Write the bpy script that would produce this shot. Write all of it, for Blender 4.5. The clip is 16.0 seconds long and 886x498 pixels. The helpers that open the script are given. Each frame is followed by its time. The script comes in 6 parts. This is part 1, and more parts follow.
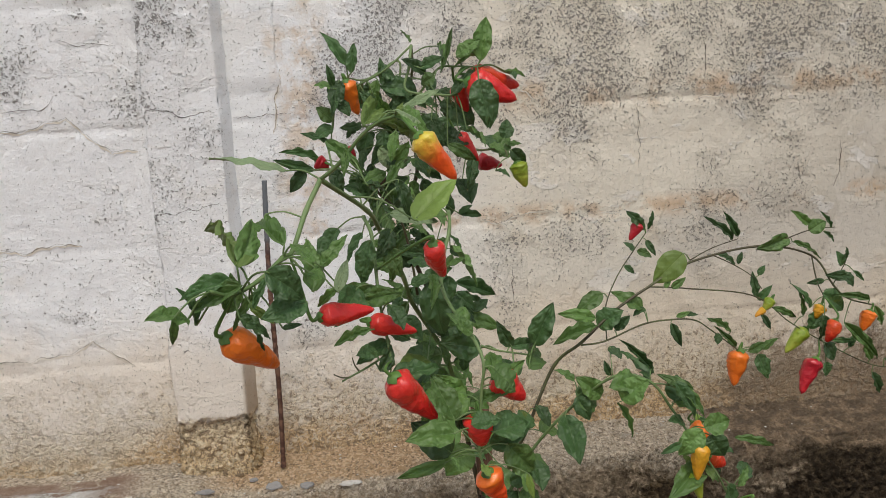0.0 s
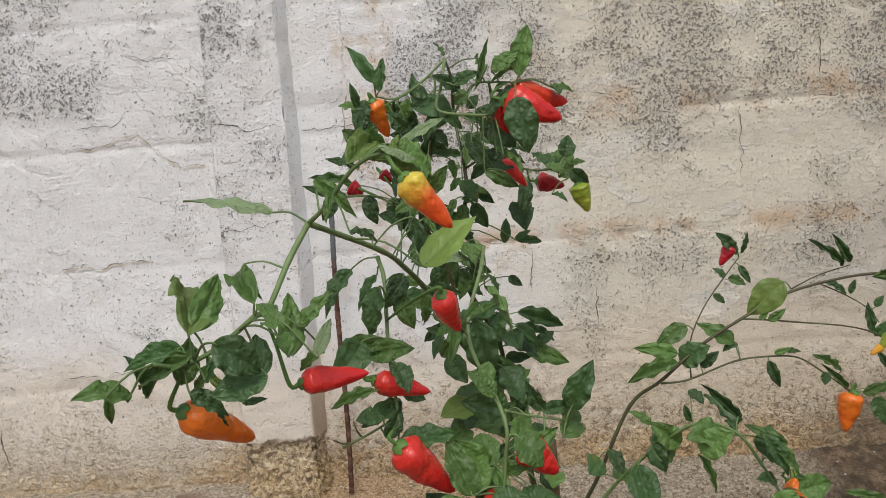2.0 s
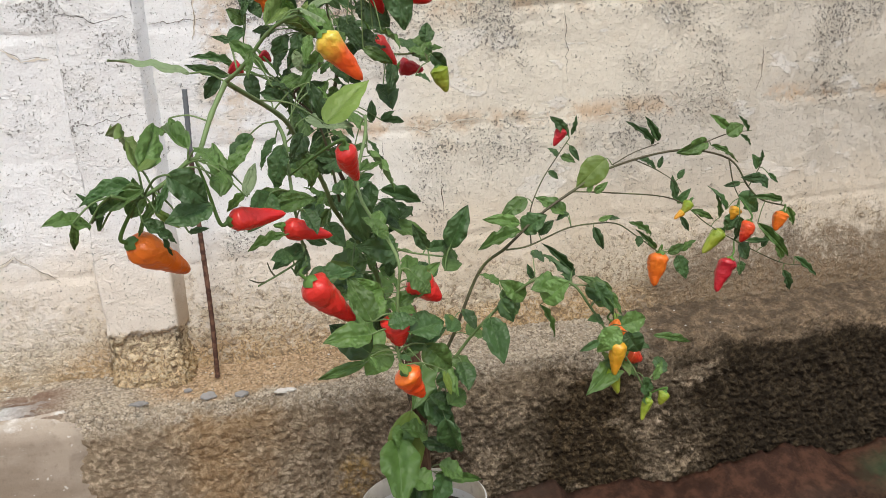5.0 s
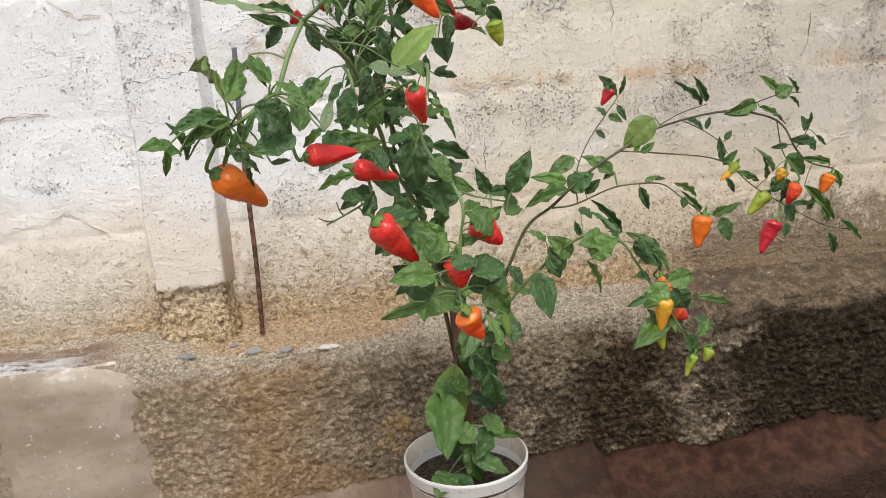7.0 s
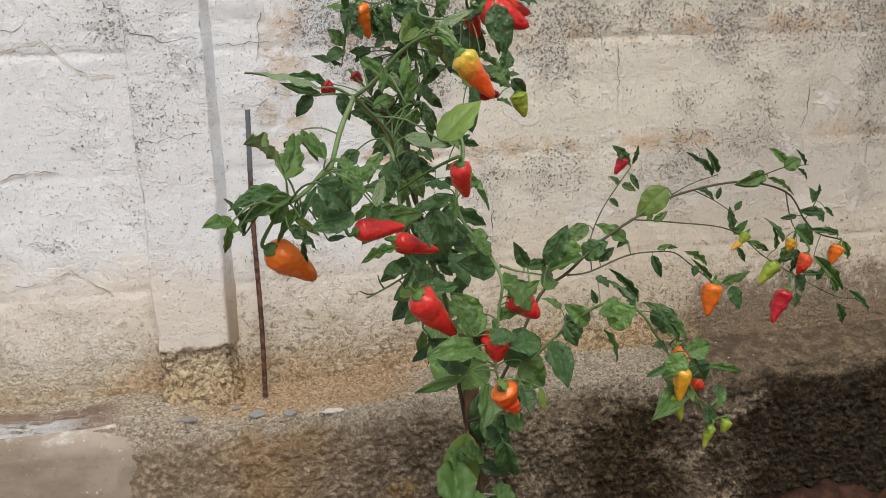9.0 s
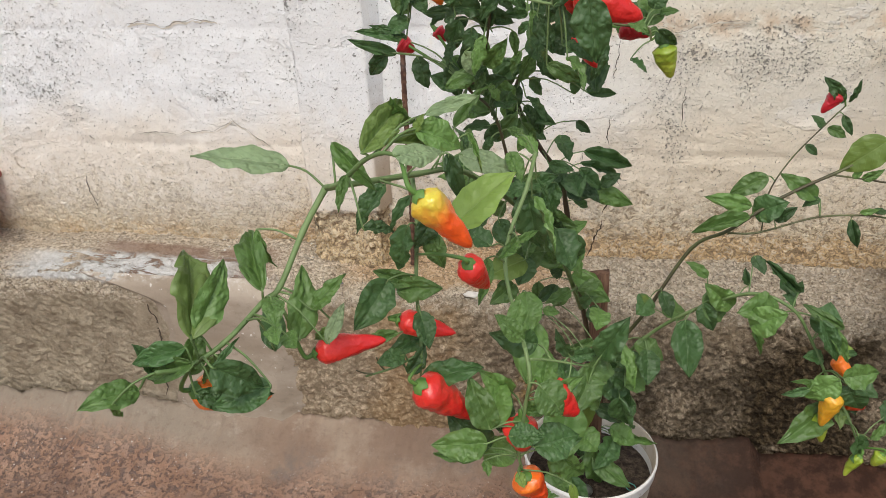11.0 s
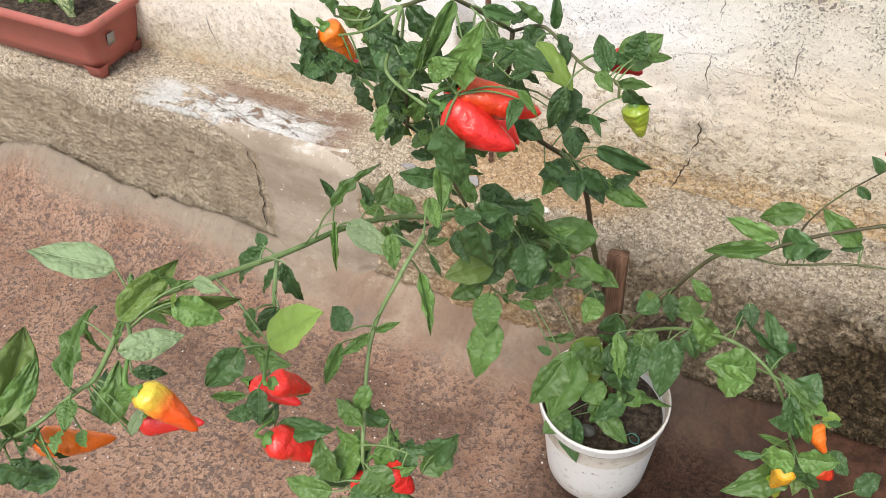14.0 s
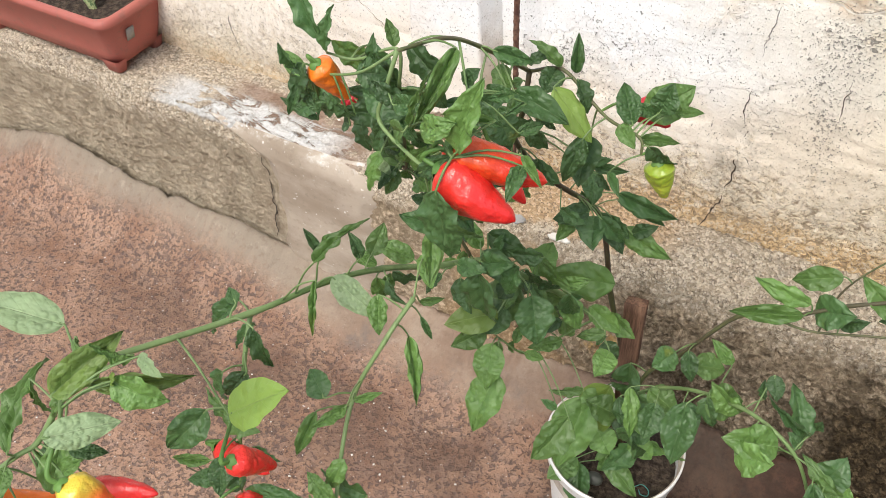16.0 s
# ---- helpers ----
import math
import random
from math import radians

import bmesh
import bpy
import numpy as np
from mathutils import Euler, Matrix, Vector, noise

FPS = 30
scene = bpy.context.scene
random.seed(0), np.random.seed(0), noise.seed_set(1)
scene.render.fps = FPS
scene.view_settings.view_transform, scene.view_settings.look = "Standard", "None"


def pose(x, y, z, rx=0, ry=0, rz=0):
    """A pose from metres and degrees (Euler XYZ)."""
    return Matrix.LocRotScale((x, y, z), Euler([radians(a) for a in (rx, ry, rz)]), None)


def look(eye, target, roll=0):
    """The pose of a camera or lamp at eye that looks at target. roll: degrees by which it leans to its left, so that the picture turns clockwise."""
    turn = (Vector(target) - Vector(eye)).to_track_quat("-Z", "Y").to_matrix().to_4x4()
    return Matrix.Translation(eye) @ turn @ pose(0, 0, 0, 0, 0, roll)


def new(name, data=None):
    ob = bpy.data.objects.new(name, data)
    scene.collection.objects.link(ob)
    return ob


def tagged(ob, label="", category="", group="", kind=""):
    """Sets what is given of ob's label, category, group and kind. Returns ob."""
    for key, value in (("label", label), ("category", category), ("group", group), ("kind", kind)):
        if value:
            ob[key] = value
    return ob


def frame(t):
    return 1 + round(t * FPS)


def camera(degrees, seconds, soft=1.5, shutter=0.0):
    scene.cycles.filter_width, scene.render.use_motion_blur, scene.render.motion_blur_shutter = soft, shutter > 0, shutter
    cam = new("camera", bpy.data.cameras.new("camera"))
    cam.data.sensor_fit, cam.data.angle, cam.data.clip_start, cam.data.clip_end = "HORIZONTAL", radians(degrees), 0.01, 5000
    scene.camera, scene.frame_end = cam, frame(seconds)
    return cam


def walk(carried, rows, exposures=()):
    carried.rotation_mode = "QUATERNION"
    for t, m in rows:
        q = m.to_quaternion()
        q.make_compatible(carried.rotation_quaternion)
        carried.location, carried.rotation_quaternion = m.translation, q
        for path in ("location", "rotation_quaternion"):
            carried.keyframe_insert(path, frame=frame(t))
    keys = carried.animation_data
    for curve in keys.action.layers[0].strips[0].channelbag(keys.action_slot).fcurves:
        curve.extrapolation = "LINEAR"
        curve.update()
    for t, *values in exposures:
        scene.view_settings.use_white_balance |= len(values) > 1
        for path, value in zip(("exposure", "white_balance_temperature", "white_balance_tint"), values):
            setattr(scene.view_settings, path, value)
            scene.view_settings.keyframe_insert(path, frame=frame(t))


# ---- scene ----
cam = camera(56.4, 16.0, soft=0.55)
PATH = [
    (0, (-0.127, -1.648, 1.0), (0.111, 0.32, 0.736), -3.6),
    (0.5, (-0.113, -1.632, 1.003), (0.035, 0.343, 0.727), -4.6),
    (1, (-0.061, -1.567, 1.007), (-0.011, 0.399, 0.64), -5.8),
    (1.5, (-0.033, -1.537, 1.019), (-0.12, 0.434, 0.692), -5.3),
    (2, (-0.025, -1.545, 1.025), (-0.084, 0.438, 0.767), -4.4),
    (2.5, (-0.029, -1.565, 1.03), (-0.035, 0.416, 0.753), -4.4),
    (3, (-0.045, -1.598, 1.024), (0.096, 0.373, 0.718), -4.3),
    (3.5, (-0.073, -1.627, 1.014), (0.219, 0.319, 0.654), -3.8),
    (4, (-0.092, -1.633, 1.007), (0.253, 0.29, 0.58), -3.7),
    (4.5, (-0.092, -1.65, 0.996), (0.257, 0.263, 0.529), -4.2),
    (5, (-0.102, -1.66, 0.99), (0.252, 0.249, 0.512), -3.9),
    (5.2, (-0.114, -1.665, 0.982), (0.242, 0.24, 0.487), -3.1),
    (7.3, (-0.155, -1.683, 0.963), (0.130, 0.237, 0.435), -3.3),
    (7.5, (-0.162, -1.687, 0.971), (0.115, 0.236, 0.463), -2.7),
    (8, (-0.181, -1.671, 0.988), (0.163, 0.237, 0.494), -1.6),
    (8.5, (-0.206, -1.669, 0.994), (0.135, 0.258, 0.597), -3.4),
    (9, (-0.205, -1.659, 0.984), (0.155, 0.267, 0.582), -2.3),
    (9.2, (-0.203, -1.664, 0.977), (0.049, 0.288, 0.537), -4.5),
    (11.3, (0.081, -1.391, 1.264), (-0.287, 0.239, 0.164), -0.5),
    (11.5, (0.12, -1.381, 1.294), (-0.296, 0.189, 0.126), 0.7),
    (12, (0.177, -1.374, 1.337), (-0.394, 0.038, 0.041), -3.0),
    (12.5, (0.175, -1.322, 1.35), (-0.393, 0.002, -0.037), -4.2),
    (13, (0.142, -1.237, 1.363), (-0.388, 0.044, -0.079), -4.8),
    (13.5, (0.175, -1.224, 1.422), (-0.451, 0.045, 0.009), -6.5),
    (14, (0.258, -1.166, 1.414), (-0.452, 0.034, -0.02), -5.3),
    (14.5, (0.304, -1.144, 1.422), (-0.531, 0.006, 0.015), -5.6),
    (15, (0.302, -1.143, 1.404), (-0.575, -0.068, -0.037), -5.7),
    (15.2, (0.288, -1.135, 1.39), (-0.582, -0.068, -0.061), -6.6),
    (15.5, (0.261, -1.113, 1.399), (-0.582, -0.048, -0.07), -6.1),
    (16, (0.24, -1.077, 1.401), (-0.525, 0.082, -0.038), -3.9),
]
walk(cam, [(t, look(eye, target, roll)) for t, eye, target, roll in PATH],
     exposures=[(0, -0.29), (1.5, -0.25), (2, -0.28), (3, -0.34), (3.6, -0.3), (4.5, 0.04), (5.2, 0.12), (7.3, 0.18), (8, 0.04), (9.2, -0.16), (11.3, 0.1), (12, 0.28), (13, 0.62), (14, 0.53), (15, 0.54), (16, 0.56)])

# ---- light: bright overcast daylight in an open yard ----
world = bpy.data.worlds.new("sky")
scene.world = world
world.use_nodes = True
wn = world.node_tree.nodes
sky = wn.new("ShaderNodeTexSky")
sky.sky_type = "NISHITA"
sky.sun_disc = False
sky.sun_elevation, sky.sun_rotation = radians(57), radians(180)
sky.air_density, sky.dust_density, sky.ozone_density = 1.0, 3.0, 0.6
wn["Background"].inputs["Strength"].default_value = 0.14
haze = wn.new("ShaderNodeHueSaturation")   # thin cloud takes some of the blue
haze.inputs["Saturation"].default_value = 0.72
world.node_tree.links.new(sky.outputs["Color"], haze.inputs["Color"])
world.node_tree.links.new(haze.outputs["Color"], wn["Background"].inputs["Color"])
sun_data = bpy.data.lights.new("sun", "SUN")
sun_data.energy, sun_data.angle, sun_data.color = 1.6, radians(30), (1.0, 0.958, 0.85)
sun = new("sun", sun_data)
sun.matrix_world = look((0.0, -2.6, 4.5), (0, 0, 0.5))


# ---- materials ----
class Nodes:
    """A small writer of node materials."""

    def __init__(self, name, rough=0.8, bump=0.0, spec=0.3):
        self.mat = bpy.data.materials.new(name)
        self.mat.use_nodes = True
        self.tree = self.mat.node_tree
        self.bsdf = self.tree.nodes["Principled BSDF"]
        self.bsdf.inputs["Roughness"].default_value = rough
        self.bsdf.inputs["Specular IOR Level"].default_value = spec
        self.pos = self.add("ShaderNodeNewGeometry").outputs["Position"]
        self.bump = bump

    def add(self, kind, **values):
        node = self.tree.nodes.new(kind)
        for key, value in values.items():
            if key in node.inputs:
                node.inputs[key].default_value = value
        return node

    def link(self, a, b):
        self.tree.links.new(a, b)

    def noise(self, scale, detail=6.0, rough=0.55, stretch=None, distortion=0.0):
        node = self.add("ShaderNodeTexNoise", Scale=scale, Detail=detail, Roughness=rough, Distortion=distortion)
        self.link(self.stretched(stretch), node.inputs["Vector"])
        return node.outputs["Fac"]

    def stretched(self, stretch):
        if not stretch:
            return self.pos
        node = self.tree.nodes.new("ShaderNodeMapping")
        node.inputs["Scale"].default_value = stretch
        self.link(self.pos, node.inputs["Vector"])
        return node.outputs["Vector"]

    def cells(self, scale, feature="F1", output="Distance", stretch=None):
        node = self.add("ShaderNodeTexVoronoi", Scale=scale)
        node.feature = feature
        self.link(self.stretched(stretch), node.inputs["Vector"])
        return node.outputs[output]

    def warped(self, scale, amount):
        """The position pushed about by noise."""
        node = self.add("ShaderNodeTexNoise", Scale=scale, Detail=3.0)
        self.link(self.pos, node.inputs["Vector"])
        push = self.tree.nodes.new("ShaderNodeVectorMath")
        push.operation = "MULTIPLY_ADD"
        self.link(node.outputs["Color"], push.inputs[0])
        push.inputs[1].default_value = (amount, amount, amount)
        self.link(self.pos, push.inputs[2])
        return push.outputs[0]

    def stones(self, scale, warp_scale, amount):
        """Rounded grains: height (1 in the middle, 0 in the gaps) and a random tone for each."""
        node = self.add("ShaderNodeTexVoronoi", Scale=scale)
        self.link(self.warped(warp_scale, amount), node.inputs["Vector"])
        tone = self.tree.nodes.new("ShaderNodeSeparateColor")
        self.link(node.outputs["Color"], tone.inputs[0])
        return self.ramp(node.outputs["Distance"], 0.62, 0.12), tone.outputs[0]

    def band(self, value, centre, width):
        return self.ramp(self.math("ABSOLUTE", self.math("SUBTRACT", value, centre)), width, 0.0)

    def times(self, *values):
        out = values[0]
        for value in values[1:]:
            out = self.math("MULTIPLY", out, value)
        return out

    def around(self, value, gain):
        """A noise value centred on zero and scaled."""
        return self.math("MULTIPLY", self.math("ADD", value, -0.5), gain)

    def ramp(self, value, low, high):
        node = self.add("ShaderNodeMapRange")
        node.inputs["From Min"].default_value, node.inputs["From Max"].default_value = low, high
        node.interpolation_type = "SMOOTHSTEP"
        self.link(value, node.inputs["Value"])
        return node.outputs["Result"]

    def math(self, op, a, b=0.0):
        node = self.tree.nodes.new("ShaderNodeMath")
        node.operation = op
        for socket, value in zip(node.inputs, (a, b)):
            if isinstance(value, (int, float)):
                socket.default_value = value
            else:
                self.link(value, socket)
        return node.outputs[0]

    def axis(self, name):
        node = self.tree.nodes.new("ShaderNodeSeparateXYZ")
        self.link(self.pos, node.inputs[0])
        return node.outputs[name]

    def mix(self, fac, a, b, blend="MIX"):
        node = self.tree.nodes.new("ShaderNodeMix")
        node.data_type, node.blend_type = "RGBA", blend
        for socket, value in ((node.inputs[0], fac), (node.inputs[6], a), (node.inputs[7], b)):
            if isinstance(value, (int, float)):
                socket.default_value = value
            elif isinstance(value, tuple):
                socket.default_value = (*value, 1)
            else:
                self.link(value, socket)
        return node.outputs[2]

    def done(self, color, height=None, strength=0.5, distance=0.004, rough=None):
        if isinstance(color, tuple):
            self.bsdf.inputs["Base Color"].default_value = (*color, 1)
        else:
            self.link(color, self.bsdf.inputs["Base Color"])
        if height is not None:
            node = self.add("ShaderNodeBump", Strength=strength, Distance=distance)
            self.link(height, node.inputs["Height"])
            self.link(node.outputs["Normal"], self.bsdf.inputs["Normal"])
        if rough is not None:
            self.link(rough, self.bsdf.inputs["Roughness"])
        return self.mat


def wall_material(name, worn, foot=0.505, ragged=0.42, gold=0.0):
    """Old lime paint on rough render: thin peeling coats, pitted courses, ochre stains, bare crumbling render low down."""
    n = Nodes(name, 0.92, spec=0.1)
    x, z = n.axis("X"), n.axis("Z")
    big, mid, fine = n.noise(2.3, 6, 0.55), n.noise(11, 9, 0.65), n.noise(75, 8, 0.7)
    sand = n.noise(380, 3, 0.6)
    aged = n.math("ADD", n.ramp(x, -0.42, 0.45), n.around(big, 0.8))
    base = n.mix(n.ramp(aged, 0.2, 0.95), (0.92, 0.935, 0.94), (0.82, 0.765, 0.645))
    # grime to the right, with the light's fall-off painted into the same grey
    grime_falloff = n.math("ADD", n.math("ADD", n.times(n.ramp(x, 0.3, 1.1), 0.6), n.times(n.ramp(x, 0.25, 0.6), n.ramp(z, 1.0, 0.72), 0.5)), n.around(n.noise(3.7, 7, 0.6), 1.3))
    base = n.mix(n.times(n.ramp(grime_falloff, 0.15, 1.0), 0.75), base, (0.50, 0.455, 0.385))
    # coats that have come away in sheets, each with a small step at its edge
    coat_a = n.ramp(n.math("ADD", n.noise(3.6, 8, 0.55, distortion=0.3), n.around(fine, 0.04)), 0.54, 0.56)
    coat_b = n.ramp(n.math("ADD", n.noise(8.5, 8, 0.62, stretch=(0.7, 1, 1.5), distortion=0.3), n.around(fine, 0.06)), 0.575, 0.60)
    base = n.mix(n.times(coat_a, n.math("ADD", n.times(n.ramp(x, -0.45, -0.1), 0.24), 0.06)), base, (0.79, 0.745, 0.66))
    base = n.mix(n.times(coat_b, 0.34), base, (0.88, 0.875, 0.855))
    # cream where the paint has thinned, orange along the two upper courses
    base = n.mix(n.times(n.ramp(mid, 0.54, 0.72), n.math("ADD", n.times(n.ramp(x, -0.45, -0.1), 0.27), 0.15)), base, (0.76, 0.64, 0.47))
    course = n.math("MAXIMUM", n.band(z, 1.075, 0.05), n.band(z, 0.835, 0.035))
    base = n.mix(n.times(course, n.ramp(x, -0.24, -0.18), n.ramp(n.noise(10, 8, 0.7), 0.46, 0.6), 0.72), base, (0.66, 0.46, 0.28))
    beside = n.times(n.band(n.math("ADD", x, n.around(mid, 0.12)), -0.185, 0.075), n.ramp(z, 0.78, 0.95), n.ramp(n.noise(13, 8, 0.7), 0.42, 0.58))
    base = n.mix(n.times(beside, 0.7), base, (0.66, 0.50, 0.335))
    splash = n.math("ADD", n.ramp(z, 0.85, 0.52), n.around(n.noise(4, 7, 0.65), 1.2))
    base = n.mix(n.times(n.ramp(splash, 0.35, 1.0), 0.62), base, (0.80, 0.69, 0.54))
    # pits: scattered on the sound skin, crowded over the upper courses
    high = n.math("ADD", n.times(n.ramp(z, 0.86, 1.08), n.ramp(x, -0.25, -0.12), 0.20 * worn), n.times(n.ramp(z, 1.08, 1.2), n.ramp(x, -0.62, -0.7), 0.2 * worn))
    zone = n.ramp(n.math("ADD", n.math("ADD", n.noise(3.3, 6, 0.62), n.around(mid, 0.3)), high), 0.52, 0.70)
    holes = n.noise(150, 4.0, 0.62, distortion=0.5)
    small = n.noise(290, 3, 0.6, distortion=0.4)
    pit_a = n.ramp(n.math("ADD", holes, n.times(zone, 0.10)), 0.650, 0.682)
    pit_b = n.ramp(n.math("ADD", small, n.times(zone, 0.09)), 0.655, 0.69)
    pitted = n.math("MAXIMUM", pit_a, n.times(pit_b, 0.9))
    base = n.mix(n.times(zone, n.ramp(n.noise(40, 7, 0.7), 0.45, 0.62), 0.20), base, (0.50, 0.48, 0.45))
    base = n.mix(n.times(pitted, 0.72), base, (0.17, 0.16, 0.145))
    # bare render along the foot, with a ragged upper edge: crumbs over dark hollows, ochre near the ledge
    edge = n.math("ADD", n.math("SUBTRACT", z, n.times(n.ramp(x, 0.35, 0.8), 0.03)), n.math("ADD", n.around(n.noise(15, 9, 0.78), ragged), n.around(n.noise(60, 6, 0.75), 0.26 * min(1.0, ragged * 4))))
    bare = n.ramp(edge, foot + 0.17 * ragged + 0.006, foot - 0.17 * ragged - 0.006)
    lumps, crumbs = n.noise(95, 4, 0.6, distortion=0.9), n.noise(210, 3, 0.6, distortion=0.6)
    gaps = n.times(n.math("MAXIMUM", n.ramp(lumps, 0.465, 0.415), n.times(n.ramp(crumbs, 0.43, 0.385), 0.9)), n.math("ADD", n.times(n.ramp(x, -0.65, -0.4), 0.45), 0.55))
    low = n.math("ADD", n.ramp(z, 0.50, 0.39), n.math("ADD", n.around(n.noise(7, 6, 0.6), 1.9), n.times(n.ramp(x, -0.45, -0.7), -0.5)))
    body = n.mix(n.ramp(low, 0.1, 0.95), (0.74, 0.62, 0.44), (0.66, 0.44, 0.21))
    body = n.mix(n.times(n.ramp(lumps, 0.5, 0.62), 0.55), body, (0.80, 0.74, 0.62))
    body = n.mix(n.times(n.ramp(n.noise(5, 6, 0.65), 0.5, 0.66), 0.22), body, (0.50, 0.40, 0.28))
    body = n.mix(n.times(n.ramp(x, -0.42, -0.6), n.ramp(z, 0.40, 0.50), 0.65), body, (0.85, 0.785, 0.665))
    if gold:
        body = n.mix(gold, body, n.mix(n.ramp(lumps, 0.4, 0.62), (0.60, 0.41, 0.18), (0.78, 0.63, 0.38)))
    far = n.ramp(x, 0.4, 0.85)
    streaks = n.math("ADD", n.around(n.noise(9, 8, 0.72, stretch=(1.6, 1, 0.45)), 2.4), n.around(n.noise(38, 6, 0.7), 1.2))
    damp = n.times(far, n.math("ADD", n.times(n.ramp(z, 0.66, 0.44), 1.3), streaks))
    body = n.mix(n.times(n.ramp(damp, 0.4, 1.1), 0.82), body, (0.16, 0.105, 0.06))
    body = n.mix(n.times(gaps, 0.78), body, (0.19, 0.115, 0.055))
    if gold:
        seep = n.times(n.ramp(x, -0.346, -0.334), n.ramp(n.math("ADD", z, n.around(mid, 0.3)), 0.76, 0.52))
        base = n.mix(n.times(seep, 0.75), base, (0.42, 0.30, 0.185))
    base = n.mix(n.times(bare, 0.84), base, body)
    # grey smudges round the old crack
    smudge = n.times(n.band(n.math("ADD", x, n.around(mid, 0.2)), 0.10, 0.085), n.band(z, 0.52, 0.16), n.ramp(n.math("ADD", n.noise(24, 8, 0.72), n.around(fine, 0.2)), 0.44, 0.60))
    base = n.mix(n.times(smudge, 0.75), base, (0.34, 0.295, 0.23))
    base = n.mix(n.times(n.ramp(sand, 0.55, 0.69), 0.16), base, (0.38, 0.34, 0.28))
    height = n.math("SUBTRACT", n.math("ADD", n.times(fine, 0.8), n.times(sand, 0.3)), n.times(pitted, 2.0))
    height = n.math("ADD", height, n.math("ADD", n.times(coat_b, 0.22), n.times(coat_a, -0.22)))
    height = n.math("ADD", height, n.times(zone, n.math("ADD", holes, small), 0.9))
    height = n.math("ADD", height, n.times(bare, n.math("ADD", n.around(lumps, 2.0), n.around(crumbs, 1.3))))
    return n.done(base, height, 1.0, 0.004)


def plinth_material():
    """Rough-cast render: grey-brown lumps with ochre patches, black mould hanging in tongues, a walked-on gritty top."""
    n = Nodes("roughcast_render", 0.92, spec=0.15)
    x, z = n.axis("X"), n.axis("Z")
    big, mid, fine = n.noise(3.2, 6, 0.6), n.noise(14, 9, 0.7), n.noise(110, 8, 0.75, distortion=0.5)
    lumps = n.noise(88, 4, 0.6)
    crumb, crumb_tone = n.stones(210, 90, 0.004)
    grain, tone = n.stones(84, 38, 0.013)
    wander = n.math("ADD", x, n.around(n.noise(7, 7, 0.65, stretch=(1, 1, 0.6)), 0.3))
    # lump tops toned lighter and lows darker: lit relief put into the colour
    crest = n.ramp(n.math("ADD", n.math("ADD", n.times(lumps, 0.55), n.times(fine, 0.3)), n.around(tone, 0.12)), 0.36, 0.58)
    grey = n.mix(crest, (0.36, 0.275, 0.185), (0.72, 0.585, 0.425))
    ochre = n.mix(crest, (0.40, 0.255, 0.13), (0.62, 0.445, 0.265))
    warm = n.math("ADD", n.band(wander, -0.27, 0.19), n.times(n.ramp(z, 0.16, 0.08), n.band(x, -0.2, 0.35), 0.7))
    warm = n.math("ADD", warm, n.times(n.band(wander, 0.70, 0.14), n.ramp(z, 0.26, 0.10), 0.45))
    warm = n.math("ADD", warm, n.around(mid, 0.9))
    base = n.mix(n.times(n.ramp(warm, 0.2, 1.0), 0.75), grey, ochre)
    spot = n.times(n.band(n.math("ADD", x, n.around(mid, 0.1)), -0.03, 0.06), n.band(n.math("ADD", z, n.around(mid, 0.08)), 0.17, 0.075))
    base = n.mix(n.times(n.ramp(spot, 0.05, 0.6), n.ramp(n.noise(45, 7, 0.7), 0.40, 0.58), 0.75), base, (0.72, 0.47, 0.17))
    plain = n.mix(n.ramp(n.noise(20, 8, 0.65), 0.4, 0.6), (0.36, 0.30, 0.22), (0.52, 0.445, 0.335))
    base = n.mix(n.times(n.ramp(x, -0.5, -0.8), 0.75), base, plain)
    # mould: hangs under the edge in tongues, thickest far along
    mould = n.times(n.band(wander, -0.02, 0.13), 0.55)
    mould = n.math("ADD", mould, n.times(n.ramp(x, 0.02, 0.12), n.ramp(z, 0.30, 0.20), 0.15))
    mould = n.math("ADD", mould, n.math("ADD", n.times(n.ramp(x, 0.0, 0.1), 0.42), n.math("SUBTRACT", n.times(n.band(wander, 0.47, 0.19), 0.8), n.times(n.band(wander, 0.72, 0.15), 0.06))))
    mould = n.math("ADD", mould, n.times(n.ramp(wander, 0.60, 0.88), 1.4))
    mould = n.math("ADD", mould, n.math("ADD", n.around(n.noise(6.5, 8, 0.65, stretch=(1.6, 1, 0.55)), 1.7), n.around(n.noise(42, 6, 0.7), 0.8)))
    mould = n.math("ADD", mould, n.times(n.ramp(x, -0.75, -0.95), n.band(z, 0.25, 0.14), 0.5))
    mould = n.math("ADD", mould, n.times(n.ramp(x, -0.10, -0.22), -0.6))
    mould = n.math("SUBTRACT", mould, n.times(spot, 1.3))
    scab = n.ramp(n.math("ADD", n.noise(9, 8, 0.62, stretch=(0.8, 1, 1.3), distortion=0.4), n.around(fine, 0.08)), 0.55, 0.63)
    mould = n.math("SUBTRACT", mould, n.times(scab, n.ramp(x, 0.9, 0.8), 0.6))
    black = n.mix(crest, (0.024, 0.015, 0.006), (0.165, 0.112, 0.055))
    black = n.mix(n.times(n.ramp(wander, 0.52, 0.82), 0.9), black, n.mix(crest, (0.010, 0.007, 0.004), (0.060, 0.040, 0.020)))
    base = n.mix(n.times(n.ramp(mould, 0.1, 1.1), 0.92), base, black)
    # shade in the hollows between lumps, painted near-black
    hollow_shade = n.times(n.ramp(n.math("ADD", n.times(lumps, 0.65), n.times(fine, 0.35)), 0.45, 0.37), n.math("ADD", n.times(n.ramp(x, -0.15, 0.05), 0.22), 0.16))
    base = n.mix(hollow_shade, base, (0.040, 0.030, 0.019))
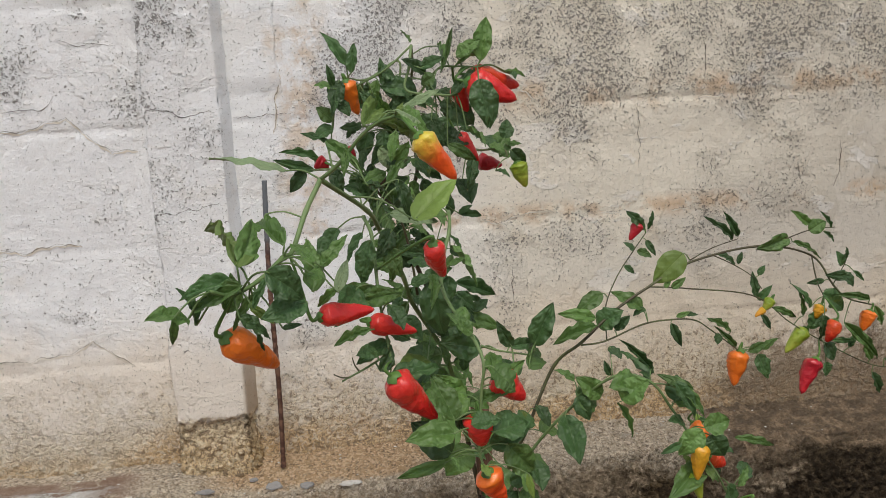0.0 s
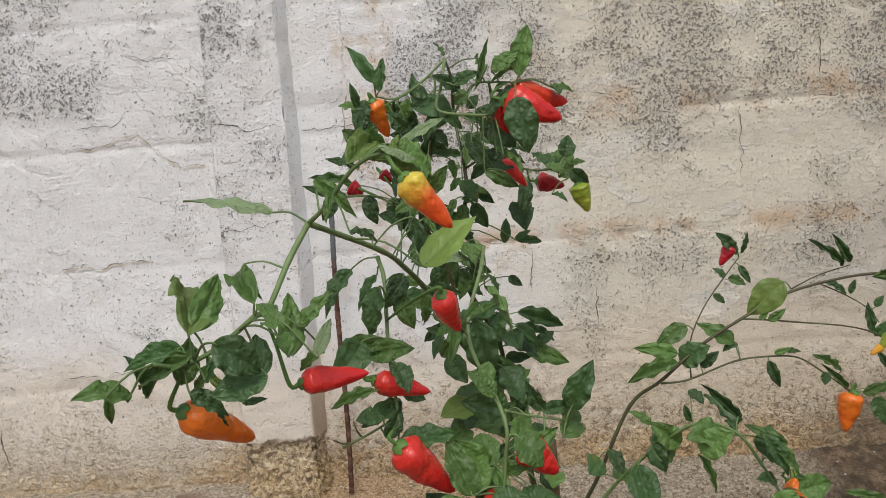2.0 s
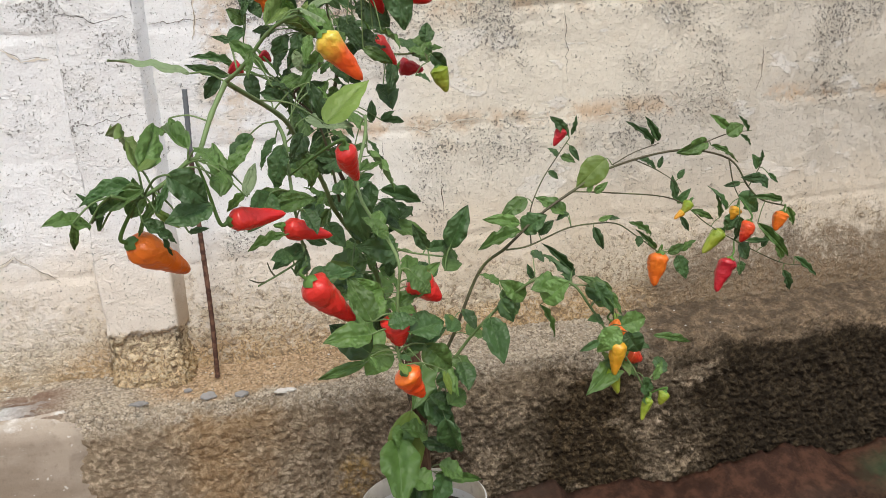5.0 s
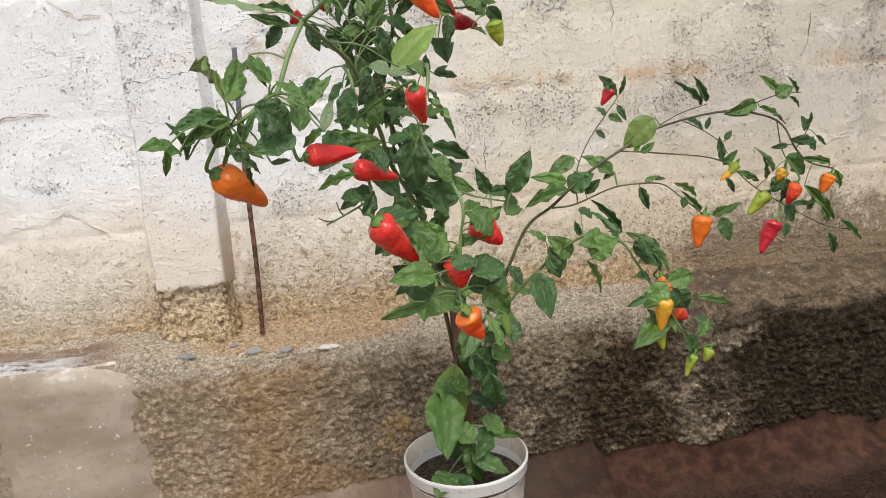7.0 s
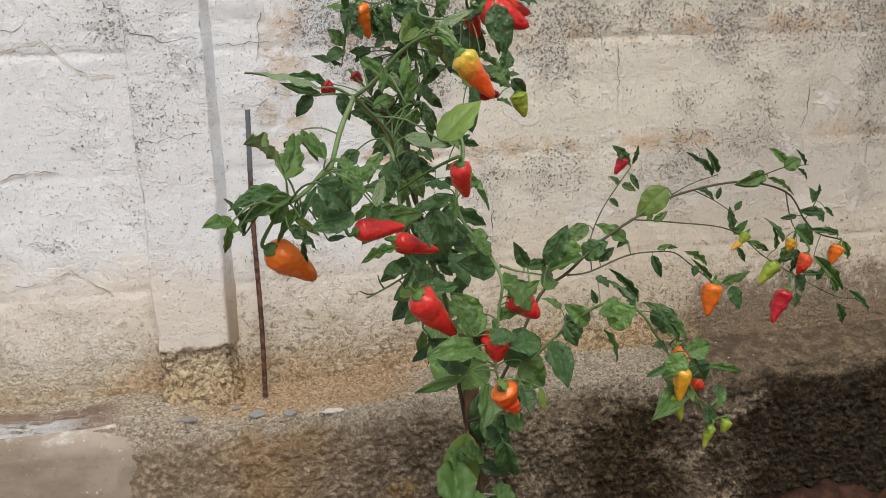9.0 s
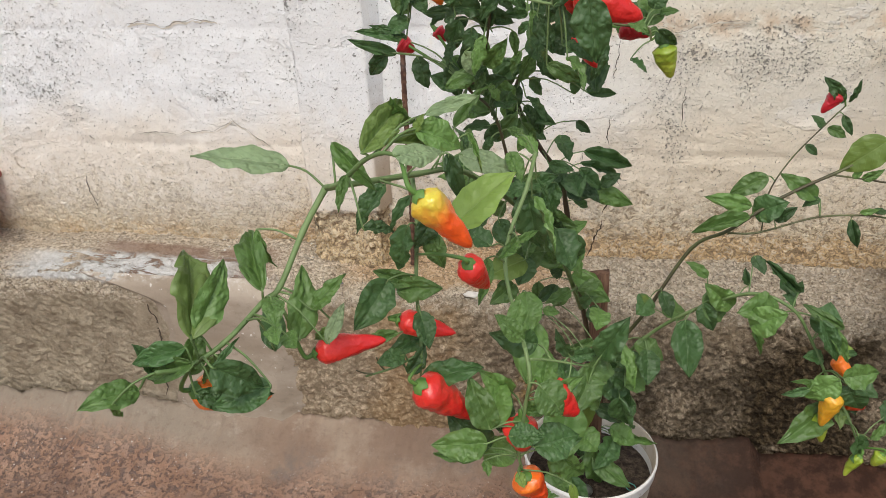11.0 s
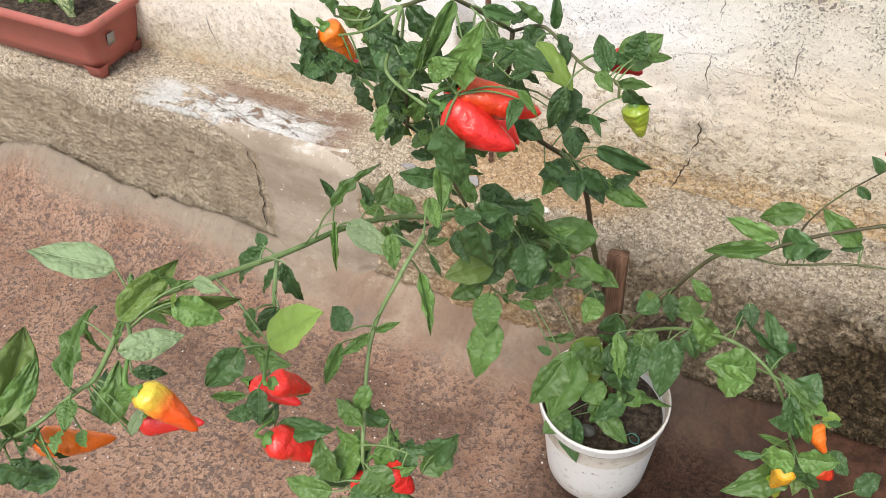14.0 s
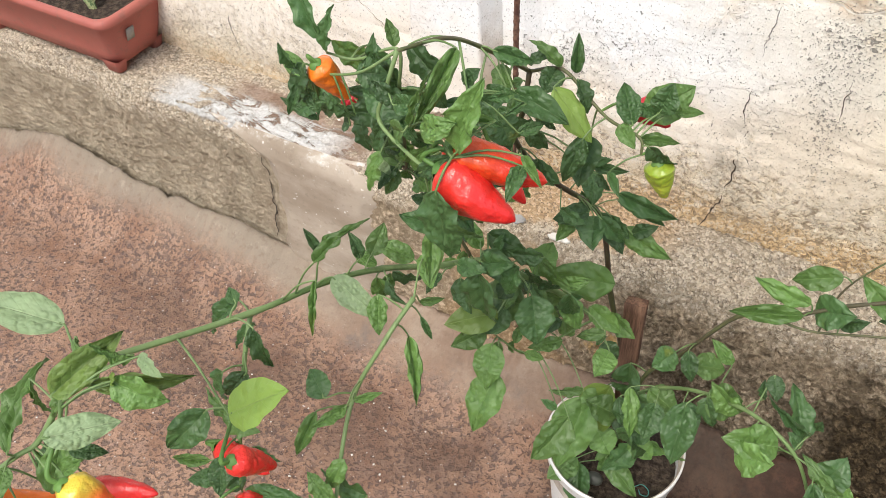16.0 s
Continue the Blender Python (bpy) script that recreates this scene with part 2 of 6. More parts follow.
    # walked and rained-on top: paler grit, rust-brown by the wall, damp smooth cement far along
    hang = n.math("ADD", n.around(n.noise(7, 7, 0.65), 0.06), n.math("ADD", n.around(mid, 0.05), n.around(fine, 0.04)))
    top = n.ramp(n.math("ADD", z, hang), 0.318, 0.350)
    grit = n.mix(n.ramp(crumb_tone, 0.2, 0.9), (0.54, 0.445, 0.33), (0.80, 0.70, 0.56))
    grit = n.mix(n.times(n.ramp(n.noise(26, 6, 0.7), 0.54, 0.66), 0.35), grit, (0.30, 0.28, 0.255))
    rusty = n.math("ADD", n.times(n.band(x, -0.18, 0.36), n.ramp(z, 0.346, 0.368), 1.5), n.around(big, 1.5))
    grit = n.mix(n.times(n.ramp(rusty, 0.25, 0.85), 0.85), grit, n.mix(n.ramp(crumb_tone, 0.2, 0.9), (0.58, 0.38, 0.21), (0.78, 0.57, 0.36)))
    wet = n.ramp(n.math("ADD", n.times(n.ramp(x, 0.42, 0.75), 1.4), n.around(big, 1.4)), 0.3, 1.0)
    grit = n.mix(n.times(wet, 0.88), grit, n.mix(n.ramp(n.noise(30, 8, 0.7), 0.42, 0.66), (0.085, 0.055, 0.030), (0.34, 0.24, 0.15)))
    grit = n.mix(n.times(n.ramp(n.math("ADD", n.times(crumb, 0.3), fine), 0.54, 0.40), 0.7), grit, (0.13, 0.095, 0.065))
    base = n.mix(top, base, grit)
    # limewash left along the broken edge, with an old red-brown coat beside it
    y = n.math("ADD", n.axis("Y"), n.around(mid, 0.05))
    near = n.times(n.ramp(x, -1.14, -1.02), n.ramp(n.math("ADD", x, n.around(big, 0.2)), -0.55, -0.66), n.ramp(z, 0.362, 0.374))
    rim = n.ramp(y, -0.062, -0.085)
    flaky = n.noise(13, 10, 0.72, stretch=(0.6, 1.6, 1.6), distortion=0.8)
    lime = n.times(near, rim, n.ramp(flaky, 0.455, 0.49))
    redcoat = n.times(n.ramp(x, -0.98, -0.88), n.ramp(x, -0.52, -0.60), n.ramp(z, 0.366, 0.376), n.ramp(y, -0.02, -0.045), n.ramp(n.noise(9, 7, 0.65), 0.40, 0.47))
    base = n.mix(n.times(redcoat, 0.85), base, n.mix(n.ramp(mid, 0.4, 0.6), (0.30, 0.19, 0.135), (0.42, 0.30, 0.235)))
    base = n.mix(lime, base, n.mix(n.ramp(fine, 0.4, 0.6), (0.72, 0.70, 0.66), (0.87, 0.86, 0.84)))
    calm = n.math("SUBTRACT", 1.0, n.math("MAXIMUM", n.math("MAXIMUM", n.times(redcoat, 0.85), n.times(lime, 0.6)), n.times(top, wet, 0.7)))
    calm = n.times(calm, n.math("ADD", n.times(n.ramp(x, -0.55, 0.15), 0.6), 0.4))
    height = n.math("ADD", n.times(n.math("ADD", n.math("ADD", n.times(crumb, 0.35), n.times(grain, 0.3)), n.times(lumps, 2.4)), calm), n.times(fine, 1.5))
    rough = n.math("SUBTRACT", 0.92, n.times(top, wet, 0.30))
    return n.done(base, n.math("ADD", height, n.times(lime, 0.6)), 1.0, 0.007, rough)


def floor_material():
    """Worn red-brown concrete: dark chips of stone bared away from the wall, smooth cement towards it, damp by the pot."""
    n = Nodes("worn_red_concrete", 0.7, spec=0.14)
    x, y = n.axis("X"), n.axis("Y")
    mid, fine = n.noise(9, 9, 0.65), n.noise(140, 7, 0.7)
    chips = n.noise(105, 3.0, 0.55, distortion=0.45)
    shards = n.noise(66, 3.0, 0.55, stretch=(1, 1.2, 1), distortion=0.6)
    small = n.noise(210, 2, 0.5, distortion=0.8)
    spread = n.math("ADD", n.math("ADD", y, n.times(n.ramp(x, -0.5, -1.2), -0.075)), n.math("ADD", n.around(n.noise(3.5, 7, 0.65), 0.16), n.around(fine, 0.06)))
    open_ = n.ramp(spread, -0.25, -0.34)
    base = n.mix(n.ramp(mid, 0.35, 0.65), (0.275, 0.160, 0.108), (0.41, 0.262, 0.182))
    base = n.mix(n.times(n.ramp(n.noise(34, 6, 0.65), 0.46, 0.62), 0.45), base, (0.30, 0.215, 0.175))
    thick = n.around(n.noise(4.5, 6, 0.6), 0.17)
    stone_a = n.ramp(n.math("ADD", chips, thick), 0.535, 0.60)
    stone_b = n.ramp(n.math("ADD", shards, thick), 0.555, 0.62)
    stone_c = n.ramp(n.math("ADD", small, thick), 0.60, 0.65)
    tone = n.ramp(n.noise(40, 1.0, 0.5), 0.38, 0.62)
    base = n.mix(n.times(stone_c, open_, 0.6), base, (0.085, 0.062, 0.055))
    base = n.mix(n.times(stone_a, open_, 0.66), base, n.mix(tone, (0.060, 0.050, 0.050), (0.165, 0.115, 0.095)))
    base = n.mix(n.times(stone_b, open_, 0.62), base, n.mix(tone, (0.15, 0.11, 0.095), (0.070, 0.057, 0.056)))
    base = n.mix(n.times(n.ramp(fine, 0.5, 0.7), 0.25), base, (0.11, 0.075, 0.057))
    # blotchy stain, with the plant's soft shadow painted into it
    stain_shade = n.times(n.band(n.math("ADD", y, n.around(mid, 0.12)), -0.44, 0.2), n.ramp(x, -1.25, -0.9), n.ramp(n.noise(3.2, 8, 0.66), 0.36, 0.54))
    base = n.mix(n.times(stain_shade, 0.68), base, (0.125, 0.080, 0.060))
    base = n.mix(n.times(n.ramp(n.noise(150, 2, 0.5), 0.70, 0.73), 0.8), base, (0.58, 0.53, 0.48))
    # cement skirt: tan far along, grey-brown blotches, smeared laitance
    smooth = n.math("SUBTRACT", 1.0, open_)
    skim = n.mix(n.ramp(n.noise(5, 8, 0.65), 0.4, 0.62), (0.235, 0.165, 0.12), (0.34, 0.27, 0.205))
    skim = n.mix(n.times(n.ramp(x, -0.45, -0.85), n.ramp(y, -0.33, -0.22), 0.85), skim, (0.262, 0.228, 0.180))
    skim = n.mix(n.times(n.ramp(n.noise(22, 7, 0.7), 0.56, 0.7), 0.45), skim, (0.43, 0.37, 0.30))
    skim = n.mix(n.times(n.ramp(n.noise(8, 7, 0.7), 0.46, 0.60), n.band(y, -0.29, 0.10), 0.8), skim, (0.135, 0.128, 0.120))
    skim = n.mix(n.times(n.ramp(n.noise(60, 7, 0.65), 0.5, 0.68), 0.35), skim, (0.15, 0.10, 0.075))
    base = n.mix(n.times(smooth, 0.9), base, skim)
    damp = n.ramp(n.math("ADD", n.math("ADD", x, n.times(smooth, -0.16)), n.around(n.noise(2.4, 7, 0.6), 0.8)), -0.16, 0.16)
    damp = n.times(damp, n.ramp(n.math("ADD", y, n.around(n.noise(2.1, 7, 0.6), 0.9)), -1.6, -1.15), n.ramp(n.math("ADD", x, n.around(n.noise(1.7, 6, 0.6), 0.8)), 1.9, 1.4))
    base = n.mix(n.times(damp, n.math("SUBTRACT", 0.94, n.times(smooth, 0.2))), base, n.mix(n.ramp(n.math("ADD", fine, n.around(mid, 0.4)), 0.40, 0.62), (0.010, 0.0045, 0.0025), (0.040, 0.018, 0.010)))
    base = n.mix(n.times(n.ramp(x, 0.05, 0.5), smooth, 0.9), base, n.mix(n.ramp(n.noise(26, 7, 0.7), 0.42, 0.62), (0.030, 0.012, 0.007), (0.082, 0.036, 0.021)))
    rough = n.math("SUBTRACT", n.math("ADD", n.times(n.ramp(n.noise(5, 5), 0.3, 0.75), 0.25), 0.62), n.times(damp, 0.06))
    algae = n.times(n.band(x, 1.12, 0.12), n.band(y, -0.25, 0.08), n.ramp(mid, 0.36, 0.56))
    base = n.mix(n.times(algae, 0.7), base, (0.035, 0.075, 0.035))
    relief = n.math("SUBTRACT", n.times(n.math("ADD", chips, shards), 0.7), n.times(n.math("MAXIMUM", stone_a, stone_b), 0.45))
    height = n.math("ADD", n.times(fine, 0.6), n.times(open_, relief, 1.3))
    return n.done(base, height, 0.9, 0.005, rough)


def cement_material(name, a, b, rough=0.75, damp=None):
    """Trowelled cement, blotched and scuffed."""
    n = Nodes(name, rough, spec=0.3)
    mid, fine = n.noise(6, 8, 0.6), n.noise(60, 7, 0.65)
    base = n.mix(n.ramp(mid, 0.35, 0.65), a, b)
    base = n.mix(n.math("MULTIPLY", n.ramp(fine, 0.5, 0.7), 0.5), base, tuple(v * 0.55 for v in a))
    base = n.mix(n.math("MULTIPLY", n.ramp(n.noise(25, 6, 0.7), 0.62, 0.72), 0.6), base, tuple(min(1, v * 1.5) for v in b))
    if damp:
        wet = n.ramp(n.math("ADD", n.axis("X"), n.math("MULTIPLY", n.math("ADD", n.noise(2.4, 7, 0.6), -0.5), 1.4)), 0.02, 0.5)
        base = n.mix(n.math("MULTIPLY", wet, 0.8), base, n.mix(n.ramp(fine, 0.4, 0.6), damp, tuple(v * 2.2 for v in damp)))
    return n.done(base, n.math("ADD", fine, mid), 0.35, 0.003)


def coat_material():
    """Trowelled grey cement, smeared and scuffed, with limewash clinging to its upper edge."""
    n = Nodes("grey_cement_coat", 0.8, spec=0.25)
    mid, fine = n.noise(5, 8, 0.62, stretch=(0.7, 1, 1.4)), n.noise(70, 7, 0.7)
    base = n.mix(n.ramp(mid, 0.36, 0.64), (0.285, 0.23, 0.175), (0.43, 0.365, 0.295))
    base = n.mix(n.times(n.ramp(fine, 0.52, 0.7), 0.35), base, (0.17, 0.14, 0.10))
    base = n.mix(n.times(n.ramp(n.noise(30, 6, 0.7, stretch=(0.5, 1, 1.6)), 0.60, 0.70), 0.55), base, (0.50, 0.46, 0.39))
    base = n.mix(n.times(n.ramp(n.noise(90, 3, 0.5), 0.68, 0.72), 0.8), base, (0.66, 0.63, 0.58))
    edge = n.math("ADD", n.axis("Z"), n.around(n.noise(11, 9, 0.75, stretch=(0.6, 1, 1.4)), 0.07))
    base = n.mix(n.times(n.ramp(edge, 0.366, 0.382), n.ramp(n.noise(14, 8, 0.7), 0.44, 0.58), 0.7), base, n.mix(n.ramp(fine, 0.42, 0.6), (0.52, 0.48, 0.42), (0.76, 0.74, 0.70)))
    return n.done(base, n.math("ADD", fine, mid), 0.4, 0.004)


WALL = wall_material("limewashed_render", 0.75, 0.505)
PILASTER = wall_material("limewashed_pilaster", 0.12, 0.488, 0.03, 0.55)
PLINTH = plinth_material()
FLOOR = floor_material()
PATCH = coat_material()


# ---- mesh helpers ----
def mesh_object(name, verts, faces, material, parent=None, smooth=True):
    me = bpy.data.meshes.new(name)
    me.from_pydata(verts, [], faces)
    me.materials.append(material)
    if smooth:
        me.polygons.foreach_set("use_smooth", [True] * len(me.polygons))
    ob = new(name, me)
    ob.parent = parent
    return ob


def sheet(name, place, nu, nv, material, parent=None):
    """A grid of nu by nv cells whose corners place(u, v) gives, u and v from 0 to 1."""
    verts = [place(i / nu, j / nv) for j in range(nv + 1) for i in range(nu + 1)]
    w = nu + 1
    faces = [(j * w + i, j * w + i + 1, (j + 1) * w + i + 1, (j + 1) * w + i) for j in range(nv) for i in range(nu)]
    return mesh_object(name, verts, faces, material, parent)


def part(name, bm, material, parent=None, label="", smooth=True):
    """Links a bmesh as one mesh object under a thing or a part."""
    me = bpy.data.meshes.new(name)
    bm.to_mesh(me)
    bm.free()
    me.materials.append(material)
    if smooth:
        me.polygons.foreach_set("use_smooth", [True] * len(me.polygons))
    ob = new(name, me)
    ob.parent = parent
    if label:
        ob["label"] = label
    return ob


def wobble(x, y, z, scale, amount):
    return amount * noise.noise(Vector((x * scale, y * scale, z * scale)))


def billow(x, y, z, scale, amount):
    """Rounded lumps with sharp creases between them."""
    return amount * (2.2 * abs(noise.noise(Vector((x * scale, y * scale, z * scale)))) - 0.55)


# ---- the setting ----
TOP = 2.5          # top of the wall
BLOCK_H, BLOCK_W = 0.228, 0.445


def joint_depth(x, z):
    """Shallow sunk joints of the concrete blocks under the render."""
    row = math.floor((z - 0.143) / BLOCK_H)
    dz = abs((z - 0.143) / BLOCK_H - row - round((z - 0.143) / BLOCK_H - row)) * BLOCK_H
    u = (x - 0.49 - (0.146 if row % 2 == 0 else 0.0)) / BLOCK_W
    dx = abs(u - round(u)) * BLOCK_W
    near = max(math.exp(-(dz / 0.007) ** 2), 0.8 * math.exp(-(dx / 0.006) ** 2))
    return near * (0.35 + 0.65 * (0.5 + noise.noise(Vector((x * 5, 3.3, z * 5)))))


def wall_point(x, z, y0):
    y = y0 + 0.003 * joint_depth(x, z)
    y += wobble(x, 0, z, 3.0, 0.006) + wobble(x, 1, z, 16, 0.0025) + wobble(x, 2, z, 60, 0.0012)
    low = min(1, max(0, 0.47 + 0.06 * noise.noise(Vector((x * 6, 3, z * 6))) - z) / 0.04)
    if low > 0:
        y += low * (0.003 - billow(x, 5, z, 95, 0.0028) - billow(x, 5, z, 210, 0.0016) + wobble(x, 4, z, 30, 0.003))
    return (x, y, z)


def rows_of(low, high, step_low, step_high, turn):
    """Heights from low to high, close together under turn and wider above."""
    out = list(np.arange(low, turn, step_low)) + list(np.arange(turn, high, step_high)) + [high]
    return [float(v) for v in out]


def columns(left, right, fine_left, fine_right, fine, wide):
    out = list(np.arange(left, fine_left, wide)) + list(np.arange(fine_left, fine_right, fine)) + list(np.arange(fine_right, right, wide)) + [right]
    return [float(v) for v in out]


def woven(name, xs, vs, place, material, parent=None):
    """A sheet over uneven columns and rows."""
    w = len(xs)
    verts = [place(x, v) for v in vs for x in xs]
    faces = [(j * w + i, j * w + i + 1, (j + 1) * w + i + 1, (j + 1) * w + i) for j in range(len(vs) - 1) for i in range(w - 1)]
    return mesh_object(name, verts, faces, material, parent)


COLUMNS = columns(-2.6, 2.2, -1.5, 1.35, 0.0032, 0.012)
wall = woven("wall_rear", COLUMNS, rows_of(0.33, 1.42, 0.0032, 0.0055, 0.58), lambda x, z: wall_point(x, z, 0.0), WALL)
tagged(wall, "old limewashed block wall, stained and pitted", "wall", kind="structure")
PILL, PILR, PILY = -0.472, -0.337, -0.05


def pilaster_place(s, z):
    if s < 0.06:
        x, y, out = PILL, PILY + 0.06 - s, (-1, 0)
    elif s < 0.195:
        x, y, out = PILL + s - 0.06, PILY, (0, -1)
    else:
        x, y, out = PILR + 0.018 * (s - 0.195) / 0.06, PILY + s - 0.195, (1, 0)
    worn = 0.004 * max(0, noise.noise(Vector((z * 26, s * 3, 5)))) * max(math.exp(-((s - 0.06) / 0.006) ** 2), math.exp(-((s - 0.195) / 0.006) ** 2))
    rise = wobble(x, 9, z, 6, 0.003) + wobble(x, 9, z, 30, 0.0015) - worn
    # the skin ends over the bare foot, which swells outwards towards the ledge
    lip = 0.488 + 0.012 * noise.noise(Vector((s * 30, 0, 2))) + 0.006 * noise.noise(Vector((s * 110, 0, 2)))
    if z < lip:
        deep = min(1, (lip - z) / 0.006)
        rise += deep * (-0.008 + 0.012 * max(0, (0.46 - z) / 0.09) + billow(x, y, z, 70, 0.006) + billow(x, y, z, 160, 0.003))
    return (x + out[0] * rise + wobble(z, 7, s, 9, 0.004), y + out[1] * rise, z)


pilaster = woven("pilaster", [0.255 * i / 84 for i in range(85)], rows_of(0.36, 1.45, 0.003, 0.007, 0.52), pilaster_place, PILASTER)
tagged(pilaster, "cream painted pilaster with cracks, bare render at its foot", "pilaster", kind="structure")

PROFILE = [(0.03, 0.385), (0.0, 0.382), (-0.06, 0.368), (-0.125, 0.352), (-0.148, 0.338), (-0.158, 0.31), (-0.162, 0.2), (-0.168, 0.05), (-0.17, 0.0)]
LENGTHS = [0.0]
for (ya, za), (yb, zb) in zip(PROFILE, PROFILE[1:]):
    LENGTHS.append(LENGTHS[-1] + math.hypot(yb - ya, zb - za))


def along(v):
    s = v * LENGTHS[-1]
    for i in range(len(LENGTHS) - 1):
        if s <= LENGTHS[i + 1] or i == len(LENGTHS) - 2:
            k = (s - LENGTHS[i]) / (LENGTHS[i + 1] - LENGTHS[i])
            return PROFILE[i][0] + k * (PROFILE[i + 1][0] - PROFILE[i][0]), PROFILE[i][1] + k * (PROFILE[i + 1][1] - PROFILE[i][1])


def levelled(x, z):
    """The ledge slopes before the pilaster and lies level beyond it: how much higher it stands there."""
    share = min(1.0, max(0.0, (-0.36 - x) / 0.14))
    return share * float(np.interp(z, [0.0, 0.2, 0.31, 0.338, 0.352, 0.368, 0.382], [0.0, 0.005, 0.035, 0.042, 0.035, 0.021, 0.008]))


def plinth_place(u, v):
    x = -2.6 + 4.8 * u
    y, z = along(v)
    coated = max(0.0, min(1.0, (x + 0.85) / 0.04, (-0.50 - x + 0.03 * noise.noise(Vector((z * 14, 4, 2)))) / 0.09)) if v > 0.3 else 0.0
    z += levelled(x, z)
    d = wobble(x, y, z, 5, 0.010) + wobble(x, y, z, 24, 0.005)
    d += (1 - 0.85 * coated) * (0.7 + 0.7 * min(1, max(0, (x + 0.35) / 0.5))) * (billow(x, y, z, 66, 0.0058) + billow(x, y, z, 150, 0.0042)) * (1.0 if v > 0.27 else 0.55)
    return (x, y - d * (0.3 if v < 0.3 else 1.0), z + d * (0.8 if v < 0.45 else 0.15))


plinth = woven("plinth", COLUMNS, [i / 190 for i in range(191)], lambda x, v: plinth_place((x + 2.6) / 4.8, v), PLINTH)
tagged(plinth, "rough-cast plinth with black mould along the wall", "plinth", kind="structure")


LIP = [(-2.6, 0.06), (-1.77, 0.07), (-1.52, 0.145), (-1.38, 0.132), (-1.24, 0.10), (-1.09, 0.097), (-0.965, 0.108), (-0.88, 0.108), (-0.80, 0.09), (-0.72, 0.075), (-0.3, 0.07), (0.05, 0.085),
       (0.16, 0.10), (0.23, 0.088), (0.375, 0.102), (0.40, 0.072), (0.53, 0.078), (0.64, 0.055), (0.77, 0.077), (0.89, 0.097), (0.977, 0.079), (1.03, 0.05), (1.156, 0.074), (2.2, 0.07)]


def skirt_place(u, v):
    """A cement skirt whose broken upper lip stands a crack's width off the plinth, then slopes down to the floor."""
    x = -2.6 + 4.8 * u
    lip = float(np.interp(x, [p[0] for p in LIP], [p[1] for p in LIP])) + wobble(x, 3, 1, 26, 0.010) + wobble(x, 3, 1, 80, 0.005)
    split = min(1, max(0, (x - 0.06) / 0.08, (-0.76 - x) / 0.06))
    edge = -0.163 - split * (0.014 + wobble(x, 8, 2, 18, 0.006) + wobble(x, 8, 2, 70, 0.004))
    if v < 0.15:
        return (x, edge + 0.004 * (0.15 - v) / 0.15, lip - 0.045 * (0.15 - v) / 0.15)
    s = (v - 0.15) / 0.85
    y = edge - (0.21 + 0.07 * min(1, max(0, (x + 1.4) / 1.3))) * s
    z = (lip + 0.006) * (1 - s) ** 1.7 - 0.006 - 0.004 * max(0, 1 - s / 0.06)
    return (x, y - s * (wobble(x, 2, 8, 3, 0.06) + wobble(x, 2, 8, 14, 0.03)), z + wobble(x, y, 3, 30, 0.004) * (1 - s))


skirt = sheet("skirt", skirt_place, 900, 28, FLOOR)
tagged(skirt, "smooth brown cement skirt at the foot of the plinth", "skirt", kind="structure")


def floor_place(u, v):
    x, y = -2.8 + 5.0 * u, -2.4 + 2.4 * v
    return (x, y, wobble(x, y, 0, 3, 0.004) + wobble(x, y, 0, 20, 0.0012))


floor = sheet("floor", floor_place, 180, 100, FLOOR)
tagged(floor, "worn red-brown concrete floor with exposed stones", "floor", kind="structure")
ground = mesh_object("ground", [(-80, -80, -0.012), (80, -80, -0.012), (80, 0.3, -0.012), (-80, 0.3, -0.012)], [(0, 1, 2, 3)], FLOOR)
tagged(ground, "bare red-brown yard ground", "ground", kind="structure")
bm = bmesh.new()
bmesh.ops.create_cube(bm, size=1.0, matrix=Matrix.LocRotScale((0, 0.14, 1.25), None, (16, 0.2, TOP)))
back = part("wall_core", bm, WALL, smooth=False)
tagged(back, "thick block wall behind the render", "wall", kind="structure")

# ---- the pot ----
POT = Vector((0.074, -0.364, 0.0))


def lathe(profile, seg=64):
    """A bmesh turned round z from (radius, height) pairs."""
    bm = bmesh.new()
    rings = [[bm.verts.new((r * math.cos(2 * math.pi * i / seg), r * math.sin(2 * math.pi * i / seg), z)) for i in range(seg)] for r, z in profile]
    for a, b in zip(rings, rings[1:]):
        for i in range(seg):
            bm.faces.new((a[i], a[(i + 1) % seg], b[(i + 1) % seg], b[i]))
    return bm


white = Nodes("white_plastic", 0.45)
scuff = white.times(white.ramp(white.noise(30, 8, 0.7), 0.57, 0.68), 0.7)
rimline = white.times(white.ramp(white.band(white.axis("Z"), 0.1920, 0.0050), 0.0, 0.4), white.ramp(white.noise(35, 5, 0.7), 0.34, 0.46))
splash = white.times(white.ramp(white.math("ADD", white.axis("Z"), white.around(white.noise(25, 7, 0.7), 0.1)), 0.06, 0.0), 0.6)
tint = white.mix(white.math("MAXIMUM", scuff, splash), (0.76, 0.75, 0.72), (0.42, 0.35, 0.27))
tint = white.mix(white.times(white.ramp(white.noise(120, 4, 0.6), 0.64, 0.7), 0.8), tint, (0.12, 0.10, 0.085))
POTMAT = white.done(white.mix(rimline, tint, (0.20, 0.125, 0.075)), white.noise(40, 3), 0.15, 0.002)
soil = Nodes("potting_soil", 0.95)
SOIL = soil.done(soil.mix(soil.ramp(soil.noise(90, 6, 0.7), 0.4, 0.65), (0.028, 0.020, 0.015), (0.10, 0.075, 0.055)), soil.noise(120, 5), 1.0, 0.01)
pot = tagged(new("plant_pot"), "white plastic bucket pot scuffed with dirt", "plant pot")
pot.location = POT
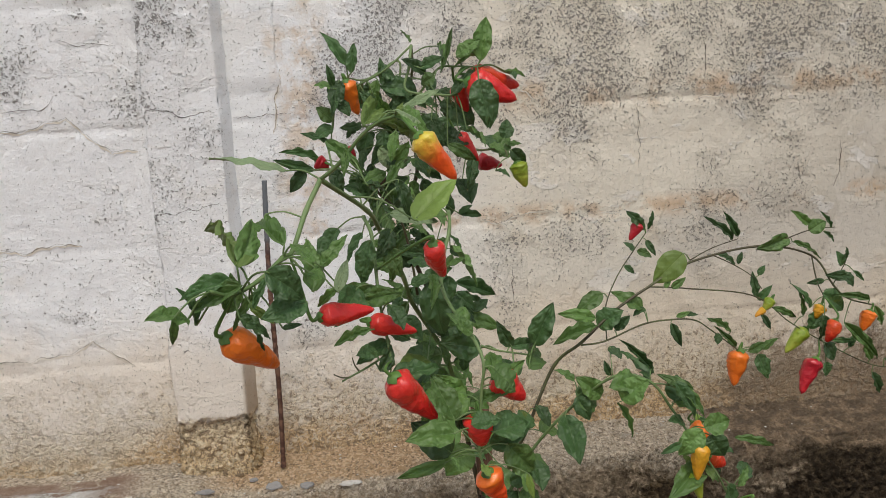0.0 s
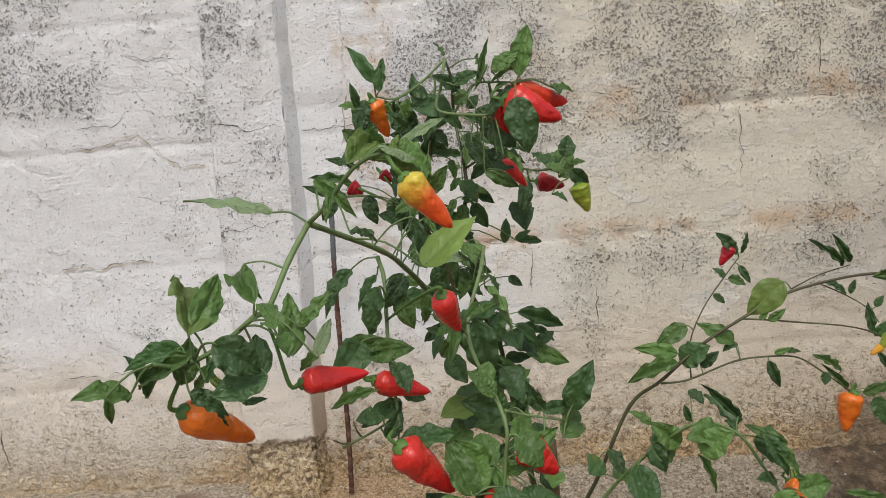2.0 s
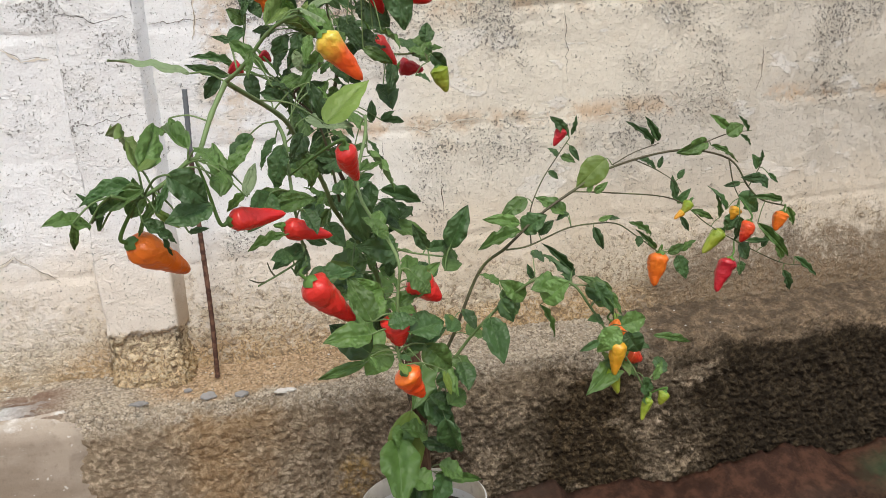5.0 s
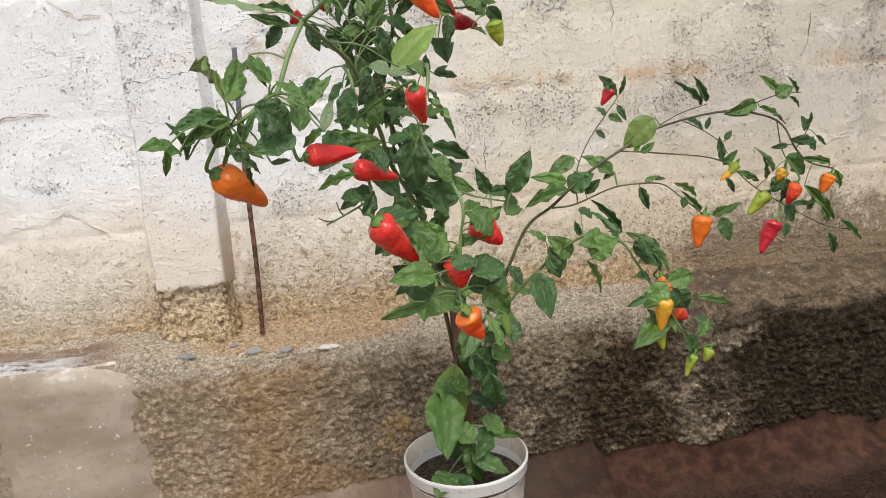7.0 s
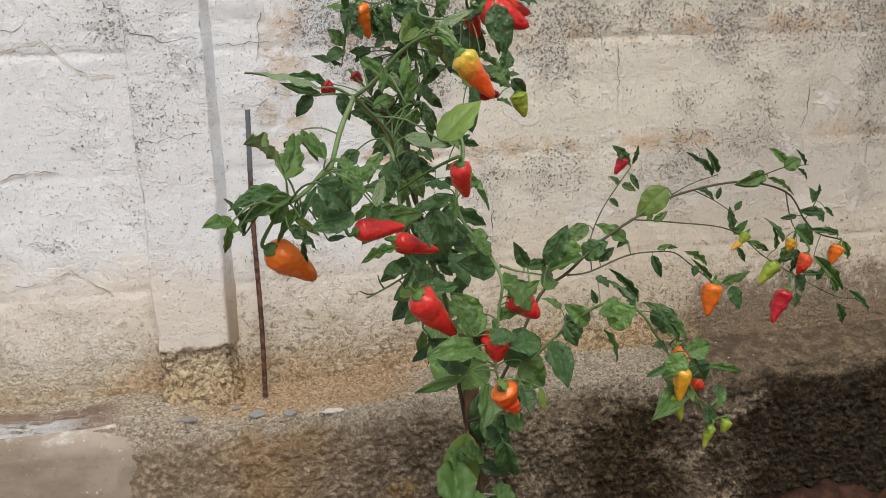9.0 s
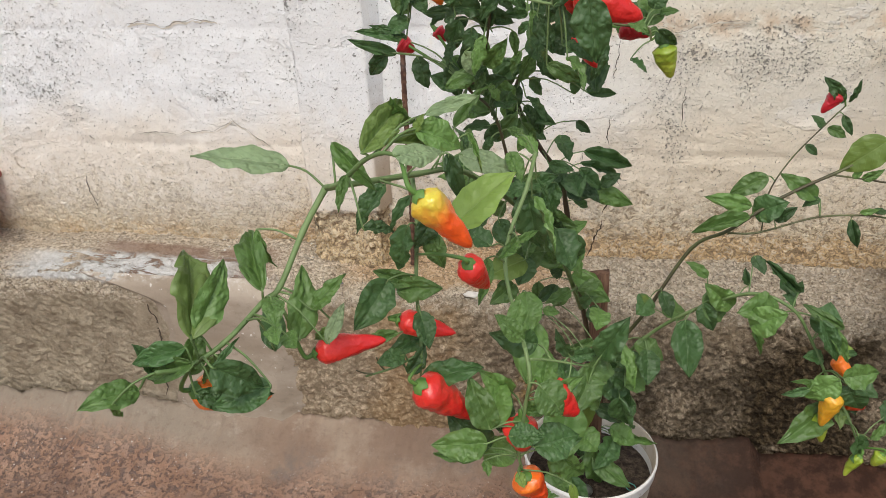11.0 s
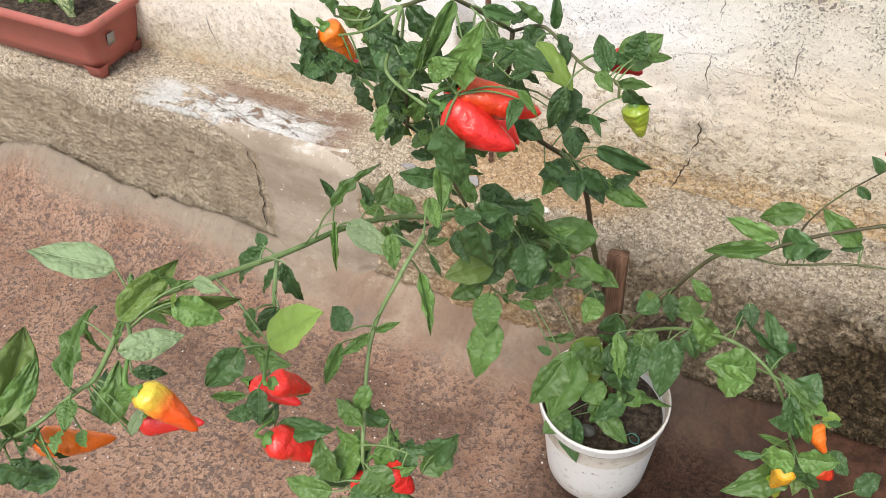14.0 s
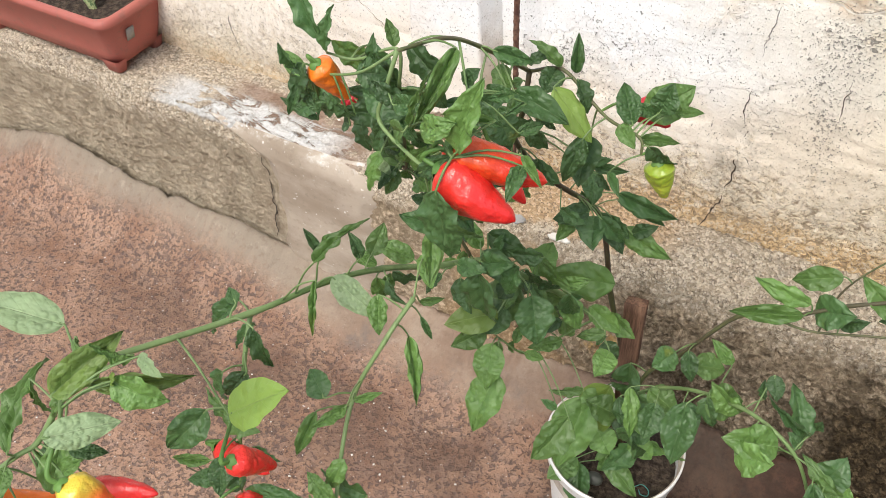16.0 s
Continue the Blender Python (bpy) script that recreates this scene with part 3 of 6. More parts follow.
part("body", lathe([(0.0, 0.012), (0.084, 0.003), (0.088, 0.005), (0.0905, 0.013), (0.0975, 0.097), (0.1043, 0.185), (0.1052, 0.191), (0.1082, 0.1927), (0.1092, 0.196), (0.1097, 0.210), (0.1112, 0.2135), (0.1112, 0.2175), (0.1082, 0.2193)], 96), POTMAT, pot)
part("inner_wall", lathe([(0.1082, 0.2193), (0.1060, 0.2175), (0.1030, 0.16), (0.094, 0.09)], 96), cement_material("soiled_plastic", (0.42, 0.36, 0.28), (0.66, 0.61, 0.53), 0.6), pot, "soil-stained inner wall")
part("soil", lathe([(0.0, 0.175), (0.03, 0.178), (0.06, 0.173), (0.1034, 0.168)]), SOIL, pot, "dark damp potting soil")


# ---- cracks, flakes and patches of the old wall ----
CRACK = cement_material("dark_crack", (0.045, 0.034, 0.024), (0.09, 0.068, 0.048), 0.95)
SPALL = cement_material("broken_plaster_edge", (0.66, 0.60, 0.50), (0.80, 0.76, 0.68), 0.95)
GAP_SHADE = cement_material("painted_gap_shade", (0.17, 0.145, 0.115), (0.27, 0.235, 0.19), 0.95)
LIME = cement_material("white_lime_flake", (0.56, 0.53, 0.48), (0.74, 0.72, 0.68), 0.9)


def on_wall(x, z):
    if PILL < x < PILR:
        return pilaster_place(x - PILL + 0.06, z)[1] - 0.0012
    return wall_point(x, z, 0.0)[1] - 0.0012


def on_plinth(x, z):
    v = np.interp(-z, [-p[1] for p in PROFILE], [s / LENGTHS[-1] for s in LENGTHS])
    return plinth_place((x + 2.6) / 4.8, float(v))[1] - 0.004


def crack(name, points, width, surface, material, label, parent):
    """A ragged, branching line of broken render along the points (x, z), lying in the surface."""
    verts, faces = [], []
    fine = []
    for (xa, za), (xb, zb) in zip(points, points[1:]):
        n = max(3, int(math.hypot(xb - xa, zb - za) / 0.005))
        fine += [(xa + (xb - xa) * i / n, za + (zb - za) * i / n) for i in range(n)]
    fine.append(points[-1])
    for i, (x, z) in enumerate(fine):
        dx, dz = fine[min(i + 1, len(fine) - 1)][0] - fine[max(i - 1, 0)][0], fine[min(i + 1, len(fine) - 1)][1] - fine[max(i - 1, 0)][1]
        s = math.hypot(dx, dz) or 1
        jag = 0.006 * noise.noise(Vector((x * 45, z * 45, 1))) + 0.003 * noise.noise(Vector((x * 160, z * 160, 2)))
        w = width * (0.35 + 0.9 * abs(noise.noise(Vector((x * 70, z * 70, 5))))) * min(1, 0.2 + min(i, len(fine) - 1 - i) / 6)
        for k in (jag - w, jag + w):
            px, pz = x - dz / s * k, z + dx / s * k
            verts.append((px, surface(px, pz), pz))
    for i in range(len(fine) - 1):
        faces.append((2 * i, 2 * i + 1, 2 * i + 3, 2 * i + 2))
    ob = mesh_object(name, verts, faces, material, parent)
    ob["label"] = label
    return ob


for points, width, where in (
        ([(-0.471, 1.087), (-0.426, 1.079), (-0.405, 1.067), (-0.381, 1.073), (-0.338, 1.076)], 0.0016, pilaster),
        ([(-0.47, 0.891), (-0.445, 0.893), (-0.403, 0.897), (-0.343, 0.901)], 0.0012, pilaster),
        ([(-0.318, 1.064), (-0.245, 1.067), (-0.2, 1.07)], 0.0014, wall),
        ([(0.212, 0.726), (0.213, 0.698), (0.216, 0.674), (0.215, 0.655)], 0.0026, wall),
        ([(0.098, 0.81), (0.093, 0.77), (0.09, 0.73)], 0.0016, wall),
        ([(0.088, 0.675), (0.084, 0.65), (0.089, 0.615)], 0.0028, wall),
        ([(0.096, 0.60), (0.094, 0.588)], 0.0046, wall),
        ([(0.089, 0.545), (0.093, 0.525), (0.088, 0.49), (0.087, 0.478)], 0.0048, wall),
        ([(0.086, 0.468), (0.078, 0.43), (0.066, 0.40), (0.052, 0.38)], 0.0036, wall),
        ([(0.101, 0.552), (0.11, 0.549), (0.114, 0.54)], 0.0036, wall),
        ([(1.067, 1.136), (1.071, 1.101)], 0.003, wall),
        ([(0.937, 0.945), (0.935, 0.899), (0.936, 0.879), (0.918, 0.85)], 0.0018, wall),
        ([(0.49, 1.05), (0.494, 0.99), (0.489, 0.915)], 0.0012, wall),
        ([(0.64, 1.18), (0.636, 1.09)], 0.0014, wall),
        ([(-0.739, 1.102), (-0.668, 1.1), (-0.64, 1.12)], 0.0016, wall),
        ([(-0.624, 1.225), (-0.59, 1.215), (-0.52, 1.212)], 0.0012, wall),
        ([(-0.96, 0.53), (-0.965, 0.49), (-0.955, 0.45)], 0.0022, wall)):
    crack("crack", points, width * 0.6, on_wall, CRACK, "dark hairline crack", where)
for points, width in (
        ([(-0.745, 1.062), (-0.70, 1.058), (-0.66, 1.072), (-0.623, 1.082), (-0.60, 1.05), (-0.58, 1.035), (-0.547, 1.013), (-0.5, 1.013)], 0.0035),
        ([(-0.80, 0.836), (-0.767, 0.838), (-0.734, 0.826), (-0.669, 0.843), (-0.623, 0.838)], 0.0042),
        ([(-0.83, 0.623), (-0.738, 0.621), (-0.66, 0.63), (-0.624, 0.652), (-0.60, 0.63), (-0.55, 0.593)], 0.003),
        ([(0.31, 0.842), (0.24, 0.836), (0.19, 0.82), (0.15, 0.83)], 0.0025),
        ([(0.22, 1.09), (0.26, 1.085), (0.275, 1.06)], 0.0035),
        ([(-0.24, 1.03), (-0.235, 1.09), (-0.22, 1.15)], 0.004),
        ([(0.255, 0.832), (0.40, 0.826), (0.55, 0.822), (0.72, 0.83), (0.93, 0.826)], 0.0016),
        ([(0.50, 1.06), (0.62, 1.052), (0.80, 1.055)], 0.002)):
    for p, q in zip(points, points[1:]):
        if math.hypot(q[0] - p[0], q[1] - p[1]) > 0.1:
            q = (p[0] + 0.35 * (q[0] - p[0]), p[1] + 0.35 * (q[1] - p[1]) + 0.004)
        crack("plaster_edge", [p, q], width * 1.4, on_wall, SPALL, "flaking plaster edge", wall)
        # dark strip painted for the gap and shadow along the plaster edge
        crack("plaster_gap", [(p[0], p[1] + 0.003), (q[0], q[1] + 0.003)], width * 0.34, lambda x, z: on_wall(x, z) - 0.0006, GAP_SHADE, "dark strip painted as the shaded gap along a plaster edge", wall)
for points, width in (
        ([(-0.83, 0.375), (-0.815, 0.345), (-0.785, 0.29), (-0.785, 0.2), (-0.80, 0.10)], 0.0032),):
    crack("crack", points, width, on_plinth, CRACK, "deep crack along the foot", plinth)


def ragged_plate(name, centre, rx, ry, normal_up, material, parent, seed, thick=0.003):
    """A thin broken-edged plate lying on a surface."""
    n = 36
    ring = []
    for i in range(n):
        a = 6.2832 * i / n
        k = 1 + 0.40 * noise.noise(Vector((math.cos(a) * 1.6, math.sin(a) * 1.6, seed))) + 0.16 * noise.noise(Vector((math.cos(a) * 5, math.sin(a) * 6, seed)))
        ring.append((rx * k * math.cos(a), ry * k * math.sin(a)))
    c = Vector(centre)
    verts = []
    for h, shrink in ((0.0, 1.0), (thick, 0.94)):
        for u, v in ring:
            verts.append(c + (Vector((u * shrink, v * shrink, h + 0.2 * v * shrink)) if normal_up else Vector((u * shrink, -h, v * shrink))))
    faces = [(i, (i + 1) % n, n + (i + 1) % n, n + i) for i in range(n)] + [tuple(range(n, 2 * n))]
    return mesh_object(name, verts, faces, material, parent, smooth=False)


def ledge_z(y, x=0.0):
    z = float(np.interp(-y, [0.0, 0.06, 0.125, 0.148], [0.382, 0.368, 0.352, 0.338]))
    return z + levelled(x, z)


BLUESTONE = cement_material("blue_grey_stone", (0.21, 0.20, 0.195), (0.31, 0.30, 0.29), 0.9)
for k, (x, y, rx, ry, material, words) in enumerate(((-0.295, -0.100, 0.026, 0.017, BLUESTONE, "bared blue-grey stone"), (-0.232, -0.108, 0.020, 0.013, BLUESTONE, "bared blue-grey stone"),
                                                     (-0.42, -0.118, 0.030, 0.010, BLUESTONE, "bared blue-grey stone"), (-0.150, -0.116, 0.034, 0.011, LIME, "flaking white limewash"),
                                                     (-0.335, -0.075, 0.014, 0.008, BLUESTONE, "bared blue-grey stone"))):
    ob = ragged_plate("stone", (x, y, ledge_z(y, x) + 0.001), rx * 0.62, ry * 0.7, True, material, plinth, 40 + k * 2.3, 0.0025)
    ob["label"] = words


def strip_place(u, v):
    """A strip of smoother plaster beside the pilaster, with a broken free edge."""
    z = 1.068 + 0.42 * v
    right = -0.222 + 0.014 * noise.noise(Vector((z * 13, 3, 1))) + 0.004 * noise.noise(Vector((z * 70, 3, 1))) + 0.003 * noise.noise(Vector((z * 190, 3, 1)))
    x = -0.325 + (right + 0.325) * u
    return (x, -0.0045 + (0.008 if u > 0.97 else 0) + 0.012 * max(0, 1 - v / 0.16) + wobble(x, 1, z, 12, 0.002), z)


strip = sheet("plaster_strip", strip_place, 40, 160, PILASTER, wall)
strip["label"] = "smoother whitewashed plaster strip"


def patch_place(u, v):
    """Smooth cement coat trowelled over part of the plinth face, with uneven sides."""
    z = 0.045 + 0.339 * v
    left = -0.79 + 0.02 * noise.noise(Vector((z * 14, 1, 0))) - 0.22 * max(0, (v - 0.8) / 0.2) ** 2
    right = -0.505 + 0.03 * noise.noise(Vector((z * 12, 6, 0))) + 0.008 * noise.noise(Vector((z * 60, 6, 0)))
    x = left + (right - left) * u
    y = float(np.interp(z, [0.0, 0.05, 0.205, 0.345, 0.375, 0.388], [-0.17, -0.168, -0.162, -0.158, -0.151, -0.135]))
    inset = 0.02 * max(0, abs(u - 0.5) * 2 - 0.7) / 0.3 + 0.008 * max(0, (v - 0.9) / 0.1)
    return (x, y - 0.012 + inset + wobble(x, 0, z, 9, 0.003), z)


coat = sheet("cement_coat", patch_place, 60, 40, PATCH, plinth)
coat["label"] = "smooth grey cement coat"

# ---- rusty rod against the pilaster ----
rust = Nodes("rusty_steel", 0.75, spec=0.4)
tall = rust.ramp(rust.math("ADD", rust.axis("Z"), rust.math("MULTIPLY", rust.math("ADD", rust.noise(25, 5), -0.5), 0.15)), 0.78, 0.86)
RUST = rust.done(rust.mix(tall, rust.mix(rust.ramp(rust.noise(90, 6), 0.4, 0.65), (0.075, 0.035, 0.024), (0.19, 0.10, 0.065)), (0.15, 0.165, 0.18)), rust.noise(150, 4), 0.6, 0.002)


def rod_mesh():
    bm = bmesh.new()
    a, b = Vector((-0.279, -0.045, 0.375)), Vector((-0.267, -0.050, 0.943))
    rings = []
    for j in range(141):
        p = a.lerp(b, j / 140) + Vector((0.002 * math.sin(j * 0.05), 0, 0))
        r = 0.0046 + (0.0007 if j % 4 == 0 else 0) + 0.0004 * noise.noise(p * 90)
        rings.append([bm.verts.new(p + Vector((r * math.cos(6.2832 * k / 10), r * math.sin(6.2832 * k / 10), 0))) for k in range(10)])
    for p, q in zip(rings, rings[1:]):
        for k in range(10):
            bm.faces.new((p[k], p[(k + 1) % 10], q[(k + 1) % 10], q[k]))
    bm.faces.new(rings[-1])
    return bm


tagged(part("steel_rod", rod_mesh(), RUST), "thin rusty ribbed steel rod standing on the ledge", "rod")

# ---- red planter on the ledge ----
clay = Nodes("terracotta_plastic", 0.5, spec=0.4)
SPLASH = clay.math("MULTIPLY", clay.ramp(clay.noise(130, 5, 0.65), 0.58, 0.66), clay.ramp(clay.noise(9, 4), 0.40, 0.62))
TERRA = clay.done(clay.mix(clay.math("MULTIPLY", SPLASH, 0.6), clay.mix(clay.math("MULTIPLY", clay.ramp(clay.noise(40, 7, 0.7), 0.54, 0.7), 0.55), clay.mix(clay.noise(7), (0.36, 0.098, 0.078), (0.44, 0.145, 0.115)), (0.24, 0.12, 0.095)), (0.20, 0.13, 0.10)), clay.noise(30, 3), 0.2, 0.003)
PLANTER = Vector((-1.43, -0.066, 0.388))


def rounded_box(rx, ry, corner, n=6):
    pts = []
    for cx, cy, a0 in ((1, 1, 0), (-1, 1, 90), (-1, -1, 180), (1, -1, 270)):
        for i in range(n + 1):
            a = radians(a0 + 90 * i / n)
            pts.append((cx * (rx - corner) + corner * math.cos(a), cy * (ry - corner) + corner * math.sin(a)))
    return pts


def planter_mesh():
    bm = bmesh.new()
    rings = []
    for rx, ry, z in ((0.20, 0.05, 0.02), (0.232, 0.068, 0.02), (0.24, 0.075, 0.05), (0.262, 0.09, 0.125), (0.272, 0.1, 0.13), (0.276, 0.104, 0.138), (0.274, 0.102, 0.15), (0.264, 0.092, 0.152), (0.256, 0.084, 0.142), (0.245, 0.075, 0.09)):
        rings.append([bm.verts.new((x, y, z)) for x, y in rounded_box(rx, ry, 0.03)])
    m = len(rings[0])
    for a, b in zip(rings, rings[1:]):
        for i in range(m):
            bm.faces.new((a[i], a[(i + 1) % m], b[(i + 1) % m], b[i]))
    bm.faces.new(rings[0][::-1])
    return bm


planter = tagged(new("planter"), "terracotta red plastic trough planter with dark soil on the ledge", "planter")
planter.location = PLANTER
part("body", planter_mesh(), TERRA, planter)
bm = bmesh.new()
ring = [bm.verts.new((x, y, 0.115 + wobble(x, y, 3, 40, 0.006))) for x, y in rounded_box(0.255, 0.083, 0.03)]
bm.faces.new(ring)
part("soil", bm, SOIL, planter, "dark crumbly soil")
for cx, cy in ((-0.2, -0.055), (0.205, -0.055), (-0.2, 0.055), (0.205, 0.055)):
    bm = bmesh.new()
    a, b = ([bm.verts.new((cx + x, cy + y, z)) for x, y in rounded_box(0.028 * k, 0.016 * k, 0.01, 3)] for z, k in ((0.0, 0.8), (0.03, 1.05)))
    for i in range(len(a)):
        bm.faces.new((a[i], a[(i + 1) % len(a)], b[(i + 1) % len(a)], b[i]))
    bm.faces.new(a[::-1])
    part("foot", bm, TERRA, planter)
bm = bmesh.new()
bmesh.ops.create_cube(bm, size=1.0, matrix=Matrix.LocRotScale((0.258, -0.03, 0.09), Euler((0, radians(15), 0)), (0.003, 0.02, 0.03)))
part("sticker", bm, cement_material("grey_label", (0.28, 0.26, 0.23), (0.36, 0.34, 0.3)), planter, "worn grey label")

# ---- whitewashed block at the end of the yard ----
bm = bmesh.new()
bmesh.ops.create_cube(bm, size=1.0, matrix=Matrix.LocRotScale((-2.285, -0.21, 0.345), None, (0.6, 0.11, 0.71)))
bmesh.ops.bevel(bm, geom=bm.edges[:], offset=0.012, segments=3, affect="EDGES")
tagged(part("whitewashed_block", bm, LIME, None), "whitewashed masonry block standing against the plinth", "masonry block", kind="structure")

# ---- loose grit on the floor and ledge ----
grit_dice = random.Random(3)
verts, faces = [], []
for k in range(420):
    x, y = grit_dice.uniform(-1.7, 0.9), grit_dice.uniform(-1.1, -0.3)
    z = 0.002
    if k % 6 == 0:
        y = grit_dice.uniform(-0.12, -0.01)
        z = ledge_z(y, x) + 0.003
    r = grit_dice.uniform(0.0012, 0.0036)
    n = len(verts)
    verts += [(x + r * grit_dice.uniform(0.6, 1.2) * dx, y + r * grit_dice.uniform(0.6, 1.2) * dy, z + r * dz * 0.7) for dx, dy, dz in ((1, 0, 0), (0, 1, 0), (-1, 0, 0), (0, -1, 0), (0, 0, 1))]
    faces += [(n + i, n + (i + 1) % 4, n + 4) for i in range(4)]
grit = mesh_object("grit", verts, faces, LIME, None, smooth=False)
tagged(grit, "pale crumbs of plaster scattered on the concrete", "grit", kind="stuff")

# ---- small pebble in the pot ----
bm = bmesh.new()
bmesh.ops.create_icosphere(bm, subdivisions=3, radius=0.011)
for v in bm.verts:
    v.co = Vector((v.co.x * 1.2, v.co.y, v.co.z * 0.8)) * (1 + 0.25 * noise.noise(v.co * 70))
pebble = tagged(part("pebble", bm, cement_material("dark_pebble", (0.045, 0.05, 0.045), (0.09, 0.095, 0.085), 0.35)), "small dark rounded pebble on the potting soil", "pebble")
pebble.location = (0.066, -0.42, 0.182)

# ---- the chilli plant ----
plant = tagged(new("chilli_plant"), "lanky chilli plant with crinkled leaves and ripening red peppers", "chilli plant")
plant.location = POT


def under_plant(ob):
    ob.parent = plant
    ob.matrix_parent_inverse = Matrix.Translation(-POT)
    return ob


def smooth_path(points, step=6):
    """Catmull-Rom through the points."""
    p = [Vector(q) for q in points]
    p = [p[0] * 2 - p[1], *p, p[-1] * 2 - p[-2]]
    out = []
    for a, b, c, d in zip(p, p[1:], p[2:], p[3:]):
        for i in range(step):
            t = i / step
            out.append(0.5 * (2 * b + (c - a) * t + (2 * a - 5 * b + 4 * c - d) * t * t + (3 * b - a - 3 * c + d) * t ** 3))
    return out + [p[-2]]


def tube(path, r0, r1, seg=8, knots=0.0):
    """A bmesh round a path, from radius r0 to r1, with thicker nodes here and there."""
    bm = bmesh.new()
    rings, n = [], len(path)
    side = Vector((0.3, 0.2, 1.0))
    for i, p in enumerate(path):
        d = (path[min(i + 1, n - 1)] - path[max(i - 1, 0)]).normalized()
        side = (side - d * side.dot(d)).normalized()
        up = d.cross(side)
        r = r0 + (r1 - r0) * i / (n - 1)
        r *= 1 + knots * (1.0 if i % 6 == 0 else 0.0) + 0.06 * noise.noise(p * 60)
        rings.append([bm.verts.new(p + side * (r * math.cos(6.2832 * k / seg)) + up * (r * math.sin(6.2832 * k / seg))) for k in range(seg)])
    for a, b in zip(rings, rings[1:]):
        for k in range(seg):
            bm.faces.new((a[k], a[(k + 1) % seg], b[(k + 1) % seg], b[k]))
    bm.faces.new(rings[0][::-1])
    bm.faces.new(rings[-1])
    return bm


def stem_material(name, young, old):
    n = Nodes(name, 0.5, spec=0.4)
    streak = n.noise(60, 5, 0.6, stretch=(1, 1, 0.2))
    base = n.mix(n.ramp(n.noise(14, 4), 0.4, 0.62), young, old)
    return n.done(n.mix(n.math("MULTIPLY", n.ramp(streak, 0.5, 0.7), 0.5), base, tuple(v * 0.5 for v in old)), streak, 0.3, 0.001)


STEM_GREEN = stem_material("green_stem", (0.19, 0.28, 0.11), (0.12, 0.20, 0.065))
STEM_WOODY = stem_material("woody_stem", (0.085, 0.09, 0.04), (0.075, 0.05, 0.03))
STEM_TWIG = stem_material("brown_green_twig", (0.12, 0.14, 0.055), (0.085, 0.075, 0.04))
WOODY = {"trunk": STEM_WOODY, "right_branch": STEM_TWIG, "right_twig": STEM_TWIG, "upper_branch": STEM_WOODY, "crown_arch": STEM_TWIG, "dry_twig": STEM_TWIG}
STEM_POINTS = []


def stem(name, r0, r1, points):
    path = smooth_path(points)
    STEM_POINTS.extend(path)
    under_plant(part(name, tube(path, r0 * 0.84, r1 * 0.84, 10, 0.12), WOODY.get(name, STEM_GREEN)))


def nearest_stem(p):
    return min(STEM_POINTS, key=lambda q: (q - p).length_squared)


def leaf_material(name, green, rib, under=0.0, gloss=0.46, rumple=1.0):
    """Leaf blade: tone shifts from leaf to leaf, paler ribs, puckers between the veins, some light let through."""
    n = Nodes(name, gloss, spec=0.6)
    tex = n.add("ShaderNodeTexCoord").outputs["Object"]
    info = n.add("ShaderNodeObjectInfo").outputs["Random"]
    xyz = n.tree.nodes.new("ShaderNodeSeparateXYZ")
    n.link(tex, xyz.inputs[0])
    ax = n.math("ABSOLUTE", xyz.outputs["X"])
    mid = n.ramp(ax, 0.026, 0.006)
    slant = n.math("SUBTRACT", xyz.outputs["Y"], n.math("MULTIPLY", ax, 0.62))
    side = n.ramp(n.math("ABSOLUTE", n.math("SINE", n.math("MULTIPLY", slant, 22.0))), 0.15, 0.02)
    ribs = n.math("MAXIMUM", mid, n.math("MULTIPLY", side, 0.34))
    tone = n.mix(info, tuple(v * 0.70 for v in green), tuple(v * 1.35 for v in green))
    tone = n.mix(n.math("MULTIPLY", n.ramp(n.noise(45, 4, 0.5), 0.42, 0.66), 0.14), tone, tuple(v * 0.55 for v in green))
    sick = n.math("MULTIPLY", n.ramp(n.noise(24, 4, 0.6), 0.62, 0.74), n.ramp(info, 0.72, 0.95))
    tone = n.mix(n.math("MULTIPLY", sick, 0.7), tone, (0.30, 0.33, 0.045))
    color = n.mix(n.math("MULTIPLY", ribs, 0.36), tone, rib)
    # puckers between the veins, with shade painted into their darker valleys
    shift = n.tree.nodes.new("ShaderNodeVectorMath")
    shift.operation = "MULTIPLY_ADD"
    n.link(tex, shift.inputs[0])
    shift.inputs[1].default_value = (6.5, 12.0, 0.0)
    n.link(info, shift.inputs[2])
    pucker = n.add("ShaderNodeTexVoronoi", Scale=1.0)
    pucker.feature = "SMOOTH_F1"
    pucker.inputs["Smoothness"].default_value = 0.4
    n.link(shift.outputs[0], pucker.inputs["Vector"])
    valley = n.ramp(pucker.outputs["Distance"], 0.20, 0.66)
    valley = n.math("MULTIPLY", valley, n.math("ADD", n.math("MULTIPLY", n.ramp(n.noise(30, 3), 0.38, 0.6), 0.75), 0.25))
    color = n.mix(n.math("MULTIPLY", valley, 0.14 * rumple), color, tuple(v * 0.42 for v in green))
    blister = n.math("ADD", n.math("MULTIPLY", n.noise(120, 2, 0.5), 0.35), n.math("MULTIPLY", valley, -0.42 * rumple))
    mat = n.done(color, n.math("ADD", blister, n.math("MULTIPLY", ribs, -0.35)), 0.5, 0.005)
    through_light = n.add("ShaderNodeBsdfTranslucent")
    n.link(color, through_light.inputs["Color"])
    mixer = n.add("ShaderNodeMixShader", Fac=0.16 + under)
    n.link(n.bsdf.outputs[0], mixer.inputs[1])
    n.link(through_light.outputs[0], mixer.inputs[2])
    n.link(mixer.outputs[0], n.tree.nodes["Material Output"].inputs["Surface"])
    return mat


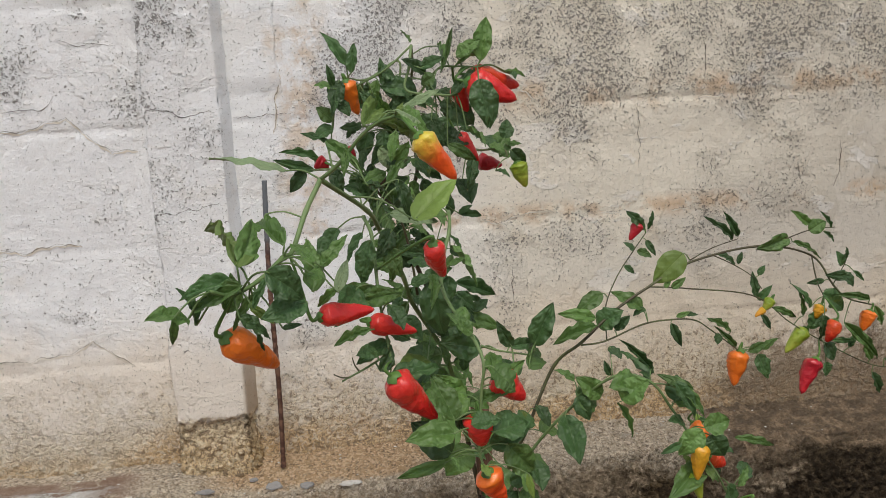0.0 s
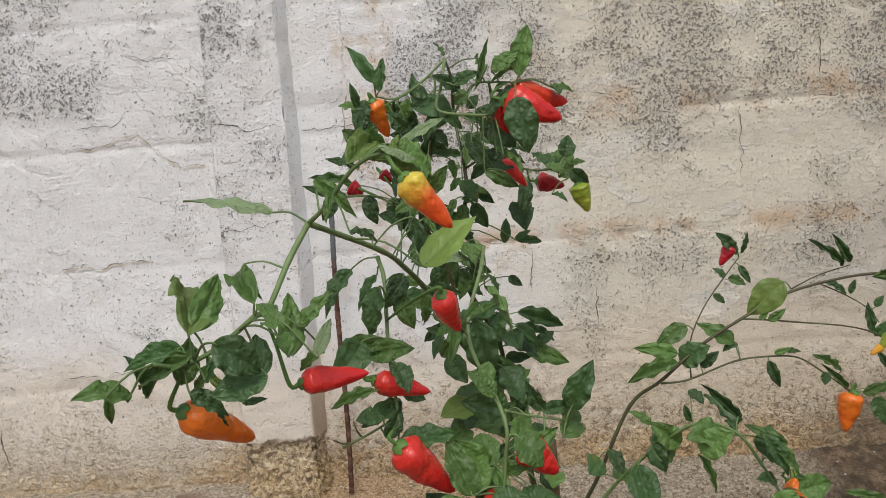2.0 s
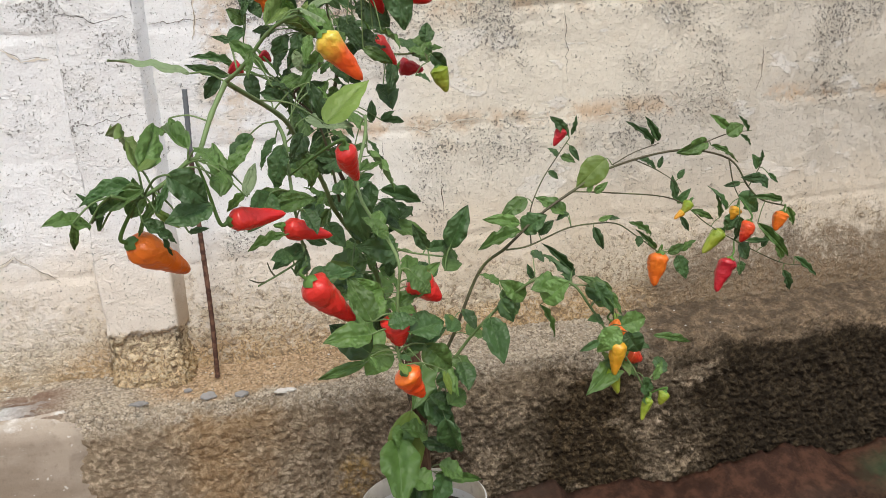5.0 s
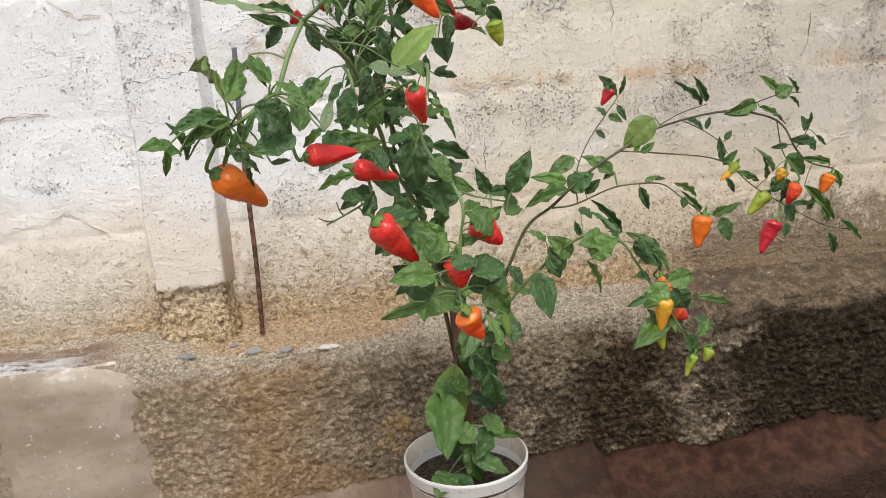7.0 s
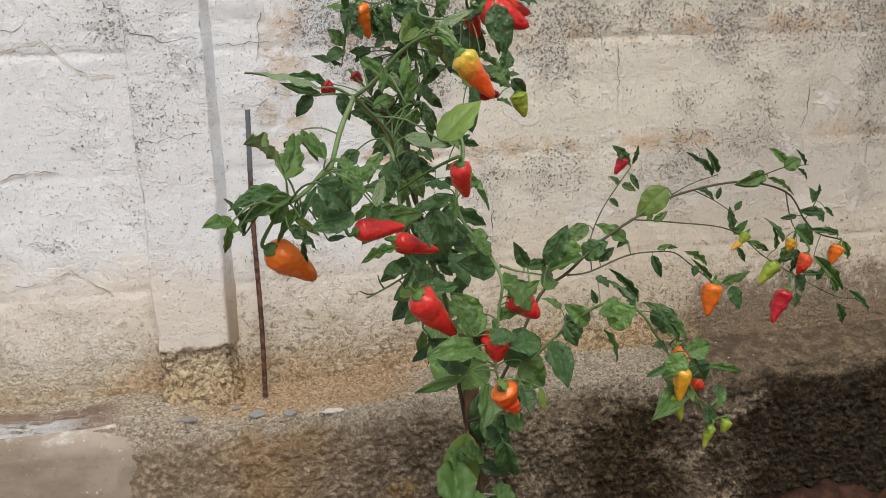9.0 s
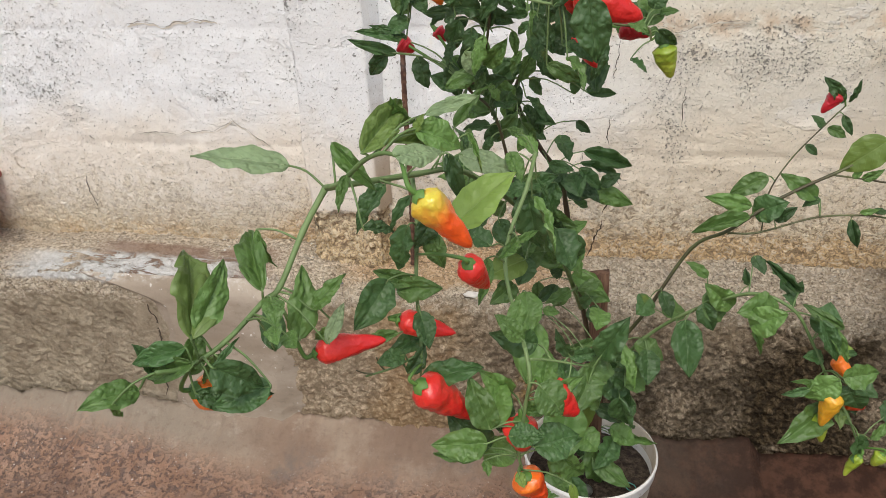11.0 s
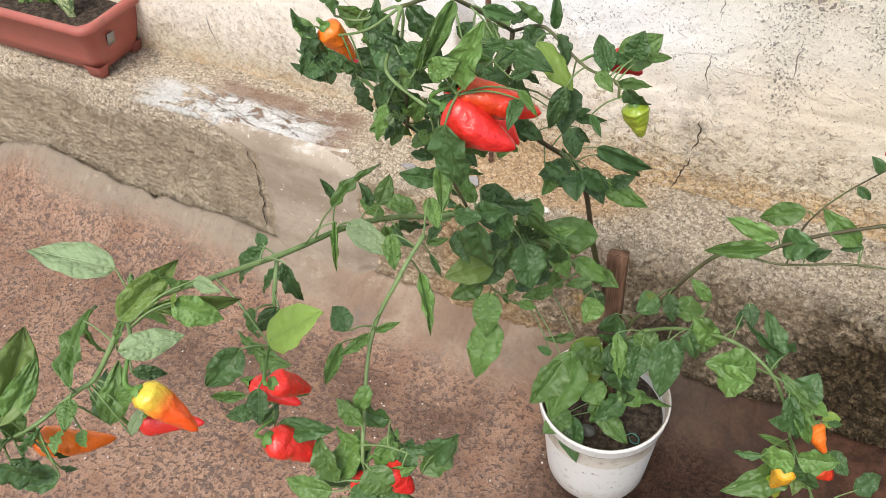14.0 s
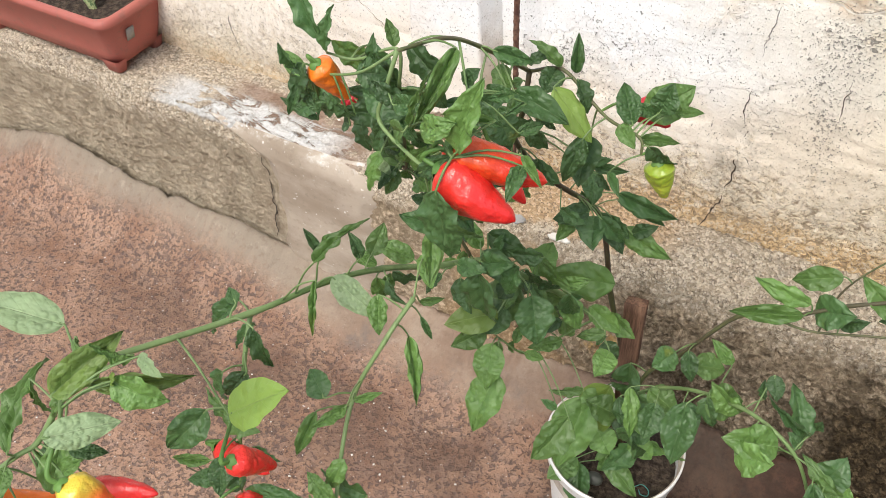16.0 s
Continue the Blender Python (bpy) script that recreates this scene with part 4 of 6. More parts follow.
LEAF = {
    "d": leaf_material("dark_leaf", (0.060, 0.132, 0.038), (0.125, 0.215, 0.08)),
    "m": leaf_material("green_leaf", (0.118, 0.225, 0.052), (0.20, 0.32, 0.11)),
    "l": leaf_material("light_leaf", (0.20, 0.31, 0.06), (0.32, 0.43, 0.15), 0.1, 0.45, 0.2),
    "y": leaf_material("yellowish_leaf", (0.165, 0.255, 0.062), (0.29, 0.38, 0.15), 0.06),
    "p": leaf_material("pale_leaf_back", (0.25, 0.35, 0.175), (0.40, 0.49, 0.29), 0.0, 0.6, 1.6),
}


def leaf_mesh(seed, curl, fold):
    """An ovate blade with a drawn-out tip, length 1 along y and width 1: folded at the rib, blistered between the veins, its edge waved and rolled, twisted."""
    nu, nv = 14, 26
    twist = 0.42 * math.sin(seed * 2.3 + 0.7)
    roll = 0.10 + 0.16 * (0.5 + 0.5 * math.sin(seed * 4.1))
    plain = 0.45 if fold < 0.2 else 1.0
    verts = []
    for j in range(nv + 1):
        v = j / nv
        w = 2.87 * v ** 0.62 * (1 - v) ** 0.95 + 0.012 * (1 - v)
        sway = 0.09 * noise.noise(Vector((v * 2.2, seed * 5.7, 0))) * v
        for i in range(nu + 1):
            u = (i / nu - 0.5) * 2
            a = abs(u)
            half = 1 if u > 0 else -1
            q = Vector((u * 2.2 + seed * 7.1, v * 4.5, seed * 3.3))
            x = u * 0.5 * w * (1 + 0.06 * noise.noise(q * 1.7) + plain * a * 0.035 * math.sin(v * 19 + seed * 3 + half))
            z = fold * a * w * 0.5 - curl * (v - 0.3) ** 2 * (1 if v > 0.3 else 0.3)
            z -= roll * a ** 3 * w * 0.5
            rows = v - 0.32 * a * w
            z += plain * 0.030 * abs(math.sin(rows * 22 + 0.4 * half)) * min(1, a * 4) * (1 - 0.6 * a * a) * min(1, 6 * (1 - v))
            z += plain * (0.06 * noise.noise(q * 1.6) + 0.045 * noise.noise(q * 4.2)) * min(1, 4 * v)
            z += plain * 0.055 * a * a * w * math.sin(v * 19 + seed * 2 + (1.3 if u > 0 else 0))
            t = twist * (v - 0.2) * plain
            verts.append((x * math.cos(t) - z * math.sin(t) * 0.5 + sway, v, z * math.cos(t) + x * math.sin(t)))
    faces = [(j * (nu + 1) + i, j * (nu + 1) + i + 1, (j + 1) * (nu + 1) + i + 1, (j + 1) * (nu + 1) + i) for j in range(nv) for i in range(nu)]
    me = bpy.data.meshes.new("leaf")
    me.from_pydata(verts, [], faces)
    me.polygons.foreach_set("use_smooth", [True] * len(me.polygons))
    return me


LEAF_MESHES = {tone: [leaf_mesh(k + 20 * n, (0.22 + 0.10 * (k % 4)) * (0.4 if tone in "lp" else 1.0), (0.25 + 0.14 * (k % 3)) * (0.4 if tone in "lp" else 1.0)) for k in range(9)] for n, tone in enumerate(LEAF)}
for tone, meshes in LEAF_MESHES.items():
    for me in meshes:
        me.materials.append(LEAF[tone])
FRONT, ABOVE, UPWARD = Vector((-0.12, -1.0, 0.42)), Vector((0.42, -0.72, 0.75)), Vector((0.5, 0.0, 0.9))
SKYWARD = Vector((0.45, -0.28, 0.85))
dice = random.Random(11)


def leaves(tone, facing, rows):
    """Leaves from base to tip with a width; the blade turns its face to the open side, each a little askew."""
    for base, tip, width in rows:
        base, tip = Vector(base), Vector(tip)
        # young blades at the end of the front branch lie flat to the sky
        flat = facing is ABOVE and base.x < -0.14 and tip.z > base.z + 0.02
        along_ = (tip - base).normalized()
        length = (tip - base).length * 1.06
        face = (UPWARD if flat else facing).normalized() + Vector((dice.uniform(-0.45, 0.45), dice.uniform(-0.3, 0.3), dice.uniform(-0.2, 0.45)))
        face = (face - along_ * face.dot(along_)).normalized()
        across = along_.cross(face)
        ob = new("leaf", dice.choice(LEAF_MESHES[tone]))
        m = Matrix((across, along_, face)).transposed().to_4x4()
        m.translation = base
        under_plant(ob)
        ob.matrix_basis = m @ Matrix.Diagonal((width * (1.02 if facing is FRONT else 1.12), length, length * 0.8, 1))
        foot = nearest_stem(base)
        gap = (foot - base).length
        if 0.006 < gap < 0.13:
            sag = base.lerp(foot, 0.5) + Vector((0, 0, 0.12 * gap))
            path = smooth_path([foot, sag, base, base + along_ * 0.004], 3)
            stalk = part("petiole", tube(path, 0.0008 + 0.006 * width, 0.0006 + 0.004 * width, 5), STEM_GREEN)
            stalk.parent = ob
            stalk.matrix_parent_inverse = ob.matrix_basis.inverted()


def pepper_material(name, top, end, low=0.25, high=0.8):
    """Waxy pepper skin, ripening from the shoulder colour to the tip colour."""
    n = Nodes(name, 0.3, spec=0.5)
    n.bsdf.inputs["Coat Weight"].default_value = 0.25
    n.bsdf.inputs["Coat Roughness"].default_value = 0.12
    n.bsdf.inputs["Subsurface Weight"].default_value = 0.12
    n.bsdf.inputs["Subsurface Radius"].default_value = (0.01, 0.004, 0.002)
    n.bsdf.inputs["Subsurface Scale"].default_value = 0.4
    tex = n.add("ShaderNodeTexCoord").outputs["Generated"]
    xyz = n.tree.nodes.new("ShaderNodeSeparateXYZ")
    n.link(tex, xyz.inputs[0])
    ripe = n.math("ADD", xyz.outputs["Z"], n.math("MULTIPLY", n.math("ADD", n.noise(38, 3), -0.5), 0.9))
    color = n.mix(n.ramp(ripe, low, high), top, end)
    color = n.mix(n.math("MULTIPLY", n.ramp(n.noise(160, 4), 0.5, 0.75), 0.18), color, tuple(v * 0.6 for v in end))
    return n.done(color, n.math("ADD", n.noise(120, 3), n.math("MULTIPLY", n.noise(260, 2), 0.4)), 0.45, 0.004)


PEPPER = {
    "red": pepper_material("red_pepper", (0.76, 0.036, 0.026), (0.68, 0.022, 0.020)),
    "crimson": pepper_material("crimson_pepper", (0.50, 0.018, 0.032), (0.54, 0.018, 0.030)),
    "vermilion": pepper_material("vermilion_pepper", (0.72, 0.085, 0.020), (0.64, 0.030, 0.016)),
    "orange": pepper_material("orange_pepper", (0.90, 0.21, 0.02), (0.90, 0.185, 0.018)),
    "gold": pepper_material("gold_pepper", (0.76, 0.40, 0.03), (0.74, 0.34, 0.025)),
    "green": pepper_material("green_pepper", (0.27, 0.37, 0.035), (0.36, 0.42, 0.05)),
    "yellow": pepper_material("yellow_pepper", (0.74, 0.61, 0.065), (0.88, 0.11, 0.014), 0.0, 0.55),
    "blush": pepper_material("blushing_pepper", (0.90, 0.24, 0.022), (0.84, 0.09, 0.016), -0.2, 0.4),
}
PEPPER_WORDS = {"red": "glossy red ripe", "crimson": "dark red ripe", "vermilion": "orange-red ripening", "orange": "bright orange", "gold": "golden yellow",
                "green": "pale green unripe", "yellow": "yellow ripening to orange", "blush": "orange with a yellow shoulder"}
CALYX = stem_material("green_calyx", (0.12, 0.24, 0.05), (0.09, 0.19, 0.045))


def pepper(top, tip, width, kind):
    """One pepper hanging from its calyx at top to its tip: shouldered, lobed, dented, narrowing, a little bent."""
    top, tip = Vector(top), Vector(tip)
    down, length = (tip - top).normalized(), 1.07 * max((tip - top).length, width * 0.75)
    seed = dice.uniform(0, 50)
    seg, rows = 32, 36
    bend = dice.uniform(-0.10, 0.10)
    waists = [(dice.uniform(0.28, 0.42), dice.uniform(0.01, 0.05)), (dice.uniform(0.5, 0.72), dice.uniform(0.02, 0.08))]
    bm = bmesh.new()
    rings = []
    for j in range(rows + 1):
        v = j / rows
        r = 0.49 * width * (min(1.0, v / 0.15) ** 0.5) * (1.0 if v < 0.26 else 1 - 0.80 * ((v - 0.26) / 0.74) ** 1.5)
        if v > 0.93:
            r *= max(0.02, (1 - v) / 0.07) ** 0.5
        ring = []
        for i in range(seg):
            a = 6.2832 * i / seg
            q = Vector((math.cos(a) * 1.1, math.sin(a) * 1.1, v * 3.2 + seed))
            lobes = 1 - sum(deep * math.exp(-((v - at - 0.04 * math.cos(a + seed)) / 0.07) ** 2) for at, deep in waists)
            lobes += 0.05 * math.cos(3 * a + seed) * (1 - v) + 0.15 * noise.noise(q) + 0.16 * (0.30 - abs(noise.noise(q * 2.2))) + 0.05 * noise.noise(q * 4.5)
            off = bend * length * math.sin(math.pi * v)
            ring.append(bm.verts.new((r * lobes * math.cos(a) + off, r * lobes * math.sin(a), length * (v if v > 0.05 else v * 0.6 + 0.02))))
        rings.append(ring)
    for a, b in zip(rings, rings[1:]):
        for i in range(seg):
            bm.faces.new((a[i], a[(i + 1) % seg], b[(i + 1) % seg], b[i]))
    bm.faces.new(rings[0][::-1])
    bm.faces.new(rings[-1])
    ob = under_plant(part("pepper", bm, PEPPER[kind], None, PEPPER_WORDS[kind] + " pepper"))
    turn = down.to_track_quat("Z", "Y").to_matrix().to_4x4()
    ob.matrix_basis = Matrix.Translation(top) @ turn
    cap = bmesh.new()
    rim = []
    for r, z in ((0.05, -0.08), (0.13, -0.05), (0.21, 0.01), (0.25, 0.07)):
        rim.append([cap.verts.new((width * r * (1 + (0.16 * math.cos(5 * 6.2832 * i / 20) if r > 0.24 else 0)) * math.cos(6.2832 * i / 20),
                                   width * r * math.sin(6.2832 * i / 20), width * (z + (0.05 * math.cos(5 * 6.2832 * i / 20) if r > 0.24 else 0)))) for i in range(20)])
    for a, b in zip(rim, rim[1:]):
        for i in range(20):
            cap.faces.new((a[i], a[(i + 1) % 20], b[(i + 1) % 20], b[i]))
    part("calyx", cap, CALYX, ob, "green calyx")
    foot = nearest_stem(top)
    if (foot - top).length < 0.16:
        neck = top - down * width * 0.35
        path = smooth_path([foot, foot.lerp(neck, 0.5) + Vector((0, 0, 0.002)), neck, top + down * width * 0.02], 4)
        stalk = part("stalk", tube(path, 0.0011, 0.0019, 7), CALYX, None, "green stalk")
        stalk.parent = ob
        stalk.matrix_parent_inverse = ob.matrix_basis.inverted()


stem("trunk", 0.0050, 0.0027, [(0.092, -0.385, 0.200), (0.063, -0.364, 0.425), (0.037, -0.381, 0.574), (0.019, -0.383, 0.679), (0.009, -0.406, 0.741), (-0.020, -0.459, 0.810), (-0.044, -0.505, 0.889), (-0.022, -0.535, 0.953), (-0.021, -0.527, 0.990)])
stem("crown_arch", 0.0023, 0.0017, [(-0.021, -0.527, 0.990), (-0.029, -0.600, 1.054), (-0.029, -0.650, 1.089), (-0.034, -0.700, 1.106)])
stem("crown_twig", 0.0015, 0.0010, [(-0.034, -0.700, 1.106), (-0.070, -0.700, 1.078), (-0.122, -0.690, 1.056)])
stem("crown_twig", 0.0020, 0.0014, [(-0.034, -0.700, 1.106), (-0.039, -0.710, 1.081), (-0.044, -0.715, 1.056), (-0.008, -0.730, 1.048), (0.010, -0.735, 1.047)])
stem("crown_arch", 0.0020, 0.0014, [(-0.021, -0.527, 0.990), (0.011, -0.530, 1.003), (0.042, -0.540, 0.988), (0.064, -0.550, 0.982), (0.093, -0.560, 0.982), (0.098, -0.565, 0.970)])
stem("crown_twig", 0.0013, 0.0010, [(-0.029, -0.630, 1.076), (-0.014, -0.650, 1.069), (-0.005, -0.660, 1.055)])
stem("crown_twig", 0.0017, 0.0010, [(-0.050, -0.680, 1.059), (-0.048, -0.680, 1.092), (-0.085, -0.680, 1.073), (-0.107, -0.685, 1.075)])
stem("crown_twig", 0.0017, 0.0010, [(-0.030, -0.700, 1.050), (-0.008, -0.720, 1.077), (0.010, -0.730, 1.078), (0.032, -0.745, 1.075)])
stem("front_branch", 0.0041, 0.0027, [(0.046, -0.389, 0.520), (0.012, -0.490, 0.674), (-0.015, -0.535, 0.736), (-0.043, -0.580, 0.789), (-0.056, -0.640, 0.832), (-0.073, -0.700, 0.877), (-0.087, -0.755, 0.907), (-0.101, -0.825, 0.934), (-0.142, -0.933, 0.972)])
stem("drooping_stem", 0.0028, 0.0017, [(-0.142, -0.933, 0.972), (-0.156, -0.950, 0.947), (-0.168, -0.975, 0.918), (-0.175, -0.990, 0.915), (-0.192, -1.020, 0.903), (-0.210, -1.040, 0.897), (-0.223, -1.055, 0.903)])
stem("front_twig", 0.0023, 0.0014, [(-0.142, -0.933, 0.972), (-0.125, -0.950, 0.985), (-0.105, -0.965, 1.007), (-0.090, -0.975, 1.017), (-0.078, -0.985, 1.020)])
stem("hanging_stem", 0.0024, 0.0015, [(-0.105, -0.822, 0.928), (-0.099, -0.840, 0.912), (-0.098, -0.855, 0.883), (-0.097, -0.870, 0.852), (-0.093, -0.885, 0.817), (-0.091, -0.895, 0.797)])
stem("hanging_stem", 0.0024, 0.0015, [(-0.009, -0.745, 0.920), (-0.014, -0.780, 0.904), (-0.030, -0.816, 0.849), (-0.005, -0.886, 0.796), (-0.007, -0.888, 0.754), (-0.012, -0.888, 0.703), (-0.009, -0.890, 0.683)])
stem("low_twig", 0.0020, 0.0014, [(0.049, -0.410, 0.571), (0.037, -0.440, 0.589), (0.008, -0.500, 0.596), (-0.008, -0.540, 0.608), (-0.033, -0.560, 0.645)])
stem("upper_branch", 0.0021, 0.0014, [(-0.037, -0.600, 0.803), (-0.045, -0.620, 0.864), (-0.058, -0.630, 0.915), (-0.081, -0.640, 0.943), (-0.065, -0.660, 0.968), (-0.050, -0.680, 1.059)])
stem("right_branch", 0.0036, 0.0015, [(0.090, -0.388, 0.380), (0.105, -0.385, 0.453), (0.141, -0.395, 0.528), (0.193, -0.384, 0.626), (0.237, -0.400, 0.666), (0.295, -0.390, 0.709), (0.358, -0.380, 0.742), (0.431, -0.370, 0.774), (0.552, -0.370, 0.792), (0.639, -0.380, 0.771), (0.665, -0.400, 0.723), (0.685, -0.410, 0.700), (0.721, -0.420, 0.688)])
stem("right_twig", 0.0018, 0.0012, [(0.235, -0.400, 0.661), (0.275, -0.400, 0.664), (0.342, -0.390, 0.683), (0.395, -0.380, 0.684), (0.439, -0.370, 0.677), (0.478, -0.350, 0.651), (0.529, -0.340, 0.610)])
stem("right_twig", 0.0015, 0.0010, [(0.358, -0.380, 0.742), (0.426, -0.380, 0.733), (0.536, -0.380, 0.712), (0.596, -0.385, 0.664), (0.640, -0.400, 0.633), (0.720, -0.410, 0.587), (0.774, -0.410, 0.574)])
stem("right_twig", 0.0013, 0.0010, [(0.278, -0.400, 0.666), (0.284, -0.380, 0.713), (0.308, -0.370, 0.760), (0.343, -0.360, 0.802), (0.365, -0.355, 0.827)])
stem("right_twig", 0.0012, 0.0008, [(0.433, -0.370, 0.778), (0.471, -0.370, 0.795), (0.517, -0.370, 0.807)])
stem("right_twig", 0.0012, 0.0008, [(0.471, -0.370, 0.784), (0.511, -0.370, 0.763), (0.542, -0.370, 0.741), (0.557, -0.370, 0.720)])
stem("right_twig", 0.0012, 0.0008, [(0.588, -0.370, 0.797), (0.639, -0.380, 0.814), (0.681, -0.380, 0.815)])
stem("right_twig", 0.0015, 0.0010, [(0.640, -0.380, 0.769), (0.643, -0.390, 0.729), (0.649, -0.400, 0.705)])
stem("right_twig", 0.0011, 0.0008, [(0.665, -0.400, 0.723), (0.685, -0.400, 0.755), (0.690, -0.400, 0.768)])
stem("low_branch", 0.0032, 0.0017, [(0.092, -0.388, 0.385), (0.127, -0.430, 0.490), (0.182, -0.470, 0.574), (0.246, -0.520, 0.642), (0.294, -0.540, 0.636), (0.321, -0.550, 0.597), (0.341, -0.570, 0.559), (0.373, -0.580, 0.506), (0.395, -0.580, 0.458)])
stem("low_twig", 0.0015, 0.0010, [(0.276, -0.530, 0.607), (0.291, -0.540, 0.632), (0.331, -0.550, 0.625), (0.352, -0.560, 0.591)])
stem("stalk_twig", 0.0013, 0.0010, [(-0.004, -0.887, 0.802), (0.013, -0.875, 0.793), (0.048, -0.868, 0.783)])
stem("stalk_twig", 0.0013, 0.0010, [(-0.092, -0.890, 0.804), (-0.114, -0.900, 0.795), (-0.138, -0.900, 0.784)])
stem("dry_twig", 0.0011, 0.0006, [(-0.121, -0.900, 0.791), (-0.125, -0.901, 0.798), (-0.127, -0.902, 0.806)])
stem("dry_twig", 0.0011, 0.0006, [(-0.130, -0.900, 0.787), (-0.138, -0.901, 0.788), (-0.145, -0.903, 0.792)])

# inner foliage: short leaves close along the stems of the crown and the trunk
inner = random.Random(21)
core = [p for p in STEM_POINTS if -0.11 < p.x < 0.02 and 0.62 < p.z < 1.055 and p.y > -0.72]
tufts = []
for k in range(66):
    p = inner.choice(core)
    way = Vector((inner.uniform(-1, 1), inner.uniform(-0.6, 0.5), inner.uniform(-0.9, 0.5))).normalized()
    length = inner.uniform(0.020, 0.040)
    foot = p + way * inner.uniform(0.004, 0.016)
    tufts.append((foot, foot + way * length, length * inner.uniform(0.42, 0.58)))

leaves("d", FRONT, [
    ((-0.108, -0.690, 1.089), (-0.131, -0.684, 1.129), 0.015),
    ((-0.103, -0.690, 1.080), (-0.098, -0.685, 1.113), 0.013),
    ((-0.066, -0.680, 1.067), (-0.069, -0.683, 1.095), 0.010),
    ((-0.117, -0.700, 1.072), (-0.127, -0.709, 1.041), 0.020),
    ((-0.125, -0.700, 1.066), (-0.129, -0.711, 1.087), 0.009),
    ((-0.119, -0.700, 1.050), (-0.109, -0.704, 1.033), 0.014),
    ((-0.077, -0.700, 1.040), (-0.094, -0.712, 1.056), 0.015),
    ((-0.092, -0.660, 1.059), (-0.071, -0.671, 1.067), 0.015),
    ((-0.083, -0.700, 1.030), (-0.095, -0.696, 1.025), 0.013),
    ((-0.031, -0.700, 1.056), (-0.069, -0.699, 1.063), 0.026),
    ((-0.021, -0.710, 1.074), (-0.045, -0.719, 1.090), 0.015),
    ((-0.027, -0.720, 1.079), (-0.003, -0.724, 1.090), 0.014)])
leaves("d", FRONT, [
    ((0.003, -0.740, 1.047), (0.027, -0.744, 1.072), 0.012),
    ((0.008, -0.700, 1.038), (0.028, -0.714, 1.016), 0.027),
    ((0.004, -0.680, 1.046), (0.007, -0.681, 1.024), 0.020),
    ((0.100, -0.540, 0.995), (0.106, -0.536, 1.020), 0.021),
    ((0.095, -0.530, 0.984), (0.079, -0.535, 0.993), 0.011),
    ((0.102, -0.565, 0.980), (0.124, -0.560, 0.962), 0.018),
    ((-0.005, -0.660, 1.004), (0.026, -0.676, 0.996), 0.027),
    ((0.050, -0.570, 0.973), (0.042, -0.587, 0.935), 0.019),
    ((-0.128, -0.680, 1.021), (-0.151, -0.683, 1.010), 0.017),
    ((-0.132, -0.680, 1.004), (-0.163, -0.685, 1.017), 0.009),
    ((-0.148, -0.620, 0.985), (-0.190, -0.633, 0.998), 0.012),
    ((-0.155, -0.620, 0.971), (-0.200, -0.630, 0.987), 0.012)])
leaves("d", FRONT, [
    ((-0.166, -0.620, 0.972), (-0.186, -0.616, 0.947), 0.017),
    ((-0.094, -0.650, 1.020), (-0.119, -0.656, 1.021), 0.012),
    ((-0.087, -0.650, 1.013), (-0.097, -0.648, 0.982), 0.020),
    ((-0.063, -0.660, 1.001), (-0.085, -0.665, 0.977), 0.019),
    ((-0.132, -0.630, 0.972), (-0.124, -0.637, 0.942), 0.018),
    ((-0.101, -0.600, 0.949), (-0.080, -0.596, 0.925), 0.016),
    ((-0.071, -0.850, 0.964), (-0.060, -0.854, 0.927), 0.014),
    ((-0.101, -0.865, 0.909), (-0.114, -0.869, 0.870), 0.020),
    ((-0.107, -0.820, 0.912), (-0.125, -0.832, 0.886), 0.011),
    ((-0.131, -0.810, 0.917), (-0.156, -0.830, 0.884), 0.019),
    ((-0.183, -1.060, 0.915), (-0.158, -1.050, 0.893), 0.023),
    ((-0.157, -1.040, 0.887), (-0.187, -1.057, 0.882), 0.021)])
leaves("d", FRONT, [
    ((-0.177, -1.030, 0.867), (-0.163, -1.026, 0.868), 0.005),
    ((-0.211, -1.035, 0.908), (-0.246, -1.043, 0.900), 0.015),
    ((-0.195, -1.020, 0.866), (-0.194, -1.017, 0.848), 0.005),
    ((-0.090, -0.870, 0.820), (-0.070, -0.870, 0.811), 0.013),
    ((-0.090, -0.870, 0.809), (-0.121, -0.887, 0.798), 0.017),
    ((-0.038, -0.880, 0.696), (-0.073, -0.880, 0.728), 0.033),
    ((0.002, -0.870, 0.695), (0.038, -0.878, 0.712), 0.022),
    ((0.038, -0.415, 0.782), (0.102, -0.405, 0.759), 0.023),
    ((0.038, -0.510, 0.894), (0.070, -0.503, 0.892), 0.011),
    ((0.036, -0.510, 0.896), (0.055, -0.509, 0.906), 0.009),
    ((0.022, -0.510, 0.893), (0.027, -0.506, 0.922), 0.013),
    ((0.027, -0.460, 0.841), (0.043, -0.466, 0.829), 0.012)])
